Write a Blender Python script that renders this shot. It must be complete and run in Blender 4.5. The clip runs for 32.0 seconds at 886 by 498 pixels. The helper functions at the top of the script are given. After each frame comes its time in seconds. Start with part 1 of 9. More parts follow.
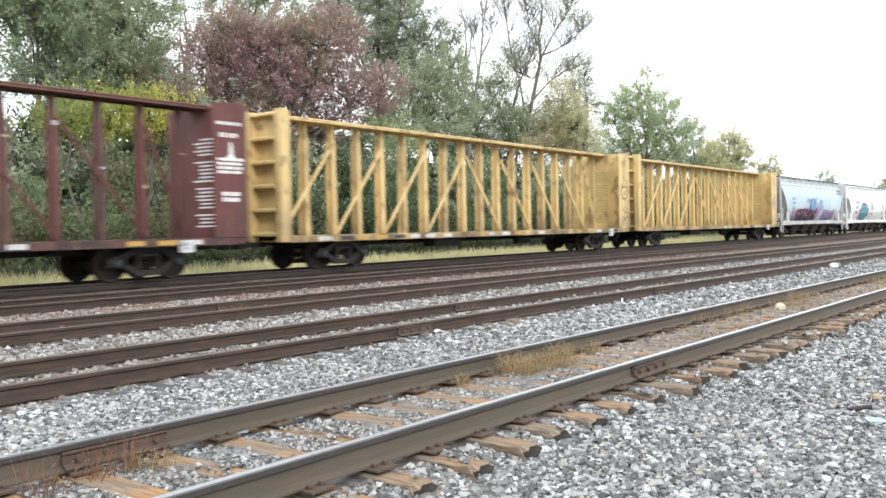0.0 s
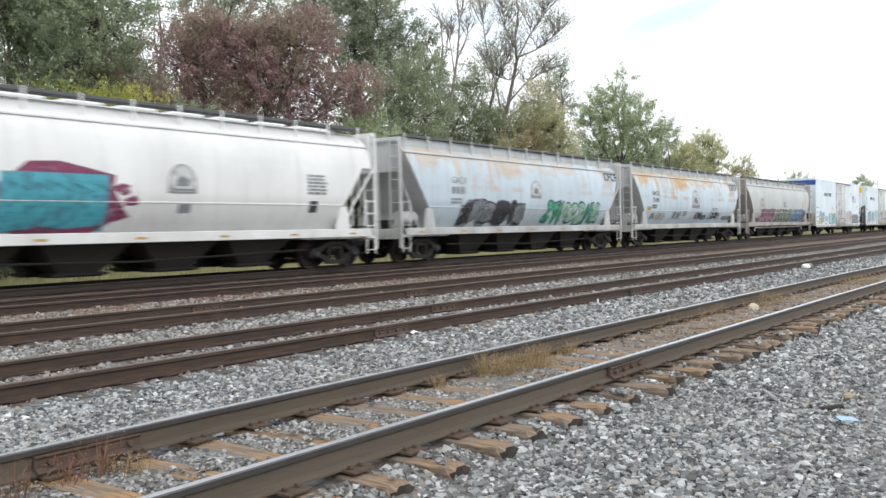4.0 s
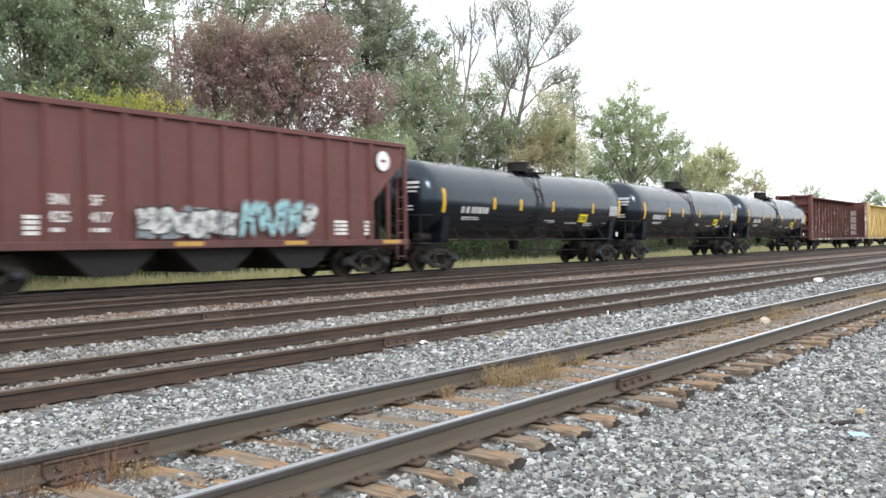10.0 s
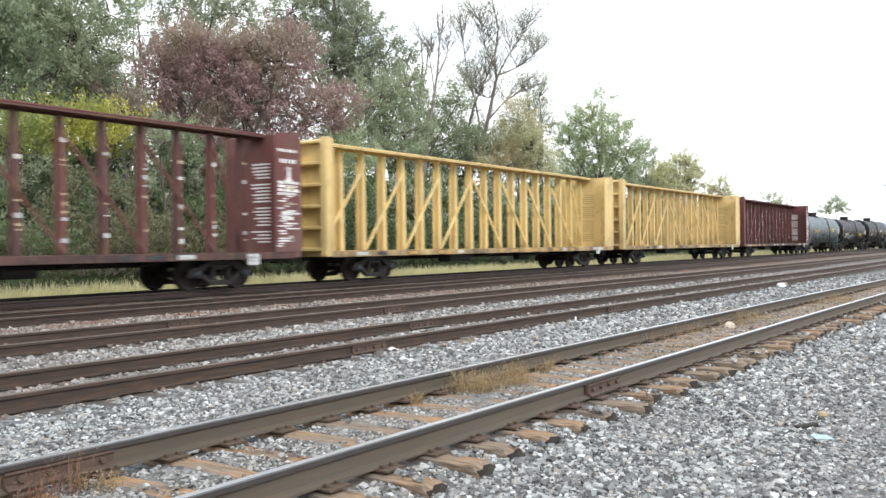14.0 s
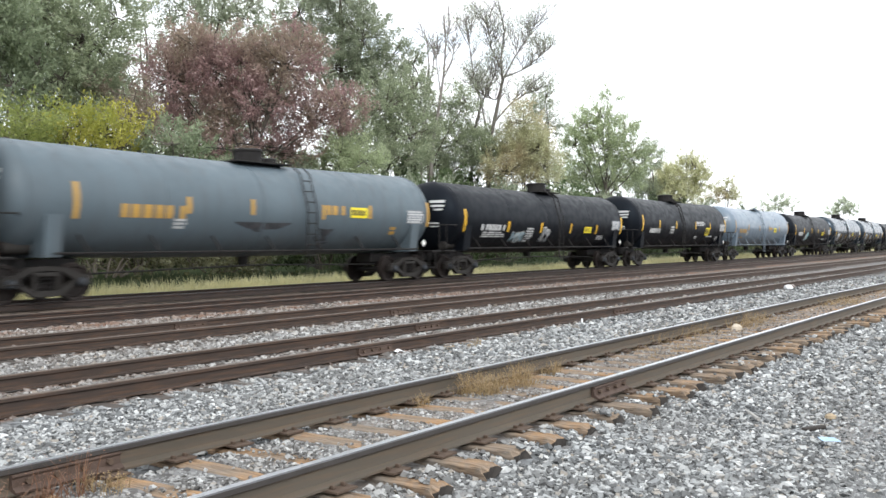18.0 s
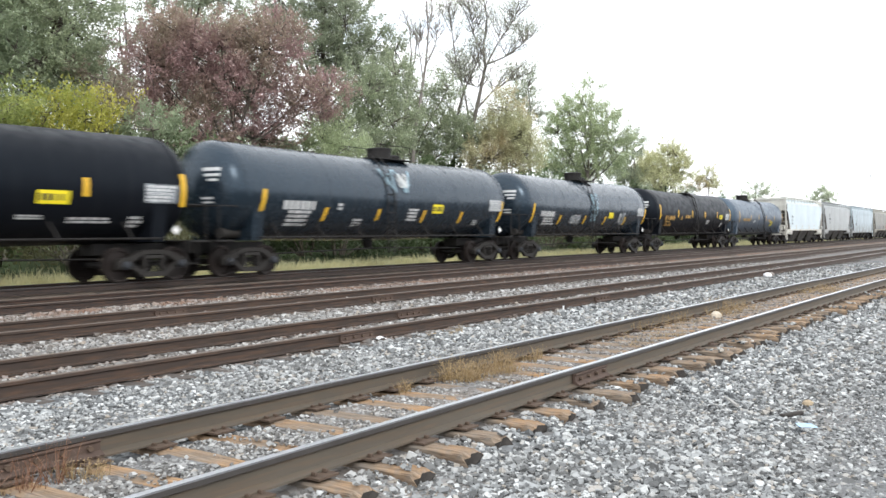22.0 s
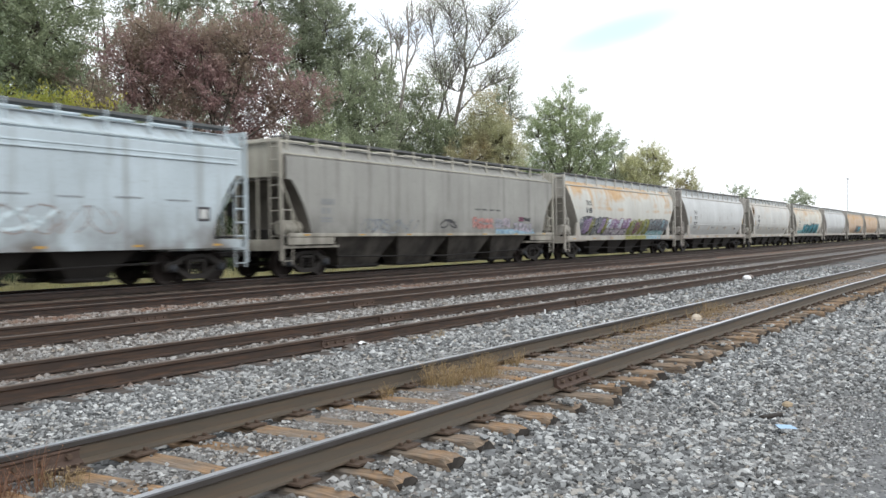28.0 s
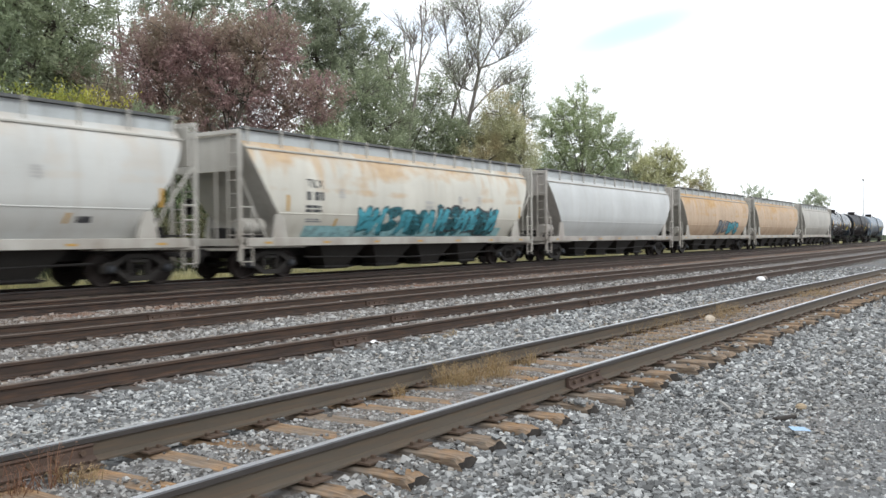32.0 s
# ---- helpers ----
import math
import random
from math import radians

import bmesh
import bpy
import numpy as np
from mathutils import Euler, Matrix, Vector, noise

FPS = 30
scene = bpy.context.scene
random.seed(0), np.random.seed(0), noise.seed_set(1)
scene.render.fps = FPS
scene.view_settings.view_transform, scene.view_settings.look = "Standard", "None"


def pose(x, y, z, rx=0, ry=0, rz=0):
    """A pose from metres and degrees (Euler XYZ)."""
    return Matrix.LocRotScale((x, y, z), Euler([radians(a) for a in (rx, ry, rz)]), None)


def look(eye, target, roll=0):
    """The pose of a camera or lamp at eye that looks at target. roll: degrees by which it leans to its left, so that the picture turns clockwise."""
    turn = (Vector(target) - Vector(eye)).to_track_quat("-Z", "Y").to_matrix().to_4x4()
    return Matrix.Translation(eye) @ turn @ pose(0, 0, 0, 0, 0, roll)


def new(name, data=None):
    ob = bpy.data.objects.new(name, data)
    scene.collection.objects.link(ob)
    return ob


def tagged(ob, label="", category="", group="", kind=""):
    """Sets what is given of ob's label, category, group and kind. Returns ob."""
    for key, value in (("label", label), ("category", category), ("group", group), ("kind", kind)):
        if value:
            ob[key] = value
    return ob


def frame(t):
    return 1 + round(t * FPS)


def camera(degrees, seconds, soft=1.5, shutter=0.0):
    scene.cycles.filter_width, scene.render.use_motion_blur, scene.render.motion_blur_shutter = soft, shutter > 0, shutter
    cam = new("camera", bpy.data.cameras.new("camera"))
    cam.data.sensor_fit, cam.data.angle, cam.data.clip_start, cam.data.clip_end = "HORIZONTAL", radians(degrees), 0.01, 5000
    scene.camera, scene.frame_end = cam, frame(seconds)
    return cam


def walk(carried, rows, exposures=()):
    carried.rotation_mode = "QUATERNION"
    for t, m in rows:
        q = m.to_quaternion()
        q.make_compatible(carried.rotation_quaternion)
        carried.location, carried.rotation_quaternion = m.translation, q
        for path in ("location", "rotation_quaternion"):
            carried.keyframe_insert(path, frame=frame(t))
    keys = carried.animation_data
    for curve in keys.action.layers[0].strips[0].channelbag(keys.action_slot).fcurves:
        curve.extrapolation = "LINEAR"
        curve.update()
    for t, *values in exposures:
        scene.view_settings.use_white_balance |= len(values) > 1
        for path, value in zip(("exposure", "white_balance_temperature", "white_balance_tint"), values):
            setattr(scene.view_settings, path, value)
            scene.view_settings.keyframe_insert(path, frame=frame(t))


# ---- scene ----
# ---------------------------------------------------------------- camera
cam = camera(53.25, 32.0, 1.5, 0.3)
EYE = Vector((0.0, 0.0, 1.222))


def aim(turn, dip, lean):
    """The camera's pose: degrees turned from the line of the tracks, dipped below level, leaning."""
    a, b, c = radians(turn), radians(dip), radians(lean)
    ahead = Vector((math.cos(a) * math.cos(b), math.sin(a) * math.cos(b), -math.sin(b)))
    right = Vector((math.sin(a), -math.cos(a), 0.0))
    up = right.cross(ahead)
    right, up = right * math.cos(c) + up * math.sin(c), up * math.cos(c) - right * math.sin(c)
    m = Matrix((right, up, -ahead)).transposed().to_4x4()
    m.translation = EYE
    return m


PATH = [
    (0.0, 37.083, 1.274, -1.145), (0.5, 36.82, 1.262, -1.155), (1.0, 36.493, 1.236, -1.151), (1.5, 36.15, 1.207, -1.079),
    (2.0, 35.892, 1.196, -1.05), (2.5, 35.705, 1.203, -1.111), (3.0, 35.618, 1.209, -1.2), (3.5, 35.548, 1.226, -1.15),
    (5.5, 36.041, 1.154, -0.95), (6.0, 36.587, 1.089, -0.93), (6.5, 36.942, 1.007, -0.8), (7.0, 37.153, 0.921, -0.617),
    (7.5, 37.235, 0.853, -0.48), (8.0, 37.065, 0.812, -0.42), (8.5, 36.843, 0.78, -0.37), (9.0, 36.564, 0.739, -0.42),
    (10.0, 36.207, 0.556, -0.58), (11.0, 35.72, 0.403, -0.61), (12.0, 35.026, 0.297, -0.66), (13.0, 34.52, 0.239, -0.76),
    (14.0, 34.151, 0.162, -0.72), (14.5, 34.096, 0.13, -0.8), (16.5, 33.718, 0.307, -1.2), (17.0, 33.844, 0.219, -1.0),
    (17.5, 34.268, 0.089, -0.78), (18.0, 34.558, 0.03, -0.73), (18.5, 34.649, 0.196, -0.78), (19.0, 34.605, 0.431, -0.78),
    (19.5, 34.403, 0.572, -0.68), (20.0, 34.177, 0.714, -0.65), (20.5, 33.938, 0.812, -0.7), (21.0, 33.762, 0.876, -0.64),
    (22.0, 33.402, 0.873, -0.57), (23.0, 33.059, 0.834, -0.61), (24.0, 32.783, 0.867, -0.57), (25.0, 32.573, 0.887, -0.45),
    (25.5, 32.532, 0.861, -0.4), (27.5, 32.176, 0.656, -0.72), (28.0, 32.197, 0.611, -0.82), (29.0, 32.375, 0.578, -0.76),
    (30.0, 32.607, 0.651, -0.72), (31.0, 32.774, 0.664, -0.52), (32.0, 33.007, 0.634, -0.556)]
EXPOSURE = [(0.0, 0.92), (1.0, 0.8), (2.0, 0.67), (3.0, 0.37), (6.0, 0.38), (7.2, 0.34), (8.0, 0.16), (9.0, 0.19), (9.3, 0.32), (10.0, 0.72), (11.0, 0.95), (12.0, 0.93), (13.0, 0.9), (14.0, 0.78), (17.0, 0.67), (18.0, 0.75), (21.0, 0.84), (24.0, 0.82), (25.0, 0.72), (28.0, 0.27), (32.0, 0.29)]
walk(cam, [(t, aim(a, b, c)) for t, a, b, c in PATH], exposures=EXPOSURE)

# ---------------------------------------------------------------- daylight: overcast sky, a weak veiled sun
world = bpy.data.worlds.new("overcast_sky")
scene.world = world
world.use_nodes = True
wn, wl = world.node_tree.nodes, world.node_tree.links
sky = wn.new("ShaderNodeTexSky")
sky.sky_type = "NISHITA"
sky.sun_disc = False
sky.sun_elevation = radians(42)
sky.sun_rotation = radians(200)
backg = wn["Background"]
sky_gain = wn.new("ShaderNodeMixRGB")
sky_gain.blend_type = "MULTIPLY"
sky_gain.inputs[0].default_value = 1.0
sky_gain.inputs[2].default_value = (0.13, 0.13, 0.13, 1)
wl.new(sky.outputs[0], sky_gain.inputs[1])
wco = wn.new("ShaderNodeTexCoord")
wmap = wn.new("ShaderNodeMapping")
wmap.inputs["Scale"].default_value = (1.6, 1.6, 4.5)
wl.new(wco.outputs["Generated"], wmap.inputs[0])
wnoise = wn.new("ShaderNodeTexNoise")
wnoise.inputs["Scale"].default_value = 1.7
wnoise.inputs["Detail"].default_value = 5.0
wl.new(wmap.outputs[0], wnoise.inputs[0])
wramp = wn.new("ShaderNodeMapRange")
wramp.inputs[1].default_value, wramp.inputs[2].default_value = 0.30, 0.40
wramp.inputs[3].default_value, wramp.inputs[4].default_value = 0.55, 1.0
wl.new(wnoise.outputs[0], wramp.inputs[0])
wmix = wn.new("ShaderNodeMixRGB")
wmix.inputs[2].default_value = (0.965, 1.0, 1.045, 1)
wl.new(wramp.outputs[0], wmix.inputs[0])
wl.new(sky_gain.outputs[0], wmix.inputs[1])


def world_dot(v):
    k = wn.new("ShaderNodeVectorMath")
    k.operation = "DOT_PRODUCT"
    k.inputs[1].default_value = v
    wl.new(wco.outputs["Generated"], k.inputs[0])
    return k.outputs["Value"]


def world_math(op, a, b=0.0):
    k = wn.new("ShaderNodeMath")
    k.operation = op
    for i, v in enumerate((a, b)):
        if isinstance(v, (int, float)):
            k.inputs[i].default_value = v
        else:
            wl.new(v, k.inputs[i])
    return k.outputs[0]


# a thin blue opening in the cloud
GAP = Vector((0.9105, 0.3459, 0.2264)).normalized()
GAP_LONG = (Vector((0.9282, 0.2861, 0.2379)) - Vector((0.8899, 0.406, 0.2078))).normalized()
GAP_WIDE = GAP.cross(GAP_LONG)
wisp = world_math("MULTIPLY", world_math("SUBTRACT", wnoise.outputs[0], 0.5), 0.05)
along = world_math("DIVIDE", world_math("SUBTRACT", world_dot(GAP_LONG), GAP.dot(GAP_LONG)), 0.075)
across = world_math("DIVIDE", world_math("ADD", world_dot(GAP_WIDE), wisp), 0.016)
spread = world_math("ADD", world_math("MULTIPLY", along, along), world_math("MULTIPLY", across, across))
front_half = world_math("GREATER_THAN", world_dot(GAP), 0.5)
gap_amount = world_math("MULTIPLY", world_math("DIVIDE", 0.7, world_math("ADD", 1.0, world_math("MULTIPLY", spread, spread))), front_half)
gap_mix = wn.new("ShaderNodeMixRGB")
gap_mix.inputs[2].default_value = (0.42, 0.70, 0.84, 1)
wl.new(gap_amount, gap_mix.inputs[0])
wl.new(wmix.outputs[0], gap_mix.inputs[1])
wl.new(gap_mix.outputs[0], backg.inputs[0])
backg.inputs[1].default_value = 1.15

sun = new("sun", bpy.data.lights.new("sun", "SUN"))
sun.data.energy, sun.data.angle, sun.data.color = 1.1, radians(14), (1.0, 0.975, 0.94)
sun.matrix_world = look((-30, -60, 70), (20, 20, 0))


# ---------------------------------------------------------------- materials
class Nodes:
    """A node material under construction."""

    def __init__(self, name, rough=0.6, metal=0.0, spec=0.5):
        self.m = bpy.data.materials.new(name)
        self.m.use_nodes = True
        self.n, self.l = self.m.node_tree.nodes, self.m.node_tree.links
        self.b = self.n["Principled BSDF"]
        self.b.inputs["Roughness"].default_value = rough
        self.b.inputs["Metallic"].default_value = metal
        self.b.inputs["Specular IOR Level"].default_value = spec
        self.co = self.n.new("ShaderNodeTexCoord").outputs["Object"]

    def world_place(self):
        self.co = self.n.new("ShaderNodeNewGeometry").outputs["Position"]
        return self

    def noise(self, scale, detail=4.0, stretch=(1, 1, 1), shift=0.0):
        mp = self.n.new("ShaderNodeMapping")
        mp.inputs["Scale"].default_value = stretch
        mp.inputs["Location"].default_value = (shift, shift, shift)
        self.l.new(self.co, mp.inputs[0])
        t = self.n.new("ShaderNodeTexNoise")
        t.inputs["Scale"].default_value, t.inputs["Detail"].default_value = scale, detail
        self.l.new(mp.outputs[0], t.inputs[0])
        return t.outputs[0]

    def cells(self, scale, out="Color"):
        t = self.n.new("ShaderNodeTexVoronoi")
        t.inputs["Scale"].default_value = scale
        self.l.new(self.co, t.inputs[0])
        return t.outputs[out]

    def ramp(self, fac, lo, hi, a=0.0, b=1.0):
        r = self.n.new("ShaderNodeMapRange")
        for i, v in enumerate((lo, hi, a, b)):
            r.inputs[i + 1].default_value = v
        self.l.new(fac, r.inputs[0])
        return r.outputs[0]

    def math(self, op, a, b):
        r = self.n.new("ShaderNodeMath")
        r.operation = op
        for i, v in enumerate((a, b)):
            if isinstance(v, (int, float)):
                r.inputs[i].default_value = v
            else:
                self.l.new(v, r.inputs[i])
        return r.outputs[0]

    def axis(self, i):
        s = self.n.new("ShaderNodeSeparateXYZ")
        self.l.new(self.co, s.inputs[0])
        return s.outputs[i]

    def mix(self, fac, a, b, mode="MIX"):
        r = self.n.new("ShaderNodeMixRGB")
        r.blend_type = mode
        for i, v in enumerate((fac, a, b)):
            if isinstance(v, (int, float)):
                r.inputs[i].default_value = v
            elif isinstance(v, tuple):
                r.inputs[i].default_value = (*v[:3], 1)
            else:
                self.l.new(v, r.inputs[i])
        return r.outputs[0]

    def random(self, island=False):
        if island:
            return self.n.new("ShaderNodeNewGeometry").outputs["Random Per Island"]
        return self.n.new("ShaderNodeObjectInfo").outputs["Random"]

    def colour(self, c):
        if isinstance(c, tuple):
            self.b.inputs["Base Color"].default_value = (*c[:3], 1)
        else:
            self.l.new(c, self.b.inputs["Base Color"])
        return self

    def rough(self, v):
        self.l.new(v, self.b.inputs["Roughness"])
        return self

    def bump(self, h, strength=0.3, dist=0.02):
        k = self.n.new("ShaderNodeBump")
        k.inputs["Strength"].default_value, k.inputs["Distance"].default_value = strength, dist
        self.l.new(h, k.inputs["Height"])
        self.l.new(k.outputs[0], self.b.inputs["Normal"])
        return self


def worn(name, base, dirt=(0.12, 0.10, 0.08), amount=0.35, rough=0.55, rust=0.0, metal=0.0, spec=0.4, low=1.0, sheen=(1.0, 1.0, 1.0), spots=0.0):
    """Weathered paint: mottled tone, streaks of dirt down the sides, grime from below and, if asked, rust from above."""
    k = Nodes(name, rough, metal, spec)
    k.b.inputs["Specular Tint"].default_value = (*sheen, 1)
    soft = k.noise(0.55, 3.0)
    tone = k.mix(k.ramp(soft, 0.3, 0.7), tuple(c * 0.9 for c in base), tuple(min(1, c * 1.07) for c in base))
    streak = k.noise(2.4, 4.0, (1.6, 1.0, 0.12))
    col = k.mix(k.ramp(streak, 0.5, 0.78, 0.0, amount), tone, dirt)
    fine = k.noise(16.0, 5.0)
    col = k.mix(k.ramp(fine, 0.55, 0.8, 0.0, amount * 0.6), col, dirt)
    if low:
        zz = k.axis(2)
        grime = k.math("MULTIPLY", k.ramp(zz, 0.9, 2.3, low, 0.0), k.ramp(k.noise(1.1, 4.0), 0.3, 0.7))
        col = k.mix(k.math("MULTIPLY", grime, amount * 1.6), col, tuple(c * 0.8 for c in dirt))
    if spots:
        blot = k.ramp(k.math("ADD", k.noise(3.4, 6.0, (1, 1, 0.6), 5.0), k.ramp(k.noise(0.7, 3.0), 0.3, 0.7, -0.1, 0.1)), 0.56, 0.66, 0.0, spots)
        col = k.mix(blot, col, k.mix(fine, (0.055, 0.035, 0.024), (0.19, 0.10, 0.05)))
    if rust:
        zz = k.axis(2)
        drip = k.noise(0.85, 5.0, (0.8, 1.0, 1.4), 3.1)
        lift = k.math("MAXIMUM", k.ramp(zz, 2.3, 3.9, -0.30, 0.055), k.ramp(k.math("ABSOLUTE", k.math("SUBTRACT", zz, 2.75), 0), 0.05, 0.3, -0.05, -0.35))
        spot = k.ramp(k.math("ADD", drip, lift), 0.44, 0.62, 0.0, rust)
        run = k.math("ADD", k.noise(1.5, 5.0, (1.3, 1.0, 0.13), 6.3), k.ramp(zz, 1.6, 4.0, -0.30, 0.07))
        spot = k.math("MAXIMUM", spot, k.ramp(run, 0.50, 0.64, 0.0, rust * 0.85))
        col = k.mix(spot, col, k.mix(k.noise(5.0, 4.0), (0.33, 0.16, 0.06), (0.60, 0.42, 0.20)))
    k.colour(col).rough(k.ramp(k.noise(3.0), 0.3, 0.7, rough - 0.1, rough + 0.12)).bump(fine, 0.08, 0.01)
    return k.m


def plain(name, base, rough=0.6, metal=0.0, vary=0.15, scale=6.0, spec=0.4):
    k = Nodes(name, rough, metal, spec)
    n = k.noise(scale, 5.0)
    k.colour(k.mix(n, tuple(c * (1 - vary) for c in base), tuple(min(1, c * (1 + vary)) for c in base))).bump(n, 0.12, 0.01)
    return k.m


def spray(name, base, rough=0.6, metal=0.0, vary=0.25, scale=3.0, wear=0.45, most=0.96):
    """Sprayed paint: cloudy tone, thin and worn through in patches."""
    k = Nodes(name, rough, metal, 0.35)
    n = k.noise(scale, 5.0)
    k.colour(k.mix(n, tuple(c * (1 - vary) for c in base), tuple(min(1, c * (1 + vary)) for c in base)))
    thin = k.math("ADD", k.noise(4.5, 6.0, shift=2.0), k.ramp(k.noise(38.0, 3.0), 0.3, 0.7, -0.08, 0.08))
    k.l.new(k.ramp(thin, 0.36, 0.52, min(1.0 - wear, most), most), k.b.inputs["Alpha"])
    return k.m


def leafy(name, a, b, back=0.48, patch=None):
    """Leaves: two tones from leaf to leaf, light let through."""
    k = Nodes(name, 0.42, 0.0, 0.5)
    a, b = tuple(c + 0.16 * (d - c) for c, d in zip(a, b)), tuple(c + 0.74 * (d - c) for c, d in zip(a, b))
    r = k.random(True)
    col = k.mix(k.math("POWER", r, 1.7), a, b)
    col = k.mix(k.ramp(k.noise(0.3, 2.0), 0.35, 0.65, 0.0, 0.4), col, tuple(c * 0.8 for c in a))
    col = k.mix(k.ramp(k.noise(1.3, 2.0, shift=4.0), 0.42, 0.64, 0.0, 0.35), col, tuple(c * 0.68 for c in a))
    if patch:
        col = k.mix(k.math("MULTIPLY", k.ramp(k.noise(0.33, 3.0, shift=7.0), 0.44, 0.62), k.ramp(r, 0.0, 1.0, 0.4, 1.0)), col, patch)
    k.colour(col)
    tr = k.n.new("ShaderNodeBsdfTranslucent")
    k.l.new(col, tr.inputs[0])
    mx = k.n.new("ShaderNodeMixShader")
    mx.inputs[0].default_value = back
    out = k.n["Material Output"]
    k.l.new(k.b.outputs[0], mx.inputs[1])
    k.l.new(tr.outputs[0], mx.inputs[2])
    k.l.new(mx.outputs[0], out.inputs[0])
    return k.m


def soiled(k, col):
    """Ballast between the rails and towards the far tracks is brown with rust and old dirt."""
    y, x = k.axis(1), k.axis(0)
    patch = k.ramp(k.noise(1.3, 5.0), 0.3, 0.65, 0.5, 1.0)
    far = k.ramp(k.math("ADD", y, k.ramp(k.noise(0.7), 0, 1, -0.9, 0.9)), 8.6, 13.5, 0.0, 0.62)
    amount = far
    for c, half, most in ((8.85, 0.9, 0.45), (12.95, 0.95, 0.5)):
        off = k.math("ABSOLUTE", k.math("SUBTRACT", y, c), 0)
        amount = k.math("MAXIMUM", amount, k.ramp(off, half, half + 0.12, most, 0.0))
    off = k.math("ABSOLUTE", k.math("SUBTRACT", y, 4.3), 0)
    near = k.math("MULTIPLY", k.ramp(off, 0.7, 0.95, 0.65, 0.0), k.ramp(x, 5.0, 12.0, 0.3, 1.0))
    amount = k.math("MULTIPLY", k.math("MAXIMUM", amount, near), patch)
    col = k.mix(amount, col, k.mix(k.noise(9.0, 4.0), (0.105, 0.078, 0.06), (0.26, 0.20, 0.152)))
    # scale and rust fallen from the rails
    rust = k.ramp(k.math("ABSOLUTE", k.math("SUBTRACT", y, 15.75), 0), 0.15, 0.55, 0.9, 0.0)
    for c, most in ((8.1, 0.5), (9.6, 0.6), (12.2, 0.6), (13.7, 0.6)):
        rust = k.math("MAXIMUM", rust, k.ramp(k.math("ABSOLUTE", k.math("SUBTRACT", y, c), 0), 0.08, 0.24, most, 0.0))
    rust = k.math("MULTIPLY", rust, k.ramp(k.noise(0.9, 5.0), 0.4, 0.62))
    return k.mix(rust, col, k.mix(k.noise(14.0, 4.0), (0.10, 0.045, 0.025), (0.27, 0.13, 0.07)))


def make_ground():
    k = Nodes("ground_ballast_and_grass", 0.9, 0.0, 0.2).world_place()
    tone = k.cells(17.0)
    grey = k.n.new("ShaderNodeRGBToBW")
    k.l.new(tone, grey.inputs[0])
    stone = k.mix(grey.outputs[0], (0.03, 0.032, 0.034), (0.22, 0.23, 0.235))
    stone = k.mix(k.ramp(k.noise(0.5, 4.0), 0.45, 0.7, 0.0, 0.55), stone, (0.20, 0.165, 0.135))
    y = k.axis(1)
    # Darkens towards the train: dark grey ballast with the train's shadow painted in.
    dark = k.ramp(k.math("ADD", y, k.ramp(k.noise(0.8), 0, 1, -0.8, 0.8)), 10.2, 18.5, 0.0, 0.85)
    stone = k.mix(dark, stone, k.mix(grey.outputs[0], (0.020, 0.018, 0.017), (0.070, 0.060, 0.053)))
    path = k.ramp(k.math("ADD", y, k.ramp(k.noise(0.35), 0, 1, -0.9, 0.9)), 0.9, 1.7, 0.7, 0.0)
    stone = k.mix(path, stone, k.mix(k.noise(60.0), (0.08, 0.084, 0.088), (0.23, 0.235, 0.24)))
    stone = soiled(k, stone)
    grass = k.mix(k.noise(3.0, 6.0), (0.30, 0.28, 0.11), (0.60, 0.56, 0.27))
    # Turf beyond y 24 blends to near-black green, the thicket's shade as colour.
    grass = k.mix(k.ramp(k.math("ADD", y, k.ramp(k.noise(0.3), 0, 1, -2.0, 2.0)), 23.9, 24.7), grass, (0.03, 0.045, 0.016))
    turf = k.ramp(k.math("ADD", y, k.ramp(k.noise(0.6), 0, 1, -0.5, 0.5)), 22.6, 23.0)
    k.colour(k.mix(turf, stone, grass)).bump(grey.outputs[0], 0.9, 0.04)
    return k.m


def make_stone():
    k = Nodes("crushed_stone", 0.85, 0.0, 0.25)
    r = k.random(True)
    rp = k.n.new("ShaderNodeValToRGB")
    e = rp.color_ramp.elements
    e[0].position, e[0].color = 0.0, (0.05, 0.054, 0.057, 1)
    e[1].position, e[1].color = 1.0, (0.72, 0.74, 0.74, 1)
    for pos, c in ((0.3, (0.135, 0.143, 0.147, 1)), (0.60, (0.315, 0.332, 0.336, 1)), (0.82, (0.495, 0.508, 0.503, 1)), (0.90, (0.31, 0.27, 0.22, 1)), (0.93, (0.50, 0.52, 0.52, 1))):
        q = e.new(pos)
        q.color = c
    k.l.new(r, rp.inputs[0])
    n = k.noise(45.0, 4.0)
    wide = k.ramp(k.noise(0.9, 3.0), 0.35, 0.65, 0.0, 0.3)
    k.colour(soiled(k, k.mix(k.ramp(n, 0.3, 0.7, 0.0, 0.3), rp.outputs[0], (0.12, 0.115, 0.11)))).bump(n, 0.5, 0.01)
    k.colour(k.mix(wide, k.b.inputs["Base Color"].links[0].from_socket, (0.17, 0.165, 0.155)))
    return k.m


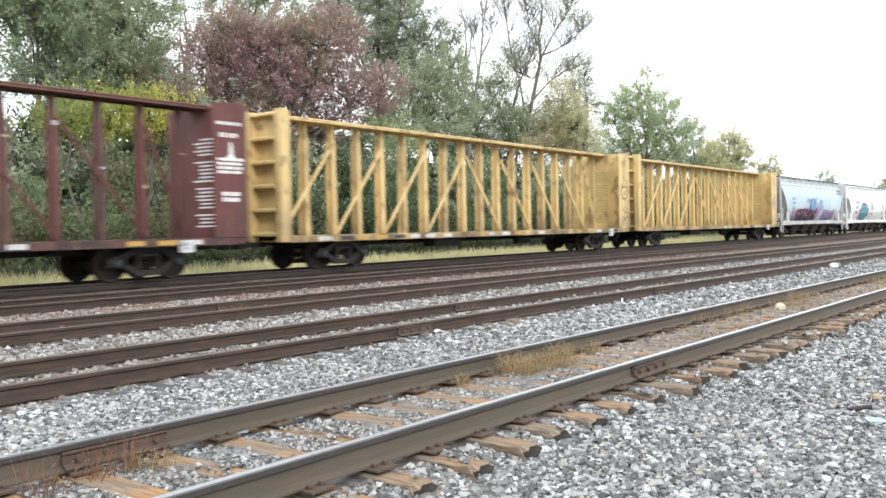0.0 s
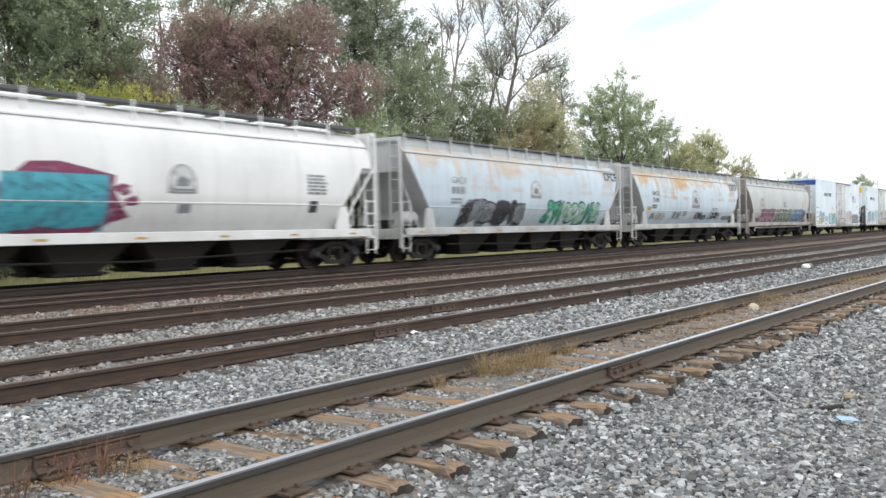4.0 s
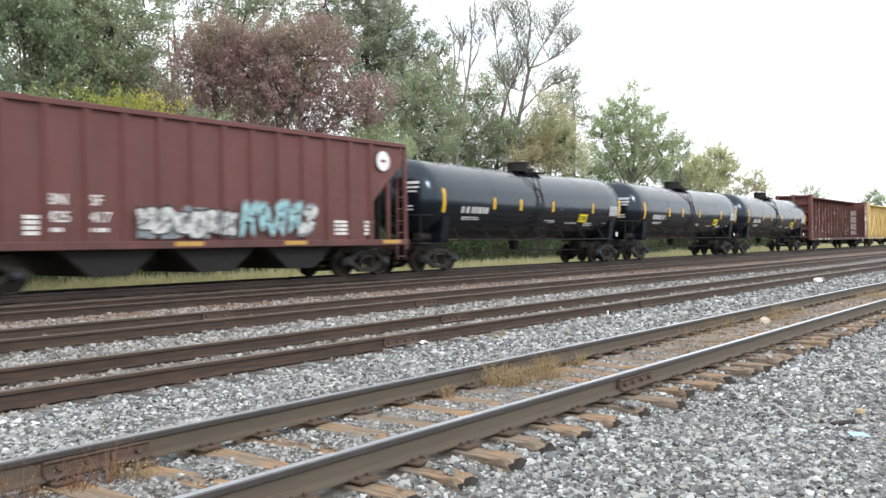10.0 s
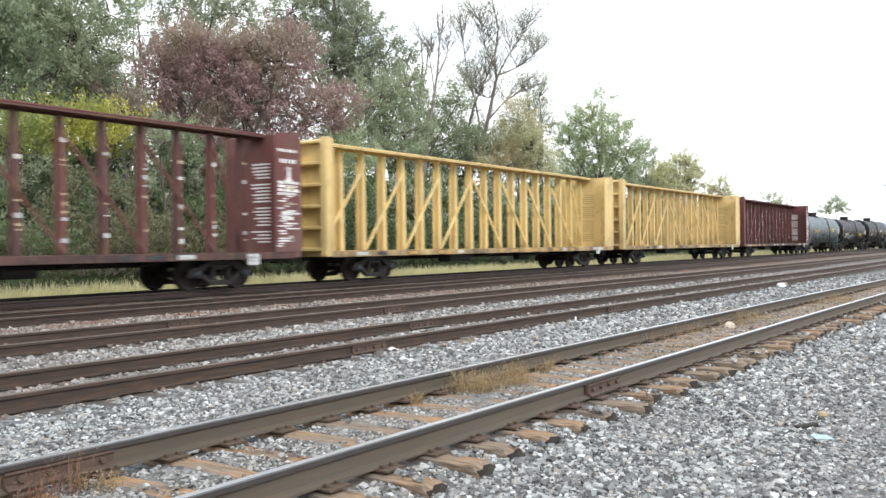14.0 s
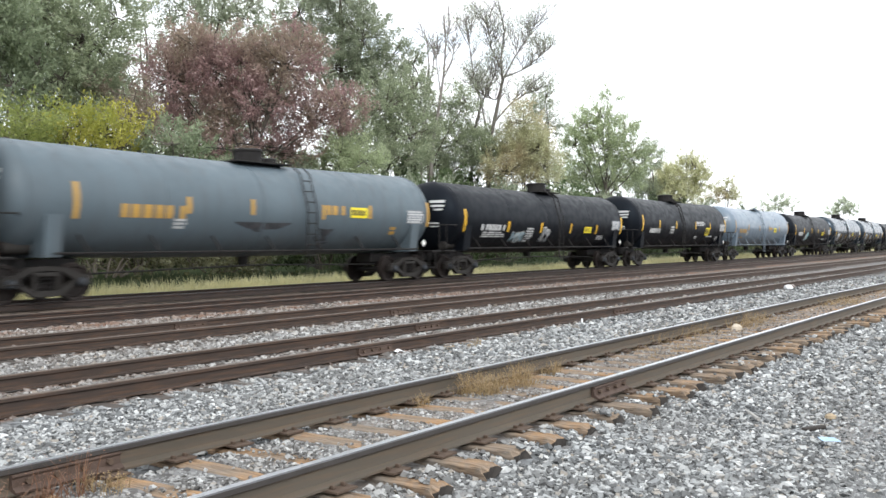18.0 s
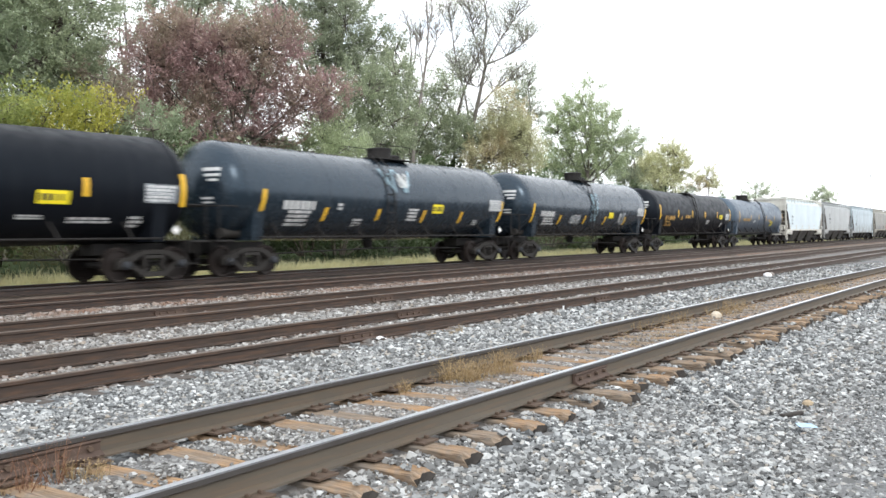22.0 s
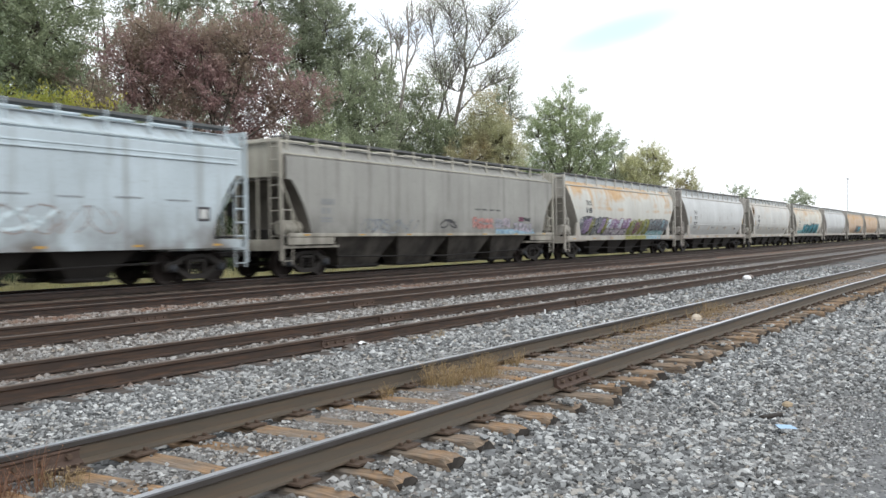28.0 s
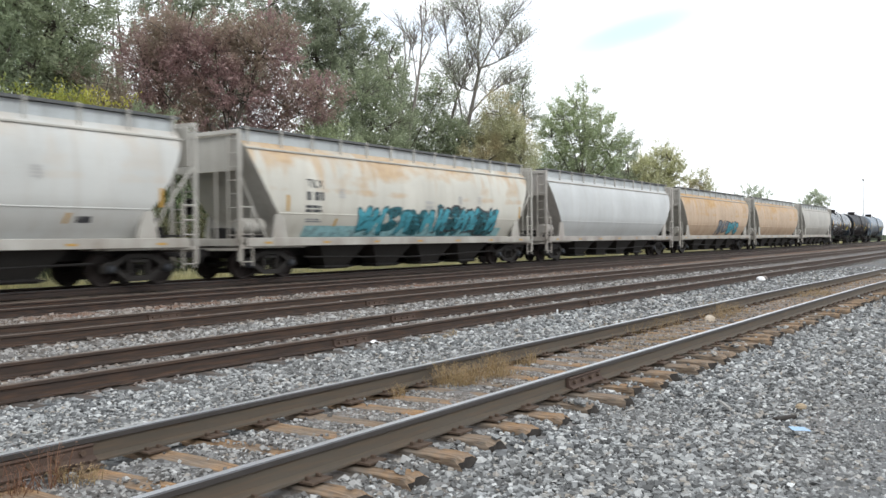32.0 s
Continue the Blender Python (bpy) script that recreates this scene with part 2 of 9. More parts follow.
def make_tie():
    k = Nodes("weathered_tie_wood", 0.9, 0.0, 0.15)
    grain = k.noise(7.0, 7.0, (9.0, 0.7, 5.0))
    crack = k.ramp(k.noise(5.0, 3.0, (12.0, 0.5, 4.0), 2.0), 0.60, 0.66)
    col = k.mix(k.ramp(grain, 0.3, 0.7), (0.095, 0.08, 0.066), (0.24, 0.20, 0.16))
    rusty = k.mix(k.ramp(grain, 0.3, 0.7), (0.19, 0.105, 0.05), (0.40, 0.25, 0.13))
    col = k.mix(k.math("MULTIPLY", k.ramp(k.noise(1.6, 4.0), 0.36, 0.56), k.ramp(k.random(), 0.05, 0.6, 0.3, 0.95)), col, rusty)
    col = k.mix(k.math("MULTIPLY", crack, 0.7), col, (0.028, 0.023, 0.02))
    col = k.mix(k.ramp(k.noise(11.0, 5.0), 0.52, 0.7, 0.0, 0.5), col, (0.16, 0.148, 0.135))
    k.colour(col).bump(k.math("SUBTRACT", grain, crack), 0.45, 0.012)
    return k.m


def make_rail(name, a, b, c):
    k = Nodes(name, 0.72, 0.25, 0.4)
    n = k.noise(2.2, 6.0, (0.4, 3.0, 3.0))
    col = k.mix(n, a, b)
    k.colour(k.mix(k.ramp(k.noise(22.0, 5.0, (0.12, 1, 1.6)), 0.45, 0.8, 0.0, 0.55), col, c)).bump(n, 0.15, 0.006)
    return k.m


MAT_GROUND, MAT_STONE, MAT_TIE = make_ground(), make_stone(), make_tie()
MAT_TIE_END = plain("creosoted_end_grain", (0.030, 0.026, 0.023), 0.9, 0, 0.5, 22.0)
MAT_RAIL_NEAR = make_rail("rail_side_brown", (0.076, 0.064, 0.050), (0.122, 0.104, 0.083), (0.16, 0.105, 0.065))
MAT_RAIL_DARK = make_rail("rail_side_dark", (0.022, 0.018, 0.017), (0.042, 0.032, 0.028), (0.12, 0.065, 0.042))
MAT_RAIL_RUST = make_rail("rail_side_rusty", (0.038, 0.029, 0.0245), (0.066, 0.047, 0.038), (0.165, 0.088, 0.05))
MAT_RAIL_RED = make_rail("rail_side_red_brown", (0.027, 0.021, 0.019), (0.050, 0.036, 0.030), (0.17, 0.085, 0.05))
MAT_HEAD_SIDE = plain("grimy_rail_head_side", (0.055, 0.05, 0.047), 0.6, 0.3, 0.3, 12.0)
MAT_HEAD_MID = plain("worn_rail_head", (0.10, 0.10, 0.105), 0.42, 0.5, 0.25, 12.0)
MAT_HEAD = plain("polished_rail_head", (0.50, 0.52, 0.55), 0.30, 0.85, 0.2, 30.0)
MAT_HEAD_DULL = plain("dull_rail_head", (0.125, 0.098, 0.08), 0.5, 0.6, 0.25, 12.0)
MAT_IRON = plain("rusty_iron", (0.095, 0.066, 0.048), 0.8, 0.2, 0.4, 14.0)
MAT_BAR = plain("rusty_joint_bar", (0.092, 0.063, 0.05), 0.75, 0.3, 0.35, 10.0)
# Running gear and wheels: dark tones that include the shade below the cars.
MAT_UNDER = plain("dark_running_gear", (0.014, 0.0125, 0.012), 0.75, 0.2, 0.4, 5.0)
MAT_GEAR = plain("dusty_cast_steel", (0.023, 0.0205, 0.0185), 0.75, 0.2, 0.4, 7.0)
MAT_CAP = plain("bluish_bearing_cap", (0.032, 0.036, 0.042), 0.6, 0.3, 0.4, 7.0)
MAT_WHEEL = plain("wheel_steel_rusty", (0.027, 0.021, 0.019), 0.6, 0.5, 0.4, 7.0)
MAT_BARK = plain("grey_bark", (0.11, 0.095, 0.08), 0.9, 0.0, 0.4, 5.0)


# ---------------------------------------------------------------- mesh building
class Shape:
    """Vertices and faces gathered for one mesh."""

    def __init__(self):
        self.v, self.f, self.mi = [], [], []

    def add(self, vs, fs, mi=0):
        o = len(self.v)
        self.v.extend(vs)
        self.f.extend([tuple(i + o for i in f) for f in fs])
        self.mi.extend([mi] * len(fs))
        return self

    def box(self, x0, x1, y0, y1, z0, z1, mi=0):
        vs = [(x, y, z) for x in (x0, x1) for y in (y0, y1) for z in (z0, z1)]
        return self.add(vs, [(0, 1, 3, 2), (4, 6, 7, 5), (0, 4, 5, 1), (2, 3, 7, 6), (0, 2, 6, 4), (1, 5, 7, 3)], mi)

    def rbox(self, x0, x1, y0, y1, z0, z1, b=0.02, mi=0):
        """A box with all edges chamfered by b."""
        vs, fs = [], []
        lo, hi = (x0, y0, z0), (x1, y1, z1)
        idx = {}
        for sx in (0, 1):
            for sy in (0, 1):
                for sz in (0, 1):
                    for a in range(3):
                        p = [hi[i] - b if s else lo[i] + b for i, s in enumerate((sx, sy, sz))]
                        p[a] = hi[a] if (sx, sy, sz)[a] else lo[a]
                        idx[sx, sy, sz, a] = len(vs)
                        vs.append(tuple(p))
        for a in range(3):
            o = [i for i in range(3) if i != a]
            for s in (0, 1):
                ring = []
                for p, q in ((0, 0), (1, 0), (1, 1), (0, 1)):
                    k = [0, 0, 0]
                    k[a], k[o[0]], k[o[1]] = s, p, q
                    ring.append(idx[k[0], k[1], k[2], a])
                fs.append(tuple(ring))
            for p in (0, 1):
                for q in (0, 1):
                    k0, k1 = [0, 0, 0], [0, 0, 0]
                    k0[a], k1[a] = 0, 1
                    k0[o[0]] = k1[o[0]] = p
                    k0[o[1]] = k1[o[1]] = q
                    fs.append((idx[(*k0, o[0])], idx[(*k1, o[0])], idx[(*k1, o[1])], idx[(*k0, o[1])]))
        for sx in (0, 1):
            for sy in (0, 1):
                for sz in (0, 1):
                    fs.append(tuple(idx[sx, sy, sz, a] for a in range(3)))
        return self.add(vs, fs, mi)

    def tube(self, pts, r, n=8, mi=0, caps=True):
        """A round bar along pts; r is one radius, or one for each point."""
        pts = [Vector(p) for p in pts]
        rs = r if isinstance(r, (list, tuple)) else [r] * len(pts)
        vs, fs = [], []
        for i, p in enumerate(pts):
            d = (pts[min(i + 1, len(pts) - 1)] - pts[max(i - 1, 0)]).normalized()
            u = d.orthogonal().normalized() if i == 0 else (u - d * u.dot(d)).normalized()
            w = d.cross(u)
            vs += [tuple(p + (u * math.cos(2 * math.pi * k / n) + w * math.sin(2 * math.pi * k / n)) * rs[i]) for k in range(n)]
        for i in range(len(pts) - 1):
            for k in range(n):
                fs.append((i * n + k, i * n + (k + 1) % n, (i + 1) * n + (k + 1) % n, (i + 1) * n + k))
        if caps:
            fs.append(tuple(range(n - 1, -1, -1)))
            fs.append(tuple(range((len(pts) - 1) * n, len(pts) * n)))
        return self.add(vs, fs, mi)

    def prism(self, poly, a, b, axis=1, mi=0):
        """A flat polygon pushed from a to b along an axis (the polygon holds the other two coordinates in order)."""
        n = len(poly)

        def at(p, h):
            q = list(p)
            q.insert(axis, h)
            return tuple(q)

        vs = [at(p, a) for p in poly] + [at(p, b) for p in poly]
        fs = [tuple(range(n)), tuple(range(2 * n - 1, n - 1, -1))] + [(i, (i + 1) % n, n + (i + 1) % n, n + i) for i in range(n)]
        return self.add(vs, fs, mi)

    def lathe(self, prof, centre, axis=1, n=20, mi=0):
        """A profile of (along, radius) turned about an axis through centre."""
        vs, fs = [], []
        o = [i for i in range(3) if i != axis]
        for al, r in prof:
            for k in range(n):
                q = list(centre)
                q[axis] += al
                q[o[0]] += r * math.cos(2 * math.pi * k / n)
                q[o[1]] += r * math.sin(2 * math.pi * k / n)
                vs.append(tuple(q))
        for i in range(len(prof) - 1):
            for k in range(n):
                fs.append((i * n + k, i * n + (k + 1) % n, (i + 1) * n + (k + 1) % n, (i + 1) * n + k))
        fs.append(tuple(range(n)))
        fs.append(tuple(range(len(prof) * n - 1, (len(prof) - 1) * n - 1, -1)))
        return self.add(vs, fs, mi)

    def grid(self, nu, nv, at, mi=0):
        vs = [at(i / nu, j / nv) for i in range(nu + 1) for j in range(nv + 1)]
        w = nv + 1
        return self.add(vs, [(i * w + j, (i + 1) * w + j, (i + 1) * w + j + 1, i * w + j + 1) for i in range(nu) for j in range(nv)], mi)

    def mesh(self, name, mats, smooth=False):
        me = bpy.data.meshes.new(name)
        me.from_pydata(self.v, [], self.f)
        bm = bmesh.new()
        bm.from_mesh(me)
        bmesh.ops.recalc_face_normals(bm, faces=bm.faces)
        bm.to_mesh(me)
        bm.free()
        for m in mats if isinstance(mats, (list, tuple)) else [mats]:
            me.materials.append(m)
        me.polygons.foreach_set("material_index", self.mi)
        if smooth:
            me.polygons.foreach_set("use_smooth", [True] * len(me.polygons))
            me.set_sharp_from_angle(angle=radians(38))
        me.update()
        return me


KEPT = {}


def part(name, shape, mats, parent, label="", key=None, smooth=False, at=None):
    """One mesh object under a thing or a part. Alike pieces share a mesh by their key."""
    if key is not None and key in KEPT:
        me = KEPT[key]
    else:
        me = (shape() if callable(shape) else shape).mesh(name, mats, smooth)
        if key is not None:
            KEPT[key] = me
    ob = new(name, me)
    ob.parent = parent
    if at is not None:
        ob.matrix_local = at if isinstance(at, Matrix) else Matrix.Translation(at)
    return tagged(ob, label)


def big_mesh(name, v, f, mats, mi=None, smooth=False):
    """A mesh straight from arrays: v (n, 3), f (m, 3 or 4)."""
    me = bpy.data.meshes.new(name)
    v, f = np.asarray(v, np.float32), np.asarray(f, np.int32)
    k = f.shape[1]
    me.vertices.add(len(v))
    me.vertices.foreach_set("co", v.ravel())
    me.loops.add(f.size)
    me.loops.foreach_set("vertex_index", f.ravel())
    me.polygons.add(len(f))
    me.polygons.foreach_set("loop_start", np.arange(0, f.size, k, dtype=np.int32))
    for m in mats if isinstance(mats, (list, tuple)) else [mats]:
        me.materials.append(m)
    if mi is not None:
        me.polygons.foreach_set("material_index", np.asarray(mi, np.int32))
    me.polygons.foreach_set("use_smooth", np.full(len(f), smooth))
    me.update(calc_edges=True)
    return me


# ---------------------------------------------------------------- ground
GROUND_Y = [-40, 0.5, 2.7, 3.2, 3.5, 6.1, 7.2, 9.9, 11.6, 14.1, 15.8, 18.0, 19.3, 21.8, 22.7, 25.0, 29.0, 33.0, 60.0]
GROUND_Z = [-0.46, -0.42, -0.395, -0.372, -0.32, -0.33, -0.325, -0.33, -0.305, -0.29, -0.235, -0.225, -0.12, -0.12, -0.26, 0.02, 0.36, 0.5, 0.7]


def near_line(x):
    """The centre line of the nearest track, which swings a little."""
    return np.interp(x, [-20, 3, 7, 13, 17, 21, 25, 28, 33, 42, 60, 200], [4.9, 4.52, 4.44, 4.31, 4.23, 4.13, 4.02, 3.88, 3.72, 3.5, 3.1, 0.0])


def near_y(x):
    return float(near_line(x))


def second_line(x):
    return np.interp(x, [-20, 14, 20, 26, 43, 100, 400], [8.95, 8.86, 8.72, 8.6, 8.36, 7.9, 7.2])


def third_line(x):
    return np.interp(x, [-20, 16, 25, 40, 100, 400], [13.02, 12.98, 12.88, 12.52, 12.0, 11.6])


def ground_height(x, y):
    """The bed rises between the rails of the nearest track, where dirt and stones fill the cribs."""
    off = abs(y - near_line(x))
    return np.maximum(np.interp(y, GROUND_Y, GROUND_Z), np.interp(off, [0.0, 0.66, 0.80], [-0.292, -0.298, -0.5]))


def build_ground():
    ys = np.concatenate([[-3000, -300, -60, -20, -8, -3, -1], np.arange(0, 8, 0.2), np.arange(8, 30, 0.4), [32, 36, 42, 60, 120, 400, 3000]])
    xs = np.concatenate([[-3000, -300, -60, -20], np.arange(-8, 46, 0.6), np.arange(46, 160, 4), [200, 300, 600, 1500, 4000]])
    gx, gy = np.meshgrid(xs, ys, indexing="ij")
    gz = ground_height(gx, gy)
    gz = gz + np.where((abs(gx) < 60) & (gy < 24), np.random.RandomState(5).uniform(-0.012, 0.012, gz.shape), 0)
    n = len(ys)
    f = [(i * n + j, (i + 1) * n + j, (i + 1) * n + j + 1, i * n + j + 1) for i in range(len(xs) - 1) for j in range(n - 1)]
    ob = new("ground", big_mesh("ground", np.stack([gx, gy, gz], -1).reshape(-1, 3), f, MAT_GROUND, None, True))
    tagged(ob, "grey crushed-stone railway bed running into dry grass", "ground", kind="structure")


build_ground()

# ---------------------------------------------------------------- tracks
GAUGE = 0.7525
RAIL_PROFILE = [(-0.07, -0.172), (0.07, -0.172), (0.07, -0.158), (0.012, -0.138), (0.010, -0.052), (0.036, -0.040), (0.036, -0.008),
                (0.028, 0.0), (0.006, 0.0), (-0.028, 0.0), (-0.036, -0.008), (-0.036, -0.040), (-0.010, -0.052), (-0.012, -0.138), (-0.07, -0.158)]


def rail_shape(xs, ys, z):
    s = Shape()
    n = len(RAIL_PROFILE)
    vs = [(x, y + p, z + q) for x, y in zip(xs, ys) for p, q in RAIL_PROFILE]
    for i in range(len(xs) - 1):
        for k in range(n):
            s.add([], [])
            s.f.append((i * n + k, i * n + (k + 1) % n, (i + 1) * n + (k + 1) % n, (i + 1) * n + k))
            s.mi.append({6: 1, 7: 1, 8: 1, 9: 2, 10: 3}.get(k, 0))
    s.v = vs
    s.f += [tuple(range(n)), tuple(range(len(vs) - 1, len(vs) - n - 1, -1))]
    s.mi += [0, 0]
    return s


def tie_shape(seed):
    """A sawn timber tie, worn round along its edges, checked and broken at its ends."""
    r = random.Random(seed)
    s = Shape()
    hw = 0.112 + r.uniform(-0.014, 0.014)
    la, lb = -1.25 + r.uniform(-0.07, 0.05), 1.27 + r.uniform(-0.05, 0.05)
    ys = [la, la + 0.05, la + 0.16, -0.9, -0.55, -0.2, 0.2, 0.6, 0.95, lb - 0.1, lb]
    n = 9
    for i, y in enumerate(ys):
        end = i in (0, len(ys) - 1)
        dip = r.uniform(0.008, 0.03) if end else r.uniform(0.0, 0.010)
        w = hw - (r.uniform(0.004, 0.02) if end else r.uniform(0, 0.006))
        ring = [(-w, -0.17), (-w, -0.07), (-w + 0.004, -0.022), (-w * 0.72, -0.004), (r.uniform(-0.2, 0.2) * w, -r.uniform(0.0, 0.006)), (w * 0.72, -0.004), (w - 0.004, -0.022), (w, -0.07), (w, -0.17)]
        s.v += [(x + r.uniform(-0.004, 0.004), y + (r.uniform(-0.035, 0.035) if end else 0), z - (dip if z > -0.1 else 0) + r.uniform(-0.004, 0.002)) for x, z in ring]
    for i in range(len(ys) - 1):
        for k in range(n):
            s.f.append((i * n + k, i * n + (k + 1) % n, (i + 1) * n + (k + 1) % n, (i + 1) * n + k))
            s.mi.append(0)
    for o in (0, (len(ys) - 1) * n):
        for k in range(1, n - 1):
            s.f.append((o, o + k, o + k + 1))
            s.mi.append(1)
    return s


def plate_shape():
    s = Shape()
    s.box(-0.095, 0.095, -0.165, 0.165, -0.004, 0.010)
    for x, y in ((-0.05, -0.088), (0.05, 0.088), (0.05, -0.088)):
        s.rbox(x - 0.012, x + 0.012, y - 0.018, y + 0.018, 0.010, 0.034, 0.004)
    return s


def joint_bar(name, parent, x0, x1, y, z, side):
    bar = part(name, Shape().prism([(side * 0.012, z - 0.150), (side * 0.085, z - 0.160), (side * 0.088, z - 0.148), (side * 0.046, z - 0.122), (side * 0.040, z - 0.075), (side * 0.052, z - 0.060), (side * 0.050, z - 0.046), (side * 0.012, z - 0.05)], x0, x1, 0), MAT_BAR, parent, "rusty bolted joint bar", at=(0, y, 0))
    for i in range(4):
        x = x0 + (x1 - x0) * (i + 0.5) / 4
        part("bolt", lambda: Shape().lathe([(-0.022, 0.021), (0.0, 0.021), (0.016, 0.017)], (0, 0, 0), 1, 6), MAT_IRON, bar, key="bolt", at=(x, side * 0.056, z - 0.096))
    return bar


def track(label, centre, z, x0, x1, tie_to, joined_to, spacing, tie_z, sides, heads, joints, shift=0.0, plates_to=0.0, wood=None):
    """A track: two rails on timber ties; the ties near the camera are pieces of their own, the far ones one mesh."""
    base = new("railway_track")
    base.location = (x0, centre(x0), z)
    inv = Matrix.Translation(-base.location)
    tagged(base, label, "railway track", "railway tracks", "structure")
    xs = list(np.concatenate([np.arange(x0, 60, 1.0), np.arange(60, x1, 10.0), [x1]]))
    for sd in (-1, 1):
        part("rail", rail_shape(xs, [centre(x) + sd * GAUGE for x in xs], z), [sides, heads, MAT_HEAD_MID if heads == MAT_HEAD else heads, MAT_HEAD_SIDE if heads == MAT_HEAD else sides], base, at=inv)
    r = random.Random(int(centre(5) * 100))
    n = 0
    x = first = x0 + shift
    far_v = Shape()
    while x < joined_to:
        a = (centre(x + 0.5) - centre(x - 0.5))
        m = Matrix.Translation((x + r.uniform(-0.03, 0.03), centre(x) + r.uniform(-0.07, 0.07), tie_z + r.uniform(-0.016, 0.004))) @ Matrix.Rotation(a + r.uniform(-0.04, 0.04), 4, "Z") @ Matrix.Rotation(r.uniform(-0.006, 0.006), 4, "X")
        if x < tie_to:
            k = r.randrange(14)
            part("tie", lambda: tie_shape(k), [wood or MAT_TIE, MAT_TIE_END], base, key=("tie", k, wood), at=inv @ m)
        else:
            b = tie_shape(n % 14)
            far_v.add([tuple(m @ Vector(p)) for p in b.v], b.f)
        if x < plates_to:
            for sd in (-1, 1):
                part("tie_plate", plate_shape, MAT_IRON, base, key="tie_plate", at=inv @ Matrix.Translation((x, centre(x) + sd * GAUGE, tie_z + 0.002)))
        n += 1
        x = first + n * spacing
    if far_v.v:
        tagged(part("far_ties", far_v, wood or MAT_TIE, base, at=inv), kind="stuff")
    for bx, sd, face in joints:
        y = centre(bx + 0.35) + sd * GAUGE
        joint_bar("joint_bar", base, 0, 0.76, 0, 0, face).matrix_local = inv @ Matrix.Translation((bx, y, z))
    return base


MAT_TIE_OLD = plain("old_dark_tie_wood", (0.062, 0.052, 0.045), 0.9, 0, 0.45, 9.0)
MAT_TIE_OILY = plain("oil_black_tie_wood", (0.036, 0.031, 0.028), 0.85, 0, 0.4, 9.0)
LINES = [second_line, third_line, lambda x: 16.95 + 0 * x, lambda x: 20.35 + 0 * x]
track("nearest track, shiny rails on weathered timber ties", near_y, -0.08, -6.0, 160.0, 34.0, 60.0, 0.545, -0.262, MAT_RAIL_NEAR, MAT_HEAD, [(7.78, -1, -1), (2.93, 1, -1)], 0.32, 30.0)
track("rusty track half buried in ballast", lambda x: float(second_line(x)), -0.13, -4.0, 400.0, 26.0, 60.0, 0.55, -0.304, MAT_RAIL_RUST, MAT_HEAD_DULL, [(9.6, -1, -1), (18.2, -1, -1), (13.0, 1, -1)], 0.1, 0.0, MAT_TIE_OLD)
track("brown rusty track on dark ballast", lambda x: float(third_line(x)), -0.10, -4.0, 400.0, 24.0, 60.0, 0.55, -0.272, MAT_RAIL_RUST, MAT_HEAD_DULL, [(10.9, 1, -1), (15.6, -1, -1), (27.0, 1, -1)], 0.25, 0.0, MAT_TIE_OLD)
track("brown rusty track beside the train", lambda x: float(LINES[2](x)), -0.03, -4.0, 400.0, 5.0, 60.0, 0.55, -0.214, MAT_RAIL_RED, MAT_HEAD_DULL, [], 0.2, 0.0, MAT_TIE_OILY)
track("main track under the freight train", lambda x: float(LINES[3](x)), 0.08, -30.0, 900.0, 5.0, 80.0, 0.55, -0.105, MAT_RAIL_DARK, MAT_HEAD_MID, [], 0.2, 0.0, MAT_TIE_OILY)


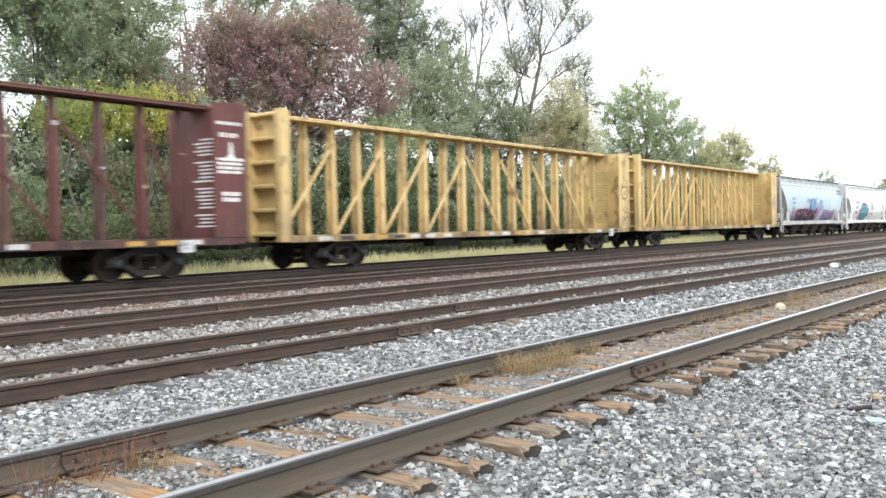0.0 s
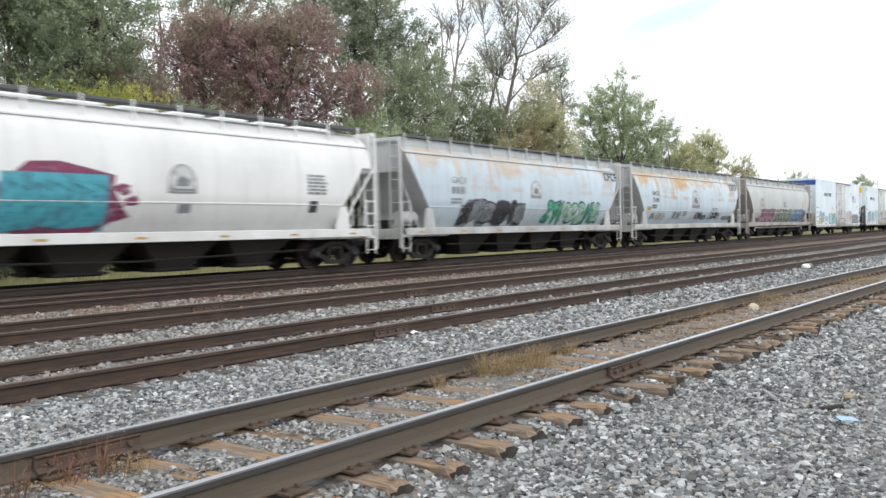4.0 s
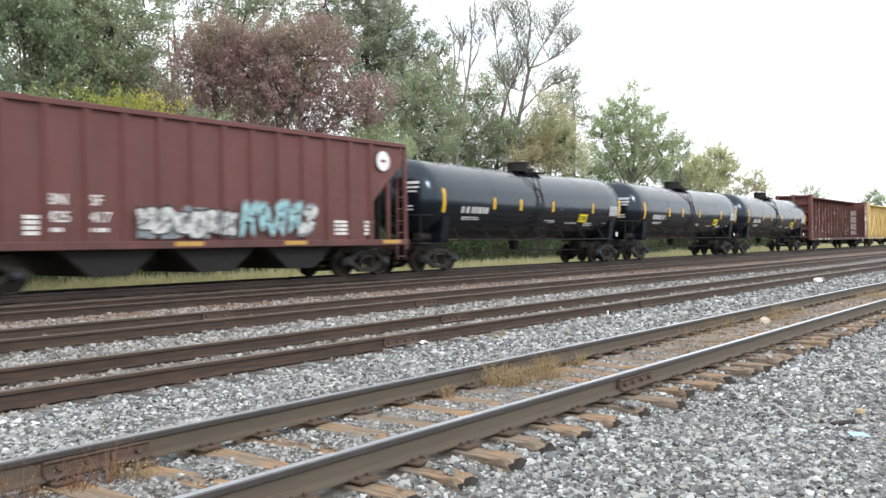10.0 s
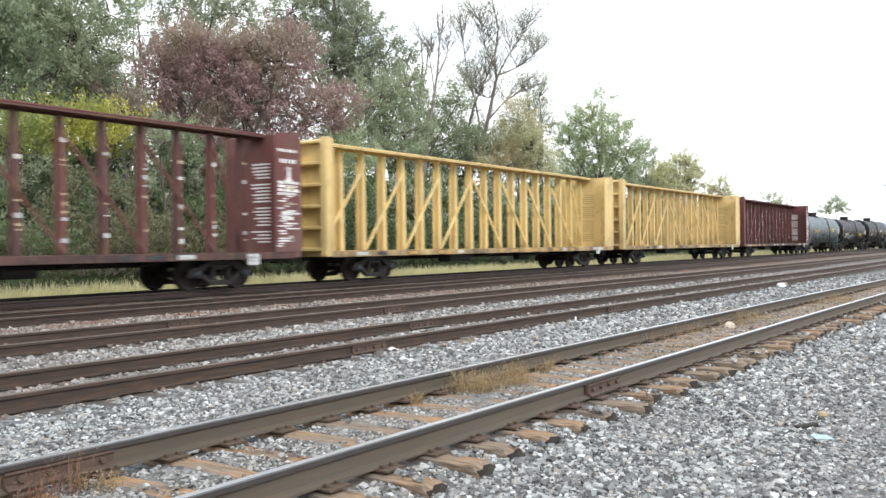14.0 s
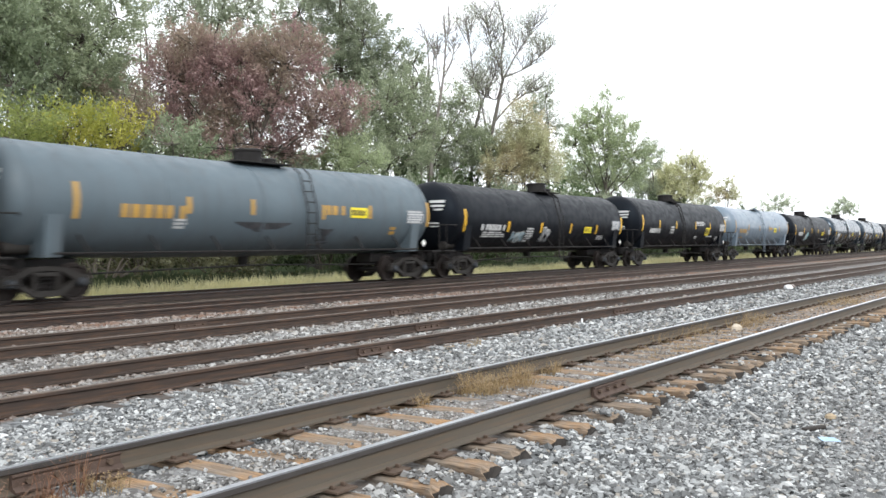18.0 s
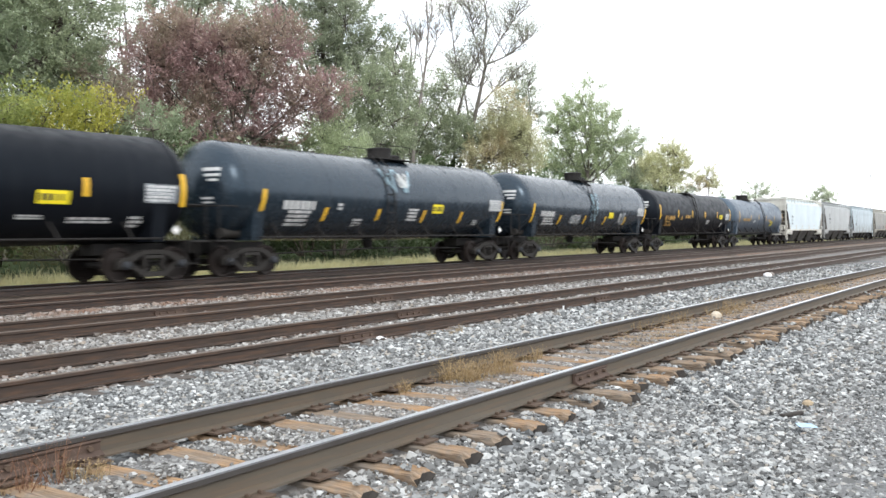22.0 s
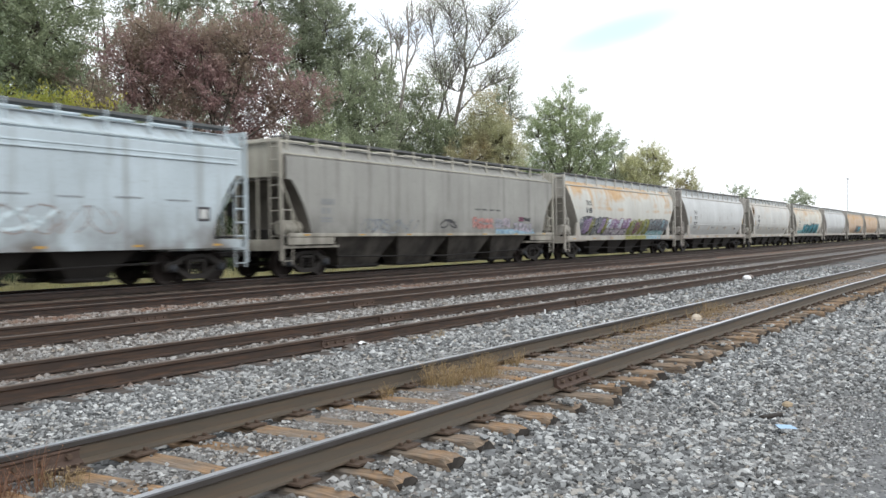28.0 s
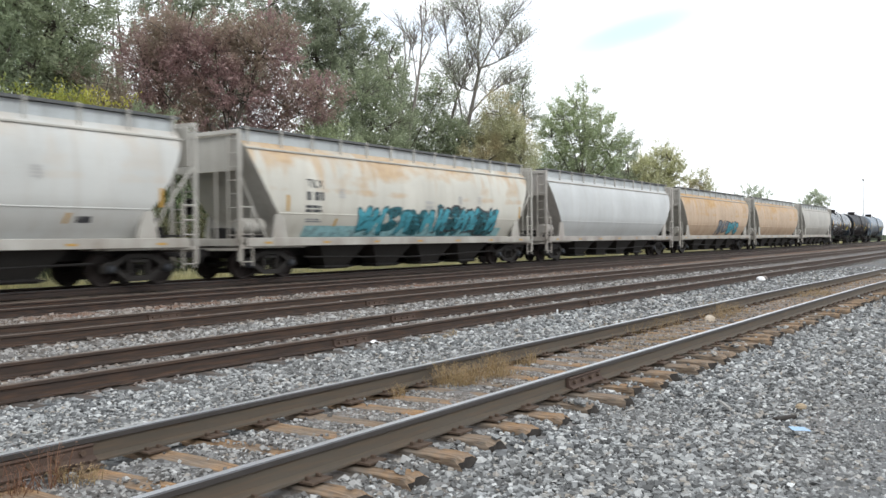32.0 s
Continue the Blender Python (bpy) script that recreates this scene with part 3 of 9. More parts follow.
# ---------------------------------------------------------------- ballast stones
def stone_field(name, label, r0, r1, coef, least, most, seed, keep, plainer=False):
    """Crushed stones strewn over the bed, each a small angular lump of its own."""
    g = np.random.RandomState(seed)
    ring, pts = r0, []
    while ring < r1:
        s = max(least, coef * ring)
        cnt = max(1, int(ring * 1.16 / s))
        a = np.radians(2.5) + (np.arange(cnt) + g.uniform(0, 1, cnt)) / cnt * 1.16
        rr = ring + g.uniform(-0.5, 0.5, cnt) * s
        pts.append(np.stack([rr * np.cos(a), rr * np.sin(a), np.full(cnt, s)], 1))
        ring += s
    p = np.concatenate(pts)
    p = p[keep(p[:, 0], p[:, 1])]
    n = len(p)
    nv = 6 if plainer else 8
    cube = np.array([(x, y, z) for x in (-1, 1) for y in (-1, 1) for z in (-1, 1)]) * 0.72
    quad = np.array([(0, 1, 3, 2), (4, 6, 7, 5), (0, 4, 5, 1), (2, 3, 7, 6), (0, 2, 6, 4), (1, 5, 7, 3)])
    tri = np.concatenate([quad[:, [0, 1, 2]], quad[:, [0, 2, 3]]])
    if plainer:
        cube = np.array([(1, 0, 0), (-1, 0, 0), (0, 1, 0), (0, -1, 0), (0, 0, 1), (0, 0, -1)]) * 1.12
        tri = np.array([(0, 2, 4), (2, 1, 4), (1, 3, 4), (3, 0, 4), (2, 0, 5), (1, 2, 5), (3, 1, 5), (0, 3, 5)])
    off = abs(p[:, 1] - near_line(p[:, 0]))
    size = np.clip(p[:, 2], least, most) * np.exp(g.normal(-0.56, 0.27, n)).clip(0.3, 1.1) * np.interp(p[:, 1] + 0.3 * np.sin(p[:, 0] * 1.3), [0.7, 1.5], [0.5, 1.0]) * np.where(off < 0.8, 0.72, 1.0)
    v = cube[None] * (1 + g.uniform(-0.42, 0.25, (n, nv, 1))) * g.uniform(0.6, 1.25, (n, 1, 3)) + g.uniform(-0.16, 0.16, (n, nv, 3))
    q = g.normal(size=(n, 4))
    q /= np.linalg.norm(q, axis=1, keepdims=True)
    w, x, y, z = q.T
    rot = np.stack([1 - 2 * (y * y + z * z), 2 * (x * y - z * w), 2 * (x * z + y * w), 2 * (x * y + z * w), 1 - 2 * (x * x + z * z), 2 * (y * z - x * w), 2 * (x * z - y * w), 2 * (y * z + x * w), 1 - 2 * (x * x + y * y)], 1).reshape(n, 3, 3)
    v = np.einsum("nij,nkj->nki", rot, v) * size[:, None, None] * np.array([1.1, 1.1, 0.8])
    gz = ground_height(p[:, 0], p[:, 1])
    gz = np.where(over_tie(p[:, 0], p[:, 1], 0.11, 1.22), np.maximum(gz, -0.268), gz)
    v += np.stack([p[:, 0], p[:, 1], gz + size * g.uniform(-0.1, 0.55, n)], 1)[:, None]
    f = (tri[None] + (np.arange(n) * nv)[:, None, None]).reshape(-1, 3)
    ob = new(name, big_mesh(name, v.reshape(-1, 3), f, MAT_STONE))
    tagged(ob, label, "gravel", kind="stuff")


def over_tie(x, y, half, reach):
    ph = np.mod(x + 5.68 + 0.27, 0.545) - 0.27
    return (abs(y - near_line(x)) < reach) & (abs(ph) < half) & (x < 34)


def off_rails(x, y):
    off = y - near_line(x)
    ok = np.ones(len(x), bool)
    g = np.random.RandomState(3).uniform(0, 1, len(x))
    for i, line in enumerate(LINES):
        o = y - line(x)
        for sd in (-1, 1):
            ok &= abs(o - sd * GAUGE) > 0.075
        if i < 2:
            # the ends of old ties lie bare outside the rails, and stones are thin beside the rail's foot
            first = -3.9 if i == 0 else -3.75
            ph = abs(np.mod(x - first + 0.275, 0.55) - 0.275)
            ok &= ~((ph < 0.14) & (abs(o) < 1.3) & (g < np.where(abs(o) > 0.7, 0.97, 0.8 if i else 0.62)))
            ok &= ~((abs(abs(o) - GAUGE) < 0.14) & (g < 0.6))
    for sd in (-1, 1):
        ok &= abs(off - sd * GAUGE) > 0.10
    # dirt and stones lie over parts of the ties between the rails
    heap = np.sin(x * 1.7 + 0.6) + np.sin(x * 4.1 + off * 3.0) + 1.6 * (0.25 - off)
    bare = np.where(abs(off) < 0.65, np.where(heap > 1.0, 0.55, np.where(x < 8, 0.99, 0.97)), 0.985 - 0.45 * (np.sin(np.floor((x + 5.95) / 0.545) * 2.7) > 0.45) * (off < -0.95))
    return ok & ~(over_tie(x, y, 0.112, 1.3) & (g < bare)) & (y > 0.2) & (y < 22.2)


stone_field("ballast_stones", "loose grey and white crushed ballast stones", 4.2, 8.0, 0.0036, 0.033, 0.05, 11, off_rails)
stone_field("middle_ballast_stones", "grey and white ballast stones along the tracks", 8.0, 14.0, 0.0041, 0.03, 0.06, 13, off_rails, True)
stone_field("far_ballast_stones", "grey crushed ballast stones between the tracks", 14.0, 46.0, 0.0039, 0.047, 0.066, 12, lambda x, y: off_rails(x, y) & (y < 16.1), True)


# ---------------------------------------------------------------- trees and undergrowth
def blades(p, along, size, g, flat=0.9):
    """One small three-cornered leaf at each point, its flat side turned more or less upwards: arrays of vertices and faces."""
    n = len(p)
    a = along + g.normal(0, 0.75, (n, 3))
    a /= np.linalg.norm(a, axis=1, keepdims=True)
    up = g.normal(size=(n, 3)) + np.array([0, 0, flat])
    b = np.cross(up, a)
    b /= np.linalg.norm(b, axis=1, keepdims=True) + 1e-6
    s = size * g.uniform(0.6, 1.4, n)[:, None]
    v = np.stack([p - a * s + b * s * 0.15, p + a * s, p + b * s * 0.85], 1).reshape(-1, 3)
    return v, np.arange(n * 3).reshape(-1, 3)


def sprays(tips, ways, per, length, thick, size, g, flat=0.9):
    """Leaves gathered into sprays: each spray runs from a twig's tip along its way."""
    n = len(tips)
    k = np.repeat(np.arange(n), per)
    run = g.beta(1.2, 1.4, len(k)) * length * g.uniform(0.6, 1.35, n)[k]
    w = (thick * g.uniform(0.7, 1.3, n)[k])[:, None] * (0.5 + 0.7 * np.sin(np.pi * np.clip(run / length, 0, 1)))[:, None]
    p = tips[k] + ways[k] * run[:, None] + g.normal(0, 1, (len(k), 3)) * w
    return blades(p, ways[k], size, g, flat)


def tree(label, x, y, leaf, seed, lobes, size=0.1, per=60, droop=0.0, stems=None, trunk_r=0.0, bark=None, fans=7, leafed=1.0):
    """A tree: a tapered trunk, a limb to each lobe of the crown, twigs through the lobe and a spray of leaves on each twig.
    A lobe: metres across from the trunk, height, half width, half height, how full it is."""
    g = random.Random(seed)
    r = np.random.RandomState(seed + 100)
    z0 = float(np.interp(y, GROUND_Y, GROUND_Z)) - 0.1
    d = math.hypot(x, y)
    side, back = Vector((y / d, -x / d, 0)), Vector((x / d, y / d, 0))
    base = new("tree")
    base.location = (x, y, z0)
    tagged(base, label, "tree", "trees behind the tracks")
    wood = Shape()
    fan_tips, fan_ways = [], []
    high = max(lobes, key=lambda q: q[1])
    top = high[1] - z0 + high[3] * 0.5
    tr = trunk_r or 0.012 * top + 0.03

    def bent(a, b, n, sway):
        return [a.lerp(b, i / n) + Vector((g.uniform(-1, 1), g.uniform(-1, 1), g.uniform(-0.5, 0.5))) * (sway * (0 < i < n)) for i in range(n + 1)]

    if stems:
        low = stems[0][0]
        for i, path in enumerate(stems):
            deep = [g.uniform(-0.5, 0.5) * k * (1.0 if i else 0.3) for k in range(len(path))]
            pts = [side * u + back * w + Vector((0, 0, z - z0)) for (u, z), w in zip(path, deep)]
            if path[0][1] < low[1] + 0.5:
                pts.insert(0, Vector((pts[0].x * 0.6, pts[0].y * 0.6, 0)))
            r0 = tr * (1.0 if i == 0 else 0.7 if path[0][1] < low[1] + 0.5 else 0.34)
            wood.tube([tuple(q) for q in pts], [r0 * (1 - 0.85 * k / (len(pts) - 1)) for k in range(len(pts))], 7)
            for j in range(fans + 4):
                k = g.randrange(max(1, len(pts) // 3), len(pts) - 1)
                q = pts[k].lerp(pts[k + 1], g.random())
                d = (pts[k + 1] - pts[k]).normalized() * 0.7 + side * g.uniform(-1, 1) + back * g.uniform(-0.8, 0.8) + Vector((0, 0, g.uniform(0.1, 0.9)))
                e = q + d * g.uniform(0.6, 1.5)
                arm = bent(q, e, 3, 0.12)
                wood.tube([tuple(v) for v in arm], [0.038, 0.03, 0.02, 0.01], 4, caps=False)
                for m in range(8):
                    t = arm[1 + m % 3]
                    h = t + (d * 0.4 + side * g.uniform(-0.8, 0.8) + back * g.uniform(-0.7, 0.7) + Vector((0, 0, g.uniform(0.0, 0.8)))) * g.uniform(0.5, 1.0)
                    wood.tube([tuple(v) for v in bent(t, h, 2, 0.06)], [0.022, 0.015, 0.006], 3, caps=False)
                    if g.random() < leafed:
                        fan_tips.append(tuple(h))
                        fan_ways.append(tuple((h - t).normalized()))
        spine = None
    else:
        spine = bent(Vector((0, 0, 0)), side * (high[0] * 0.7) + Vector((0, 0, top)), 7, 0.22)
        wood.tube([tuple(q) for q in spine], [tr * (1 - 0.88 * i / 7) for i in range(8)], 7)
    tips, ways = [], []
    for u, z, ru, rz, full in lobes:
        deep = 0.75 * ru + 0.3
        c = side * u + back * g.uniform(-0.6, 0.6) * ru + Vector((0, 0, z - z0))
        if spine:
            k = min(max(c.z * g.uniform(0.45, 0.7) / top * 7, 0.5), 6.5)
            a = spine[int(k)].lerp(spine[int(k) + 1], k % 1)
            wood.tube([tuple(q) for q in bent(a, c, 4, 0.16)], [tr * 0.45, tr * 0.36, tr * 0.27, tr * 0.18, 0.02], 5)
        n = max(5, int(full * 9.5 * math.pi * ru * rz))
        q = r.normal(size=(n, 3))
        q /= np.linalg.norm(q, axis=1, keepdims=True)
        rad = r.uniform(0.05, 1.0, n) ** 0.45
        off = np.outer(q[:, 0] * rad * ru, side) + np.outer(q[:, 1] * rad * deep, back)
        off[:, 2] += q[:, 2] * rad * rz
        out = np.outer(q[:, 0], side) + np.outer(q[:, 1], back)
        out[:, 2] += q[:, 2] * 0.6 + 0.75 - droop * 1.5
        out += r.normal(0, 0.35, out.shape)
        out /= np.linalg.norm(out, axis=1, keepdims=True)
        pts = off + np.array(c)
        pts[:, 2] = np.maximum(pts[:, 2], 0.5)
        tips.append(pts)
        ways.append(out)
        for i in range(0, n, 3):
            t = Vector(pts[i])
            wood.tube([tuple(v) for v in bent(c.lerp(t, g.uniform(0.0, 0.3)), t + Vector(out[i]) * 0.5, 2, 0.1)], [0.04, 0.025, 0.008], 3, caps=False)
    part("trunk", wood, bark or MAT_BARK, base, smooth=True)
    v, f = sprays(np.concatenate(tips), np.concatenate(ways), per, 0.95, 0.15, size, r)
    if fan_tips:
        v2, f2 = sprays(np.array(fan_tips), np.array(fan_ways), 16, 0.5, 0.2, size, r)
        v, f = np.concatenate([v, v2]), np.concatenate([f, f2 + len(v)])
    crown = new("crown", big_mesh("crown", v, f, leaf))
    crown.parent = base
    return base


LEAF_GREEN = leafy("leaves_dull_green", (0.23, 0.27, 0.18), (0.62, 0.67, 0.49))
LEAF_DEEP = leafy("leaves_deep_green", (0.19, 0.24, 0.145), (0.50, 0.57, 0.37))
LEAF_GREY = leafy("leaves_silver_green", (0.255, 0.305, 0.19), (0.665, 0.725, 0.50))
LEAF_RED = leafy("leaves_purple_red", (0.24, 0.135, 0.13), (0.74, 0.55, 0.53), patch=(0.36, 0.31, 0.22))
LEAF_RUSSET = leafy("leaves_russet_grey", (0.20, 0.16, 0.115), (0.56, 0.48, 0.38))
LEAF_YEL = leafy("leaves_yellow_green", (0.37, 0.35, 0.06), (0.90, 0.82, 0.18), patch=(0.30, 0.36, 0.10))
LEAF_YELGREEN = leafy("leaves_lime_green", (0.20, 0.25, 0.075), (0.56, 0.60, 0.20))
LEAF_OLIVE = leafy("leaves_olive_brown", (0.43, 0.43, 0.26), (0.83, 0.83, 0.56), patch=(0.53, 0.43, 0.27))
LEAF_OLIVEYEL = leafy("leaves_olive_yellow", (0.50, 0.505, 0.30), (0.90, 0.89, 0.60))
LEAF_FRESH = leafy("leaves_fresh_green", (0.315, 0.38, 0.215), (0.725, 0.80, 0.51))
# For the farthest trees: distance haze is put into the leaf colour.
LEAF_HAZY = leafy("leaves_pale_hazy_green", (0.44, 0.49, 0.37), (0.84, 0.88, 0.70))
# Dark green for undergrowth; its low tone also holds the thicket's shade.
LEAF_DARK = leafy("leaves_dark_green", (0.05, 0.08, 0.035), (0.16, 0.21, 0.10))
LEAF_SPARSE = leafy("leaves_thin_grey_green", (0.30, 0.33, 0.25), (0.66, 0.68, 0.54))
MAT_GREY_BARK = plain("grey_brown_bark", (0.15, 0.135, 0.12), 0.9, 0.0, 0.35, 5.0)
MAT_PALE_BARK = plain("pale_grey_bark", (0.22, 0.20, 0.18), 0.9, 0.0, 0.3, 5.0)

tree("tall silvery-green willow-like tree at the wood's edge", 23.2, 37.5, LEAF_GREY, 1,
     [(1.4, 11.0, 2.0, 2.0, 1.08), (-0.7, 11.7, 2.0, 1.5, 1.08), (1.9, 9.0, 1.8, 1.2, 1.35), (2.8, 12.2, 1.1, 1.1, 0.55), (0.4, 9.1, 1.6, 1.0, 1.35), (2.1, 13.7, 1.6, 1.3, 0.82), (-0.7, 14.2, 1.8, 1.5, 0.73)],
     size=0.085, per=80, droop=0.25)
tree("dark green tree at the edge of the wood", 19.7, 36.0, LEAF_DEEP, 2,
     [(0.6, 10.1, 1.1, 1.3, 1.04), (-0.5, 10.4, 1.2, 1.6, 0.94), (0.7, 8.3, 1.1, 0.8, 1.30), (-0.3, 12.1, 1.4, 1.2, 0.79), (1.6, 9.2, 0.7, 0.6, 1.04)],
     size=0.1, per=70)
tree("tall dark tree with hanging sprays of leaves", 36.1, 46.0, LEAF_GREEN, 3,
     [(1.5, 16.4, 1.6, 1.4, 0.54), (0.1, 17.3, 1.6, 1.4, 0.41), (-0.3, 14.7, 1.0, 1.4, 0.41), (2.9, 17.4, 1.4, 1.4, 0.54), (4.6, 16.4, 1.6, 1.5, 0.54), (5.7, 17.8, 1.8, 1.5, 0.48)],
     size=0.1, per=60, droop=0.9)
tree("thin dark tree at the gap in the wood", 35.6, 47.0, LEAF_GREEN, 4,
     [(-0.4, 16.1, 1.0, 1.1, 0.24), (0.1, 13.8, 1.2, 1.6, 0.24), (-1.4, 13.4, 1.1, 1.2, 0.27)],
     size=0.1, per=40, droop=0.5)
tree("purple-red maple with a wide rounded crown", 32.3, 35.5, LEAF_RED, 5,
     [(-1.2, 10.8, 2.5, 2.0, 0.99), (-3.2, 10.1, 1.9, 1.8, 0.81), (-1.9, 11.8, 1.3, 1.1, 0.9), (2.6, 10.9, 1.9, 2.0, 0.99), (3.2, 12.0, 1.3, 1.0, 0.9), (0.3, 11.3, 1.3, 1.5, 0.81), (1.1, 8.8, 2.2, 1.5, 0.99), (4.2, 8.5, 2.3, 1.5, 0.99), (5.9, 8.9, 1.2, 1.0, 0.81), (-2.1, 8.1, 2.1, 1.6, 0.99), (-4.1, 8.3, 1.5, 1.5, 0.81), (1.9, 6.7, 2.9, 1.1, 0.99), (-1.0, 6.5, 2.1, 1.0, 0.9)],
     size=0.092, per=60)
tree("russet-grey small tree beside the maple", 25.4, 34.5, LEAF_RUSSET, 6,
     [(-0.1, 7.3, 1.0, 1.2, 0.81), (-0.8, 8.5, 0.9, 0.7, 0.63), (0.4, 6.5, 1.0, 0.9, 0.81)],
     size=0.085, per=55)
tree("bright yellow-green shrubby tree beside the maple", 21.2, 31.5, LEAF_YEL, 7,
     [(-0.5, 6.2, 1.2, 0.7, 0.99), (0.5, 6.0, 0.9, 0.7, 1.08), (1.6, 6.4, 0.6, 0.3, 0.81), (-1.1, 5.6, 1.3, 0.6, 0.99), (0.7, 5.4, 1.0, 0.5, 0.90)],
     size=0.075, per=80)
tree("small yellow-green tree at the wood's edge", 18.0, 31.0, LEAF_YELGREEN, 8,
     [(0.1, 5.9, 0.7, 0.6, 1.10), (-0.4, 5.3, 0.8, 0.6, 1.10), (0.4, 5.1, 0.9, 0.5, 1.10)],
     size=0.075, per=80)
tree("green leafy bush below the maple", 23.5, 30.0, LEAF_DEEP, 9,
     [(0.3, 5.6, 1.0, 0.5, 1.08), (-0.5, 5.3, 0.8, 0.4, 0.99), (0.9, 5.1, 0.7, 0.5, 0.99)],
     size=0.085, per=80)
tree("tall feathery green tree behind the maple", 50.9, 44.5, LEAF_GREEN, 10,
     [(0.2, 18.5, 2.8, 2.6, 0.78), (-2.8, 18.9, 2.6, 2.1, 0.70), (1.9, 17.1, 2.1, 2.6, 0.78), (4.0, 16.0, 1.8, 1.6, 0.70), (5.7, 15.4, 1.2, 1.4, 0.55), (2.3, 14.1, 2.6, 2.2, 0.78), (-0.3, 14.9, 2.6, 2.6, 0.78), (5.4, 13.2, 1.7, 1.5, 0.6), (3.6, 11.8, 2.0, 1.5, 0.7), (0.2, 21.3, 3.0, 2.1, 0.70), (-3.6, 17.0, 1.9, 1.7, 0.70)],
     size=0.1, per=60, droop=0.3)
tree("dull green tree below the feathery one", 50.7, 40.0, LEAF_GREY, 11,
     [(0.1, 11.4, 2.3, 2.1, 0.94), (1.7, 9.4, 2.3, 1.9, 1.17), (-1.4, 9.0, 2.1, 1.9, 1.30), (2.2, 12.7, 1.4, 1.4, 0.53), (0.5, 7.5, 2.9, 1.4, 1.30)],
     size=0.085, per=60)
tree("dark green bush behind the tank cars", 37.8, 33.0, LEAF_FRESH, 12,
     [(0.0, 6.6, 1.1, 0.9, 1.2), (1.3, 6.3, 1.3, 0.8, 1.0), (-0.9, 6.1, 1.0, 0.6, 1.0)],
     size=0.085, per=70)
tree("dull green tree at the foot of the bare ones", 57.9, 40.5, LEAF_GREY, 13,
     [(1.0, 12.4, 1.7, 1.7, 0.62), (-0.4, 10.8, 1.8, 1.8, 0.94), (2.4, 12.8, 1.3, 1.4, 0.53), (1.4, 9.7, 2.3, 2.0, 1.04), (3.7, 8.9, 2.0, 1.8, 1.30), (0.0, 7.9, 2.7, 1.6, 1.30), (-1.5, 14.2, 1.1, 1.4, 0.44)],
     size=0.09, per=55)
tree("olive-brown tree turning colour", 60.6, 34.0, LEAF_OLIVE, 14,
     [(0.1, 10.9, 1.3, 1.5, 1.09), (-0.4, 9.0, 1.6, 1.8, 1.70), (0.9, 8.7, 1.5, 2.0, 1.70), (-1.1, 7.2, 2.0, 1.5, 1.70), (1.6, 7.2, 1.5, 1.3, 1.70)],
     size=0.08, per=60)
tree("grey-green tree between the taller ones", 72.9, 38.5, LEAF_GREEN, 15,
     [(-0.0, 14.8, 1.2, 1.6, 0.67), (-0.9, 13.5, 1.5, 1.3, 0.67), (0.4, 12.4, 1.1, 1.6, 0.76)],
     size=0.09, per=50)
tree("fresh green tree with a wispy pointed crown", 82.1, 37.0, LEAF_FRESH, 16,
     [(-1.3, 13.1, 1.7, 2.0, 0.72), (-0.2, 14.2, 1.5, 1.7, 0.65), (0.9, 15.8, 0.9, 1.4, 0.25), (-2.7, 11.4, 1.5, 2.0, 0.72), (0.1, 10.8, 2.5, 2.3, 0.79), (2.3, 12.7, 1.4, 1.6, 0.65), (2.8, 10.3, 2.0, 2.0, 0.72), (-1.6, 8.3, 2.8, 2.0, 0.79), (1.4, 7.9, 2.8, 1.8, 0.79), (4.2, 9.8, 1.0, 1.0, 0.43), (-3.6, 8.3, 1.4, 1.7, 0.65)],
     size=0.1, per=60)
tree("dark green small tree beside the olive one", 98.9, 38.5, LEAF_GREEN, 17,
     [(0.4, 11.8, 0.9, 1.2, 0.72), (-0.1, 10.3, 1.2, 0.9, 0.64), (-0.6, 7.7, 2.0, 1.1, 1.0), (-1.3, 8.7, 1.3, 1.3, 0.9)],
     size=0.11, per=55)
tree("olive-yellow tree with an open crown", 102.8, 36.5, LEAF_OLIVEYEL, 18,
     [(-1.3, 9.1, 1.8, 2.0, 0.90), (0.4, 9.4, 1.7, 1.9, 0.90), (1.7, 10.4, 1.5, 1.7, 0.58), (1.4, 12.1, 0.8, 1.1, 0.22), (-0.3, 7.1, 3.0, 1.5, 0.99), (2.6, 8.7, 1.1, 1.7, 0.81), (-2.3, 8.1, 1.4, 1.4, 0.81)],
     size=0.11, per=60)
tree("small thin olive tree further along", 125.4, 38.0, LEAF_OLIVE, 19,
     [(0.2, 8.9, 1.6, 1.4, 0.5), (0.8, 9.9, 0.7, 1.0, 0.32), (-1.1, 8.1, 1.3, 1.1, 0.8), (1.5, 7.6, 1.0, 1.0, 0.6)],
     size=0.13, per=40)
tree("distant rounded green tree beyond the train", 145.3, 36.0, LEAF_HAZY, 20,
     [(-0.0, 7.5, 1.6, 1.1, 0.42), (-2.1, 6.8, 1.4, 0.7, 0.4), (1.8, 7.2, 1.2, 1.1, 0.34), (0.5, 8.6, 0.7, 0.6, 0.2)],
     size=0.15, per=45)
tree("distant green treetop above the train", 200.2, 36.0, LEAF_HAZY, 21,
     [(0.0, 9.3, 1.4, 1.2, 0.4), (-1.5, 7.9, 1.7, 1.0, 0.4), (1.7, 8.1, 1.7, 1.1, 0.4)],
     size=0.2, per=45)
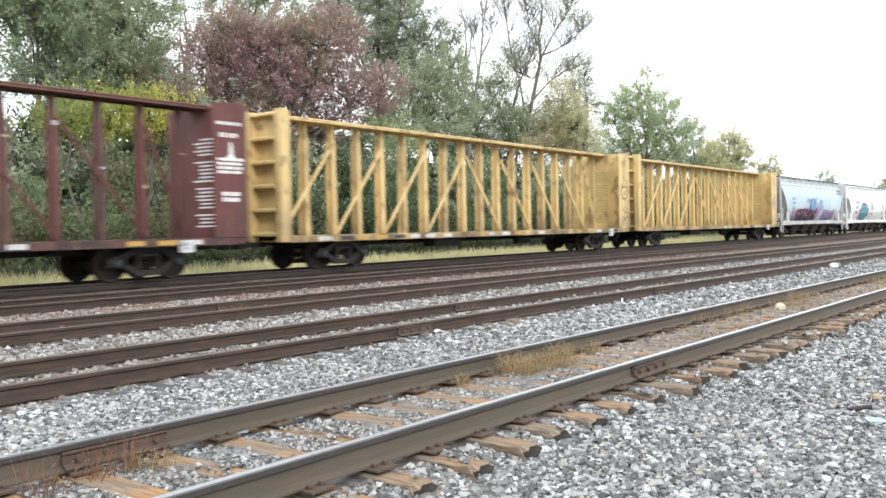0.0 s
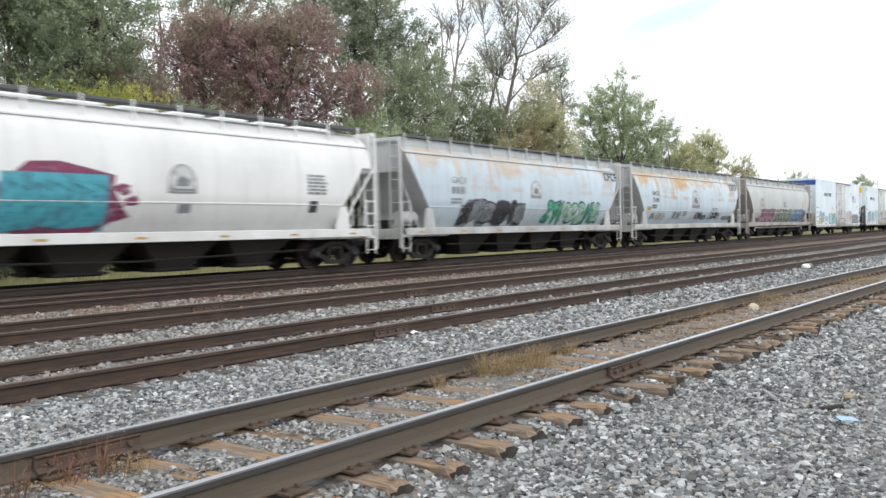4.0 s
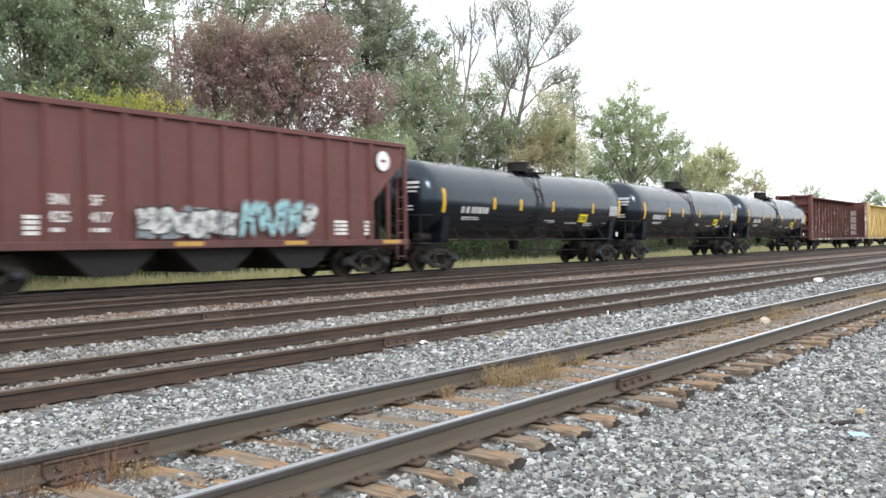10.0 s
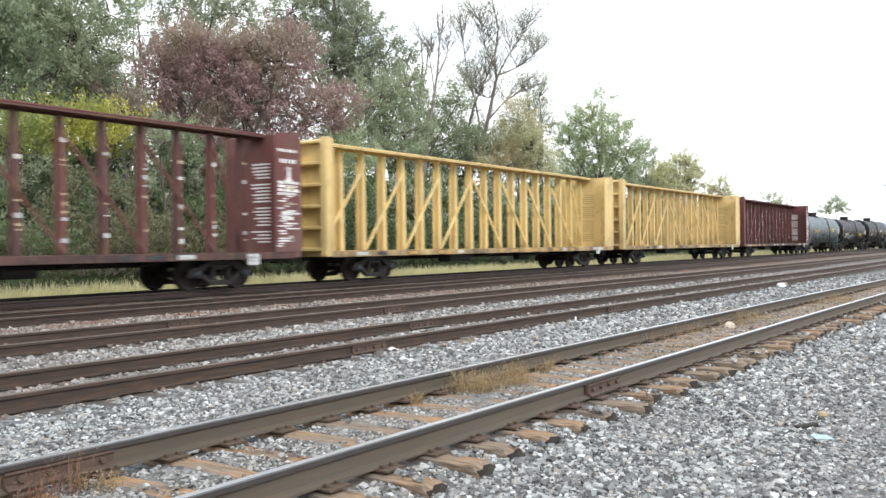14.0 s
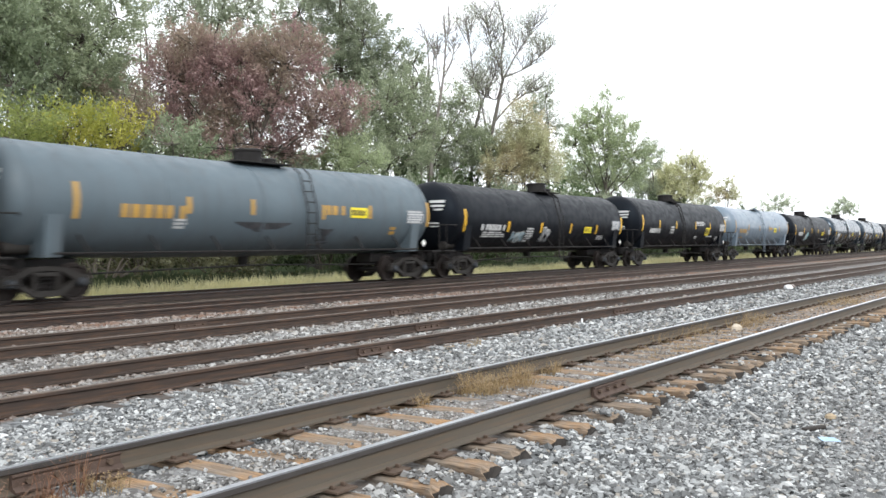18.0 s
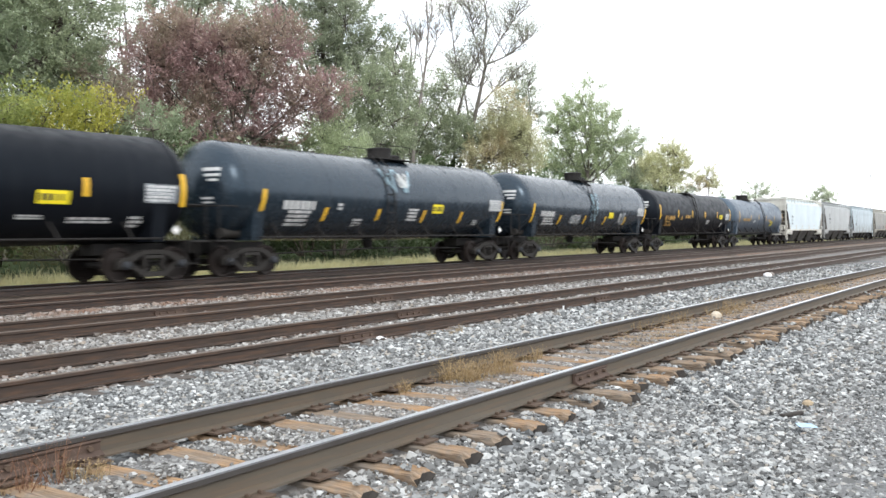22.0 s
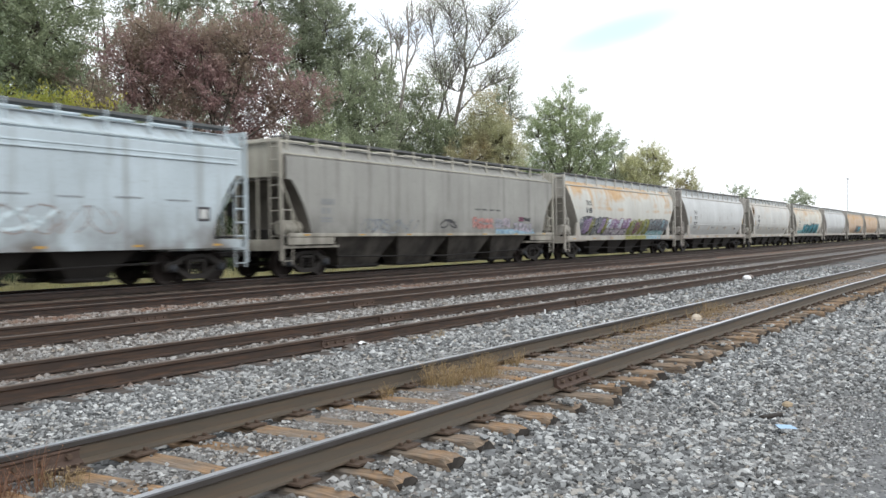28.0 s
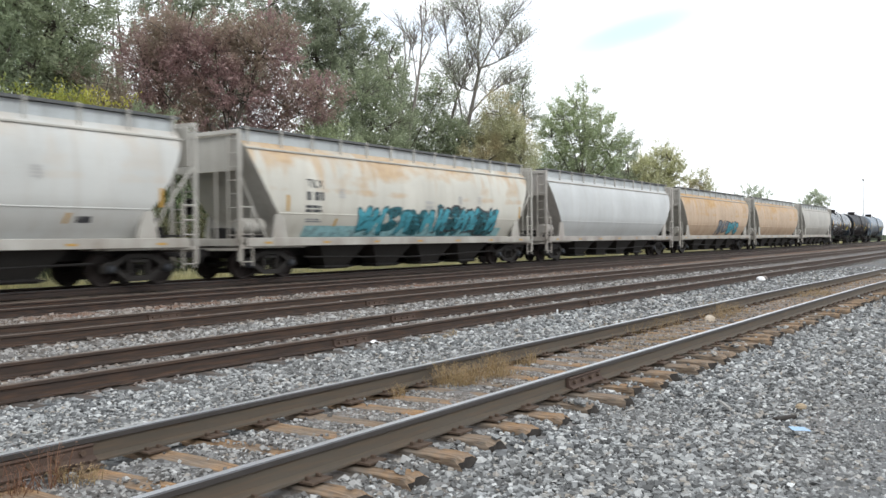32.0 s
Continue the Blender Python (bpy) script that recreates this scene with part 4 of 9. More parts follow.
tree("tall sparse tree with dark forked limbs", 61.6, 38.0, LEAF_SPARSE, 40,
     [(2.6, 12.6, 1.5, 1.0, 0.25), (0.6, 10.2, 1.9, 1.8, 0.5), (-0.6, 8.6, 1.9, 1.6, 0.8)],
     size=0.07, per=22, stems=[[(0.1, 5.7), (0.2, 9.6), (0.8, 12.1), (1.4, 14.9), (1.3, 16.7), (1.6, 19.0), (1.3, 20.4)], [(0.6, 11.4), (1.9, 12.8), (3.1, 13.7), (4.0, 14.1)], [(0.2, 10.0), (-0.4, 13.3), (-1.0, 15.4), (-1.3, 18.1), (-1.4, 19.1)], [(1.4, 14.9), (2.4, 16.7), (3.4, 18.3), (4.1, 19.4)], [(1.3, 15.8), (0.5, 17.6), (0.3, 19.5)], [(1.2, 13.9), (0.8, 13.3), (0.0, 13.5), (-0.6, 14.9)], [(-1.3, 5.7), (-1.1, 10.3), (-0.4, 12.8), (0.4, 14.4), (1.1, 15.8)], [(1.4, 15.1), (2.9, 15.7), (4.3, 16.6), (5.0, 17.8)]], trunk_r=0.24, bark=MAT_GREY_BARK, fans=17, leafed=0.85)
tree("pair of dead pale snags with bare twigs", 55.4, 39.0, LEAF_GREY, 41,
     [(1.4, 14.1, 0.6, 1.1, 0.12), (-0.1, 12.3, 0.9, 1.1, 0.2)],
     size=0.08, per=24, stems=[[(-0.3, 5.4), (-0.0, 9.3), (0.5, 11.9), (0.9, 14.5), (1.1, 16.7), (1.0, 19.2)], [(0.7, 12.8), (0.5, 14.5), (0.3, 15.8), (0.2, 16.9)], [(1.0, 16.2), (1.2, 17.3), (1.4, 18.2)], [(0.8, 14.1), (1.5, 15.4), (1.8, 16.6)], [(-1.0, 5.4), (-0.8, 10.2), (-0.5, 12.8), (-0.2, 14.9), (-0.3, 17.1), (-0.4, 18.0)], [(-0.4, 13.2), (0.1, 14.9), (0.3, 16.7)]], trunk_r=0.2, bark=MAT_PALE_BARK, fans=2, leafed=0.06)
tree("broad dull-green tree at the edge of the wood", 14.5, 37.0, LEAF_DEEP, 42,
     [(0.0, 10.0, 2.6, 2.0, 0.9), (1.6, 12.5, 2.0, 1.8, 0.8), (-1.8, 13.0, 2.2, 2.0, 0.8), (0.5, 7.5, 2.6, 1.5, 0.9), (0.2, 15.0, 2.0, 1.5, 0.7)])
tree("dull green tree in the wood behind", 29.0, 46.5, LEAF_DEEP, 43,
     [(0.0, 12.0, 2.6, 2.2, 0.7), (-2.5, 14.5, 2.2, 2.0, 0.7), (1.8, 9.5, 2.6, 1.8, 0.8), (-1.0, 8.0, 2.6, 1.8, 0.8), (-3.5, 11.0, 2.2, 2.0, 0.8)])
tree("tall green tree deep in the wood", 43.0, 48.0, LEAF_GREEN, 44,
     [(0.0, 15.5, 2.4, 2.0, 0.8), (-2.4, 13.5, 2.2, 2.0, 0.8), (2.2, 13.0, 2.4, 2.0, 0.8), (0.5, 10.5, 2.8, 2.0, 0.9)])


def bush(label, x, y, top, spread, leaf, seed, per=60, n=22, size=0.15):
    g = random.Random(seed)
    base = new("bush")
    base.location = (x, y, 0.4)
    tagged(base, label, "bush", "undergrowth behind the tracks")
    stems = Shape()
    c, r = [], []
    for i in range(n):
        a, d = g.uniform(0, 6.28), spread * g.uniform(0.1, 1.0) ** 0.7
        z = (top - 0.4) * g.uniform(0.12, 0.85) * (1.05 - 0.5 * (d / spread) ** 2)
        p = (math.cos(a) * d, math.sin(a) * d * 0.7, z)
        c.append(p)
        r.append(spread * g.uniform(0.18, 0.34))
        if i % 3 == 0:
            stems.tube([(p[0] * 0.3, p[1] * 0.3, 0), (p[0] * 0.7, p[1] * 0.7, z * 0.6), p], [0.04, 0.03, 0.012], 4, caps=False)
    tagged(part("brush_wood", stems, MAT_BARK, base), kind="stuff")
    k = np.random.RandomState(seed + 9)
    m = max(4, per // 16)
    way = k.normal(size=(n * m, 3)) + np.array([0, 0, 0.6])
    way /= np.linalg.norm(way, axis=1, keepdims=True)
    tip = np.repeat(np.array(c), m, 0) + way * np.repeat(np.array(r), m)[:, None] * k.uniform(0.1, 0.7, (n * m, 1))
    v, f = sprays(tip, way, 26, 0.45 + size, 0.12 + size * 0.4, size, k)
    ob = new("foliage", big_mesh("foliage", v, f, leaf))
    ob.parent = base
    return base


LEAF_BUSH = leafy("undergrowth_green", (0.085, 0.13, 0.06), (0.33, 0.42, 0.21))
LEAF_BROWN = leafy("undergrowth_brown_green", (0.11, 0.11, 0.06), (0.34, 0.34, 0.19))
gb = random.Random(77)
bx = 10.0
while bx < 130.0:
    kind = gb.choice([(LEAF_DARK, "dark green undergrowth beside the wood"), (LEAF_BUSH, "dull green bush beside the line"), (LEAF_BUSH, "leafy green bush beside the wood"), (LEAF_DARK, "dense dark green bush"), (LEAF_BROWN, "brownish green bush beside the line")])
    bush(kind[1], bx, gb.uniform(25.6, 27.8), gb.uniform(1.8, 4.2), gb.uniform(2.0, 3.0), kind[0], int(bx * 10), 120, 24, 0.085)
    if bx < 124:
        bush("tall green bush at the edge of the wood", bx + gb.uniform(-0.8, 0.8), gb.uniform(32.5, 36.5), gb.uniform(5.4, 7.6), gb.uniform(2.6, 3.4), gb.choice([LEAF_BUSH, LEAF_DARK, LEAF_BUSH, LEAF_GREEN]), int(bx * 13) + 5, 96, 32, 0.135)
    bx += gb.uniform(2.0, 3.2) if bx < 70 else gb.uniform(2.6, 3.6)


# the dense wood behind; shade under the crowns put into its mostly dark leaves
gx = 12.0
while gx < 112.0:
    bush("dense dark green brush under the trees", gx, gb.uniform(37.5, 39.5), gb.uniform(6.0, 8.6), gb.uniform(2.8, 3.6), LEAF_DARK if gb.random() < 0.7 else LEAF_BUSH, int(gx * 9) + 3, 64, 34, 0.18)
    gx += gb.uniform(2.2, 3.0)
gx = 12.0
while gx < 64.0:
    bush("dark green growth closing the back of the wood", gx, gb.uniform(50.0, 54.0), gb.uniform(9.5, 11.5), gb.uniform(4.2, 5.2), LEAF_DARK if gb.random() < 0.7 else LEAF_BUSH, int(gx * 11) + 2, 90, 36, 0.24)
    gx += gb.uniform(3.0, 4.0)
gx = 8.0
while gx < 215.0:
    far = gx > 70
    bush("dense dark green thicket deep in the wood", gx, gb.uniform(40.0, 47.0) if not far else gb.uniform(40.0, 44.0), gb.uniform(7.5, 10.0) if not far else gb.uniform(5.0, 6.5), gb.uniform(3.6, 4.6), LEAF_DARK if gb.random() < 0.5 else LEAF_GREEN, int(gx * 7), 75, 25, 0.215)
    gx += gb.uniform(2.8, 3.8) if not far else gb.uniform(4.0, 5.5)


def grass_strip():
    """Dry grass and weeds beyond the last track."""
    g = np.random.RandomState(21)
    n = 95000
    x = 8 + 156 * g.uniform(0, 1, n) ** 1.5
    y = 22.55 + 2.0 * g.uniform(0, 1, n) ** 1.1
    z = np.interp(y, GROUND_Y, GROUND_Z)
    h = g.uniform(0.12, 0.58, n) * g.uniform(0.5, 1.2, n) * (1 + (x > 60) * 0.3) * np.interp(y, [22.6, 24.0, 26.0], [0.5, 0.85, 0.7])
    w = 0.010 * (1 + x / 30)
    a = g.uniform(0, 6.28, n)
    lx, ly = g.normal(0, 0.17, n), g.normal(0, 0.15, n)
    p0 = np.stack([x - np.cos(a) * w, y - np.sin(a) * w, z], 1)
    p1 = np.stack([x + np.cos(a) * w, y + np.sin(a) * w, z], 1)
    p2 = np.stack([x + lx, y + ly, z + h], 1)
    v = np.stack([p0, p1, p2], 1).reshape(-1, 3)
    f = np.arange(n * 3).reshape(-1, 3)
    ob = new("grass", big_mesh("grass", v, f, leafy("dry_grass", (0.66, 0.62, 0.34), (0.98, 0.94, 0.70))))
    tagged(ob, "dry yellow-green grass along the far side of the line", "grass", kind="stuff")


grass_strip()


# ---------------------------------------------------------------- lettering
LETTERS = {}


def set_letters(words):
    """Turn words into flat outlines once: triangles in units of the letters' height."""
    obs = []
    for w in words:
        cu = bpy.data.curves.new("letters", "FONT")
        cu.body, cu.size, cu.resolution_u = w, 1.0, 2
        obs.append((w, new("letters", cu)))
    dg = bpy.context.evaluated_depsgraph_get()
    for w, ob in obs:
        me = bpy.data.meshes.new_from_object(ob.evaluated_get(dg))
        LETTERS[w] = ([(v.co.x, v.co.y) for v in me.vertices], [tuple(p.vertices) for p in me.polygons])
        bpy.data.meshes.remove(me)
    for w, ob in obs:
        cu = ob.data
        bpy.data.objects.remove(ob)
        bpy.data.curves.remove(cu)


set_letters(["ARMN 111288", "ARMN 111305", "SHQX", "15144", "TILX", "56570", "5975", "CWIX", "6007", "5102", "BUILDING", "AMERICA", "GACX", "12104", "12108", "BN", "SF", "425", "417"])

# ---------------------------------------------------------------- train materials
WHITE = plain("white_lettering", (0.68, 0.68, 0.66), 0.6, 0, 0.15)
DIM = plain("dulled_white_lettering", (0.50, 0.51, 0.51), 0.6, 0, 0.2)
DARK = plain("dark_lettering", (0.045, 0.05, 0.055), 0.6, 0, 0.2)
SOFTDARK = plain("faded_lettering", (0.20, 0.21, 0.22), 0.65, 0, 0.2)
FADEDTEXT = plain("worn_brown_lettering", (0.42, 0.31, 0.14), 0.65, 0, 0.3)
FAINT = plain("faint_grey_lettering", (0.40, 0.40, 0.39), 0.65, 0, 0.2)
STRIPE = plain("yellow_reflector", (0.72, 0.43, 0.03), 0.45, 0, 0.12)
AMBER = plain("amber_reflector", (0.42, 0.25, 0.06), 0.5, 0, 0.2)
PLACARD = plain("yellow_placard", (0.75, 0.62, 0.02), 0.45, 0, 0.1)
GREYBOX = plain("grey_data_panel", (0.36, 0.37, 0.38), 0.6, 0, 0.1)
RED = plain("red_paint", (0.48, 0.05, 0.05), 0.5, 0, 0.15)
BLUE = plain("blue_paint", (0.035, 0.09, 0.30), 0.5, 0, 0.15)
SKYBLUE = spray("spray_light_blue", (0.22, 0.40, 0.60), 0.55, 0, 0.25, 3.0)
TEAL = spray("spray_teal", (0.07, 0.33, 0.41), 0.55, 0, 0.25, 3.0)
PALETEAL = spray("spray_pale_teal", (0.26, 0.47, 0.50), 0.6, 0, 0.25, 3.0)
PINK = spray("spray_pink", (0.46, 0.27, 0.39), 0.55, 0, 0.25, 3.0)
ROSE = spray("spray_dusty_rose", (0.60, 0.45, 0.43), 0.6, 0, 0.25, 3.0)
VIOLET = spray("spray_violet", (0.34, 0.26, 0.42), 0.55, 0, 0.25, 3.0)
MAGENTA = spray("spray_magenta", (0.36, 0.14, 0.24), 0.55, 0, 0.25, 3.0)
MAROON = spray("spray_maroon", (0.20, 0.045, 0.10), 0.55, 0, 0.3, 3.0)
GREENP = spray("spray_green", (0.06, 0.30, 0.18), 0.55, 0, 0.3, 3.0)
DEEPTEAL = spray("spray_deep_teal", (0.02, 0.10, 0.12), 0.55, 0, 0.3, 3.0)
LILAC = spray("spray_dull_lilac", (0.36, 0.32, 0.37), 0.6, 0, 0.25, 3.0, 0.65)
DULLROSE = spray("spray_dull_red", (0.40, 0.20, 0.18), 0.6, 0, 0.25, 3.0, 0.65)
OLIVEP = spray("spray_olive", (0.26, 0.27, 0.08), 0.6, 0, 0.3, 3.0)
CHARCOAL = spray("spray_charcoal", (0.045, 0.045, 0.05), 0.6, 0, 0.3, 3.0)
SMOKE = spray("spray_grey", (0.20, 0.22, 0.24), 0.6, 0, 0.3, 3.0)
FADED = spray("spray_faded_cream", (0.50, 0.39, 0.27), 0.6, 0, 0.25, 3.0)
PALE = spray("spray_silver", (0.52, 0.53, 0.52), 0.5, 0.1, 0.25, 3.0)
ORANGEFADE = spray("spray_faded_orange", (0.60, 0.36, 0.24), 0.6, 0, 0.25, 3.0)
BROWNWASH = spray("spray_washed_brown", (0.30, 0.25, 0.23), 0.6, 0, 0.25, 3.0, wear=0.8)
RUSTSTAIN = spray("rust_stain_brown", (0.33, 0.215, 0.115), 0.7, 0, 0.3, 3.0, wear=0.95, most=0.22)
MINT = spray("spray_mint", (0.34, 0.50, 0.38), 0.6, 0, 0.25, 3.0)
ROOFGREY = worn("dull_grey_roof_paint", (0.46, 0.495, 0.505), (0.20, 0.19, 0.18), 0.6, 0.65, low=0.0)
WASH = spray("spray_washed_white", (0.56, 0.66, 0.70), 0.6, 0, 0.15, 3.0)
HAZE = spray("spray_hazy_blue", (0.26, 0.38, 0.44), 0.6, 0, 0.3, 3.0)
SAGE = spray("spray_sage_green", (0.235, 0.275, 0.225), 0.6, 0, 0.3, 2.0, 0.6)
MAUVE = spray("spray_mauve", (0.235, 0.12, 0.175), 0.6, 0, 0.3, 2.0, 0.5)
DUSKYROSE = spray("spray_dusky_rose", (0.44, 0.30, 0.36), 0.6, 0, 0.25, 3.0)
WASHPINK = spray("spray_washed_pink", (0.50, 0.35, 0.42), 0.6, 0, 0.2, 3.0, 0.6)
WASHMINT = spray("spray_washed_mint", (0.40, 0.46, 0.42), 0.6, 0, 0.2, 3.0, 0.5)
MID_BLUE = spray("spray_mid_blue", (0.19, 0.33, 0.47), 0.6, 0, 0.3, 2.0, 0.55)
# Grain hoppers' overhanging end slopes: their shade is put into a dark paint.
SLOPE_SHADE = worn("shade_dark_slope_paint", (0.11, 0.10, 0.088), (0.03, 0.027, 0.024), 0.8, 0.75, low=0.0)
MAT_GRATE = plain("galvanised_walkway", (0.115, 0.12, 0.12), 0.6, 0.4, 0.3, 9.0)
MAT_CHUTE = plain("dark_discharge_gate", (0.024, 0.022, 0.020), 0.8, 0.1, 0.4, 3.0)
MAT_CHUTE_TAUPE = worn("dirty_taupe_chute_paint", (0.085, 0.078, 0.068), (0.02, 0.018, 0.016), 0.8, 0.75)
MAT_LADDER_BLACK = plain("black_railing_paint", (0.022, 0.022, 0.024), 0.55, 0, 0.2)

TRAIN_Y, TRAIN_Z = 20.35, 0.08
CARS = []
ROLL = [(0, 0.0), (3, 60.44), (6, 120.83), (9, 181.57), (12, 242.38), (15, 302.96), (18, 363.9), (21, 425.55), (24, 487.91), (27, 550.45), (30, 612.83), (32, 654.34)]


def car_base(name, label, category, front):
    ob = new(name)
    ob.location = (front, TRAIN_Y, TRAIN_Z)
    tagged(ob, label, category, "cars of the freight train")
    CARS.append((ob, front))
    return ob


# ---------------------------------------------------------------- running gear
def wheel_shape():
    return Shape().lathe([(-0.075, 0.05), (-0.075, 0.11), (-0.02, 0.13), (-0.01, 0.36), (-0.065, 0.38), (-0.07, 0.445), (0.045, 0.452), (0.05, 0.478), (0.075, 0.478), (0.08, 0.38), (0.02, 0.36), (0.02, 0.12), (0.09, 0.10), (0.09, 0.05)], (0, 0, 0), 1, 17)


def side_frame_shape():
    """A cast side frame: pedestals over the bearings, arched top member, V-shaped bottom member and two columns."""
    s = Shape()
    w = 0.085
    for sx in (-1, 1):
        s.prism([(sx * 1.12, 0.36), (sx * 1.14, 0.54), (sx * 1.05, 0.63), (sx * 0.74, 0.66), (sx * 0.66, 0.58), (sx * 0.66, 0.36), (sx * 0.75, 0.36), (sx * 0.78, 0.50), (sx * 1.0, 0.50), (sx * 1.03, 0.36)], -w, w, 1)
        s.prism([(sx * 0.70, 0.52), (sx * 0.80, 0.66), (sx * 0.40, 0.83), (sx * 0.0, 0.85), (sx * 0.0, 0.74), (sx * 0.36, 0.72)], -w * 1.1, w * 1.1, 1)
        s.prism([(sx * 0.74, 0.40), (sx * 0.68, 0.50), (sx * 0.33, 0.28), (sx * 0.0, 0.27), (sx * 0.0, 0.13), (sx * 0.36, 0.14)], -w, w, 1)
        s.prism([(sx * 0.25, 0.24), (sx * 0.33, 0.26), (sx * 0.33, 0.75), (sx * 0.25, 0.75)], -w, w, 1)
    s.rbox(-0.27, 0.27, -w * 1.2, w * 1.2, 0.60, 0.70, 0.02)
    return s


def spring_shape():
    s = Shape()
    for x in (-0.13, 0.0, 0.13):
        pts = [(x + 0.055 * math.cos(a * 1.3), 0.055 * math.sin(a * 1.3), 0.28 + 0.0135 * 1.5 * a) for a in range(16)]
        s.tube(pts, 0.014, 4)
    return s


def bolster_shape():
    s = Shape()
    s.rbox(-0.17, 0.17, -1.05, 1.05, 0.60, 0.74, 0.02)
    s.lathe([(0.74, 0.22), (0.86, 0.22)], (0, 0, 0), 2, 14)
    s.box(-0.72, -0.66, -0.62, 0.62, 0.40, 0.50)
    s.box(0.66, 0.72, -0.62, 0.62, 0.40, 0.50)
    return s


def truck(car, x):
    t = part("truck", bolster_shape, MAT_UNDER, car, "dusty two-axle truck", key="truck", at=(x, 0, 0))
    for sy in (-1, 1):
        part("side_frame", side_frame_shape, MAT_GEAR, t, key="side_frame", at=(0, sy * 1.02, 0))
        part("spring_nest", spring_shape, MAT_UNDER, t, key="springs", at=(0, sy * 1.02, 0))
        for sx in (-1, 1):
            m = Matrix.Translation((sx * 0.89, sy * 0.7525, 0.452))
            part("wheel", wheel_shape, MAT_WHEEL, t, key="wheel", smooth=True, at=m if sy < 0 else m @ Matrix.Rotation(math.pi, 4, "Z"))
            part("bearing_cap", lambda: Shape().lathe([(-0.1, 0.115), (0.06, 0.115), (0.10, 0.09), (0.115, 0.04)], (0, 0, 0), 1, 12), MAT_CAP, t, key="bearing", smooth=True,
                 at=Matrix.Translation((sx * 0.89, sy * 1.10, 0.452)) if sy > 0 else Matrix.Translation((sx * 0.89, sy * 1.10, 0.452)) @ Matrix.Rotation(math.pi, 4, "Z"))
    for sx in (-1, 1):
        part("axle", lambda: Shape().tube([(0, -1.1, 0), (0, 1.1, 0)], 0.08, 10), MAT_UNDER, t, key="axle", at=(sx * 0.89, 0, 0.452))


def coupler_shape():
    s = Shape()
    s.box(-0.55, 0.35, -0.09, 0.09, 0.72, 0.92)
    s.prism([(-0.55, -0.16), (-0.78, -0.17), (-0.86, -0.08), (-0.84, 0.10), (-0.70, 0.17), (-0.55, 0.14)], 0.68, 0.98, 2)
    s.tube([(-0.3, -0.35, 0.80), (-0.45, -0.38, 0.62), (-0.62, -0.36, 0.42), (-0.82, -0.34, 0.40)], 0.028, 6)
    return s


def ends(car, front, rear):
    """A coupler with its air hose at each end."""
    part("coupler", coupler_shape, MAT_UNDER, car, key="coupler", at=(front, 0, 0))
    part("coupler", coupler_shape, MAT_UNDER, car, key="coupler", at=Matrix.Translation((rear, 0, 0)) @ Matrix.Rotation(math.pi, 4, "Z"))


# ---------------------------------------------------------------- things painted on the near side of a car
def flat_side(z):
    return 1.5


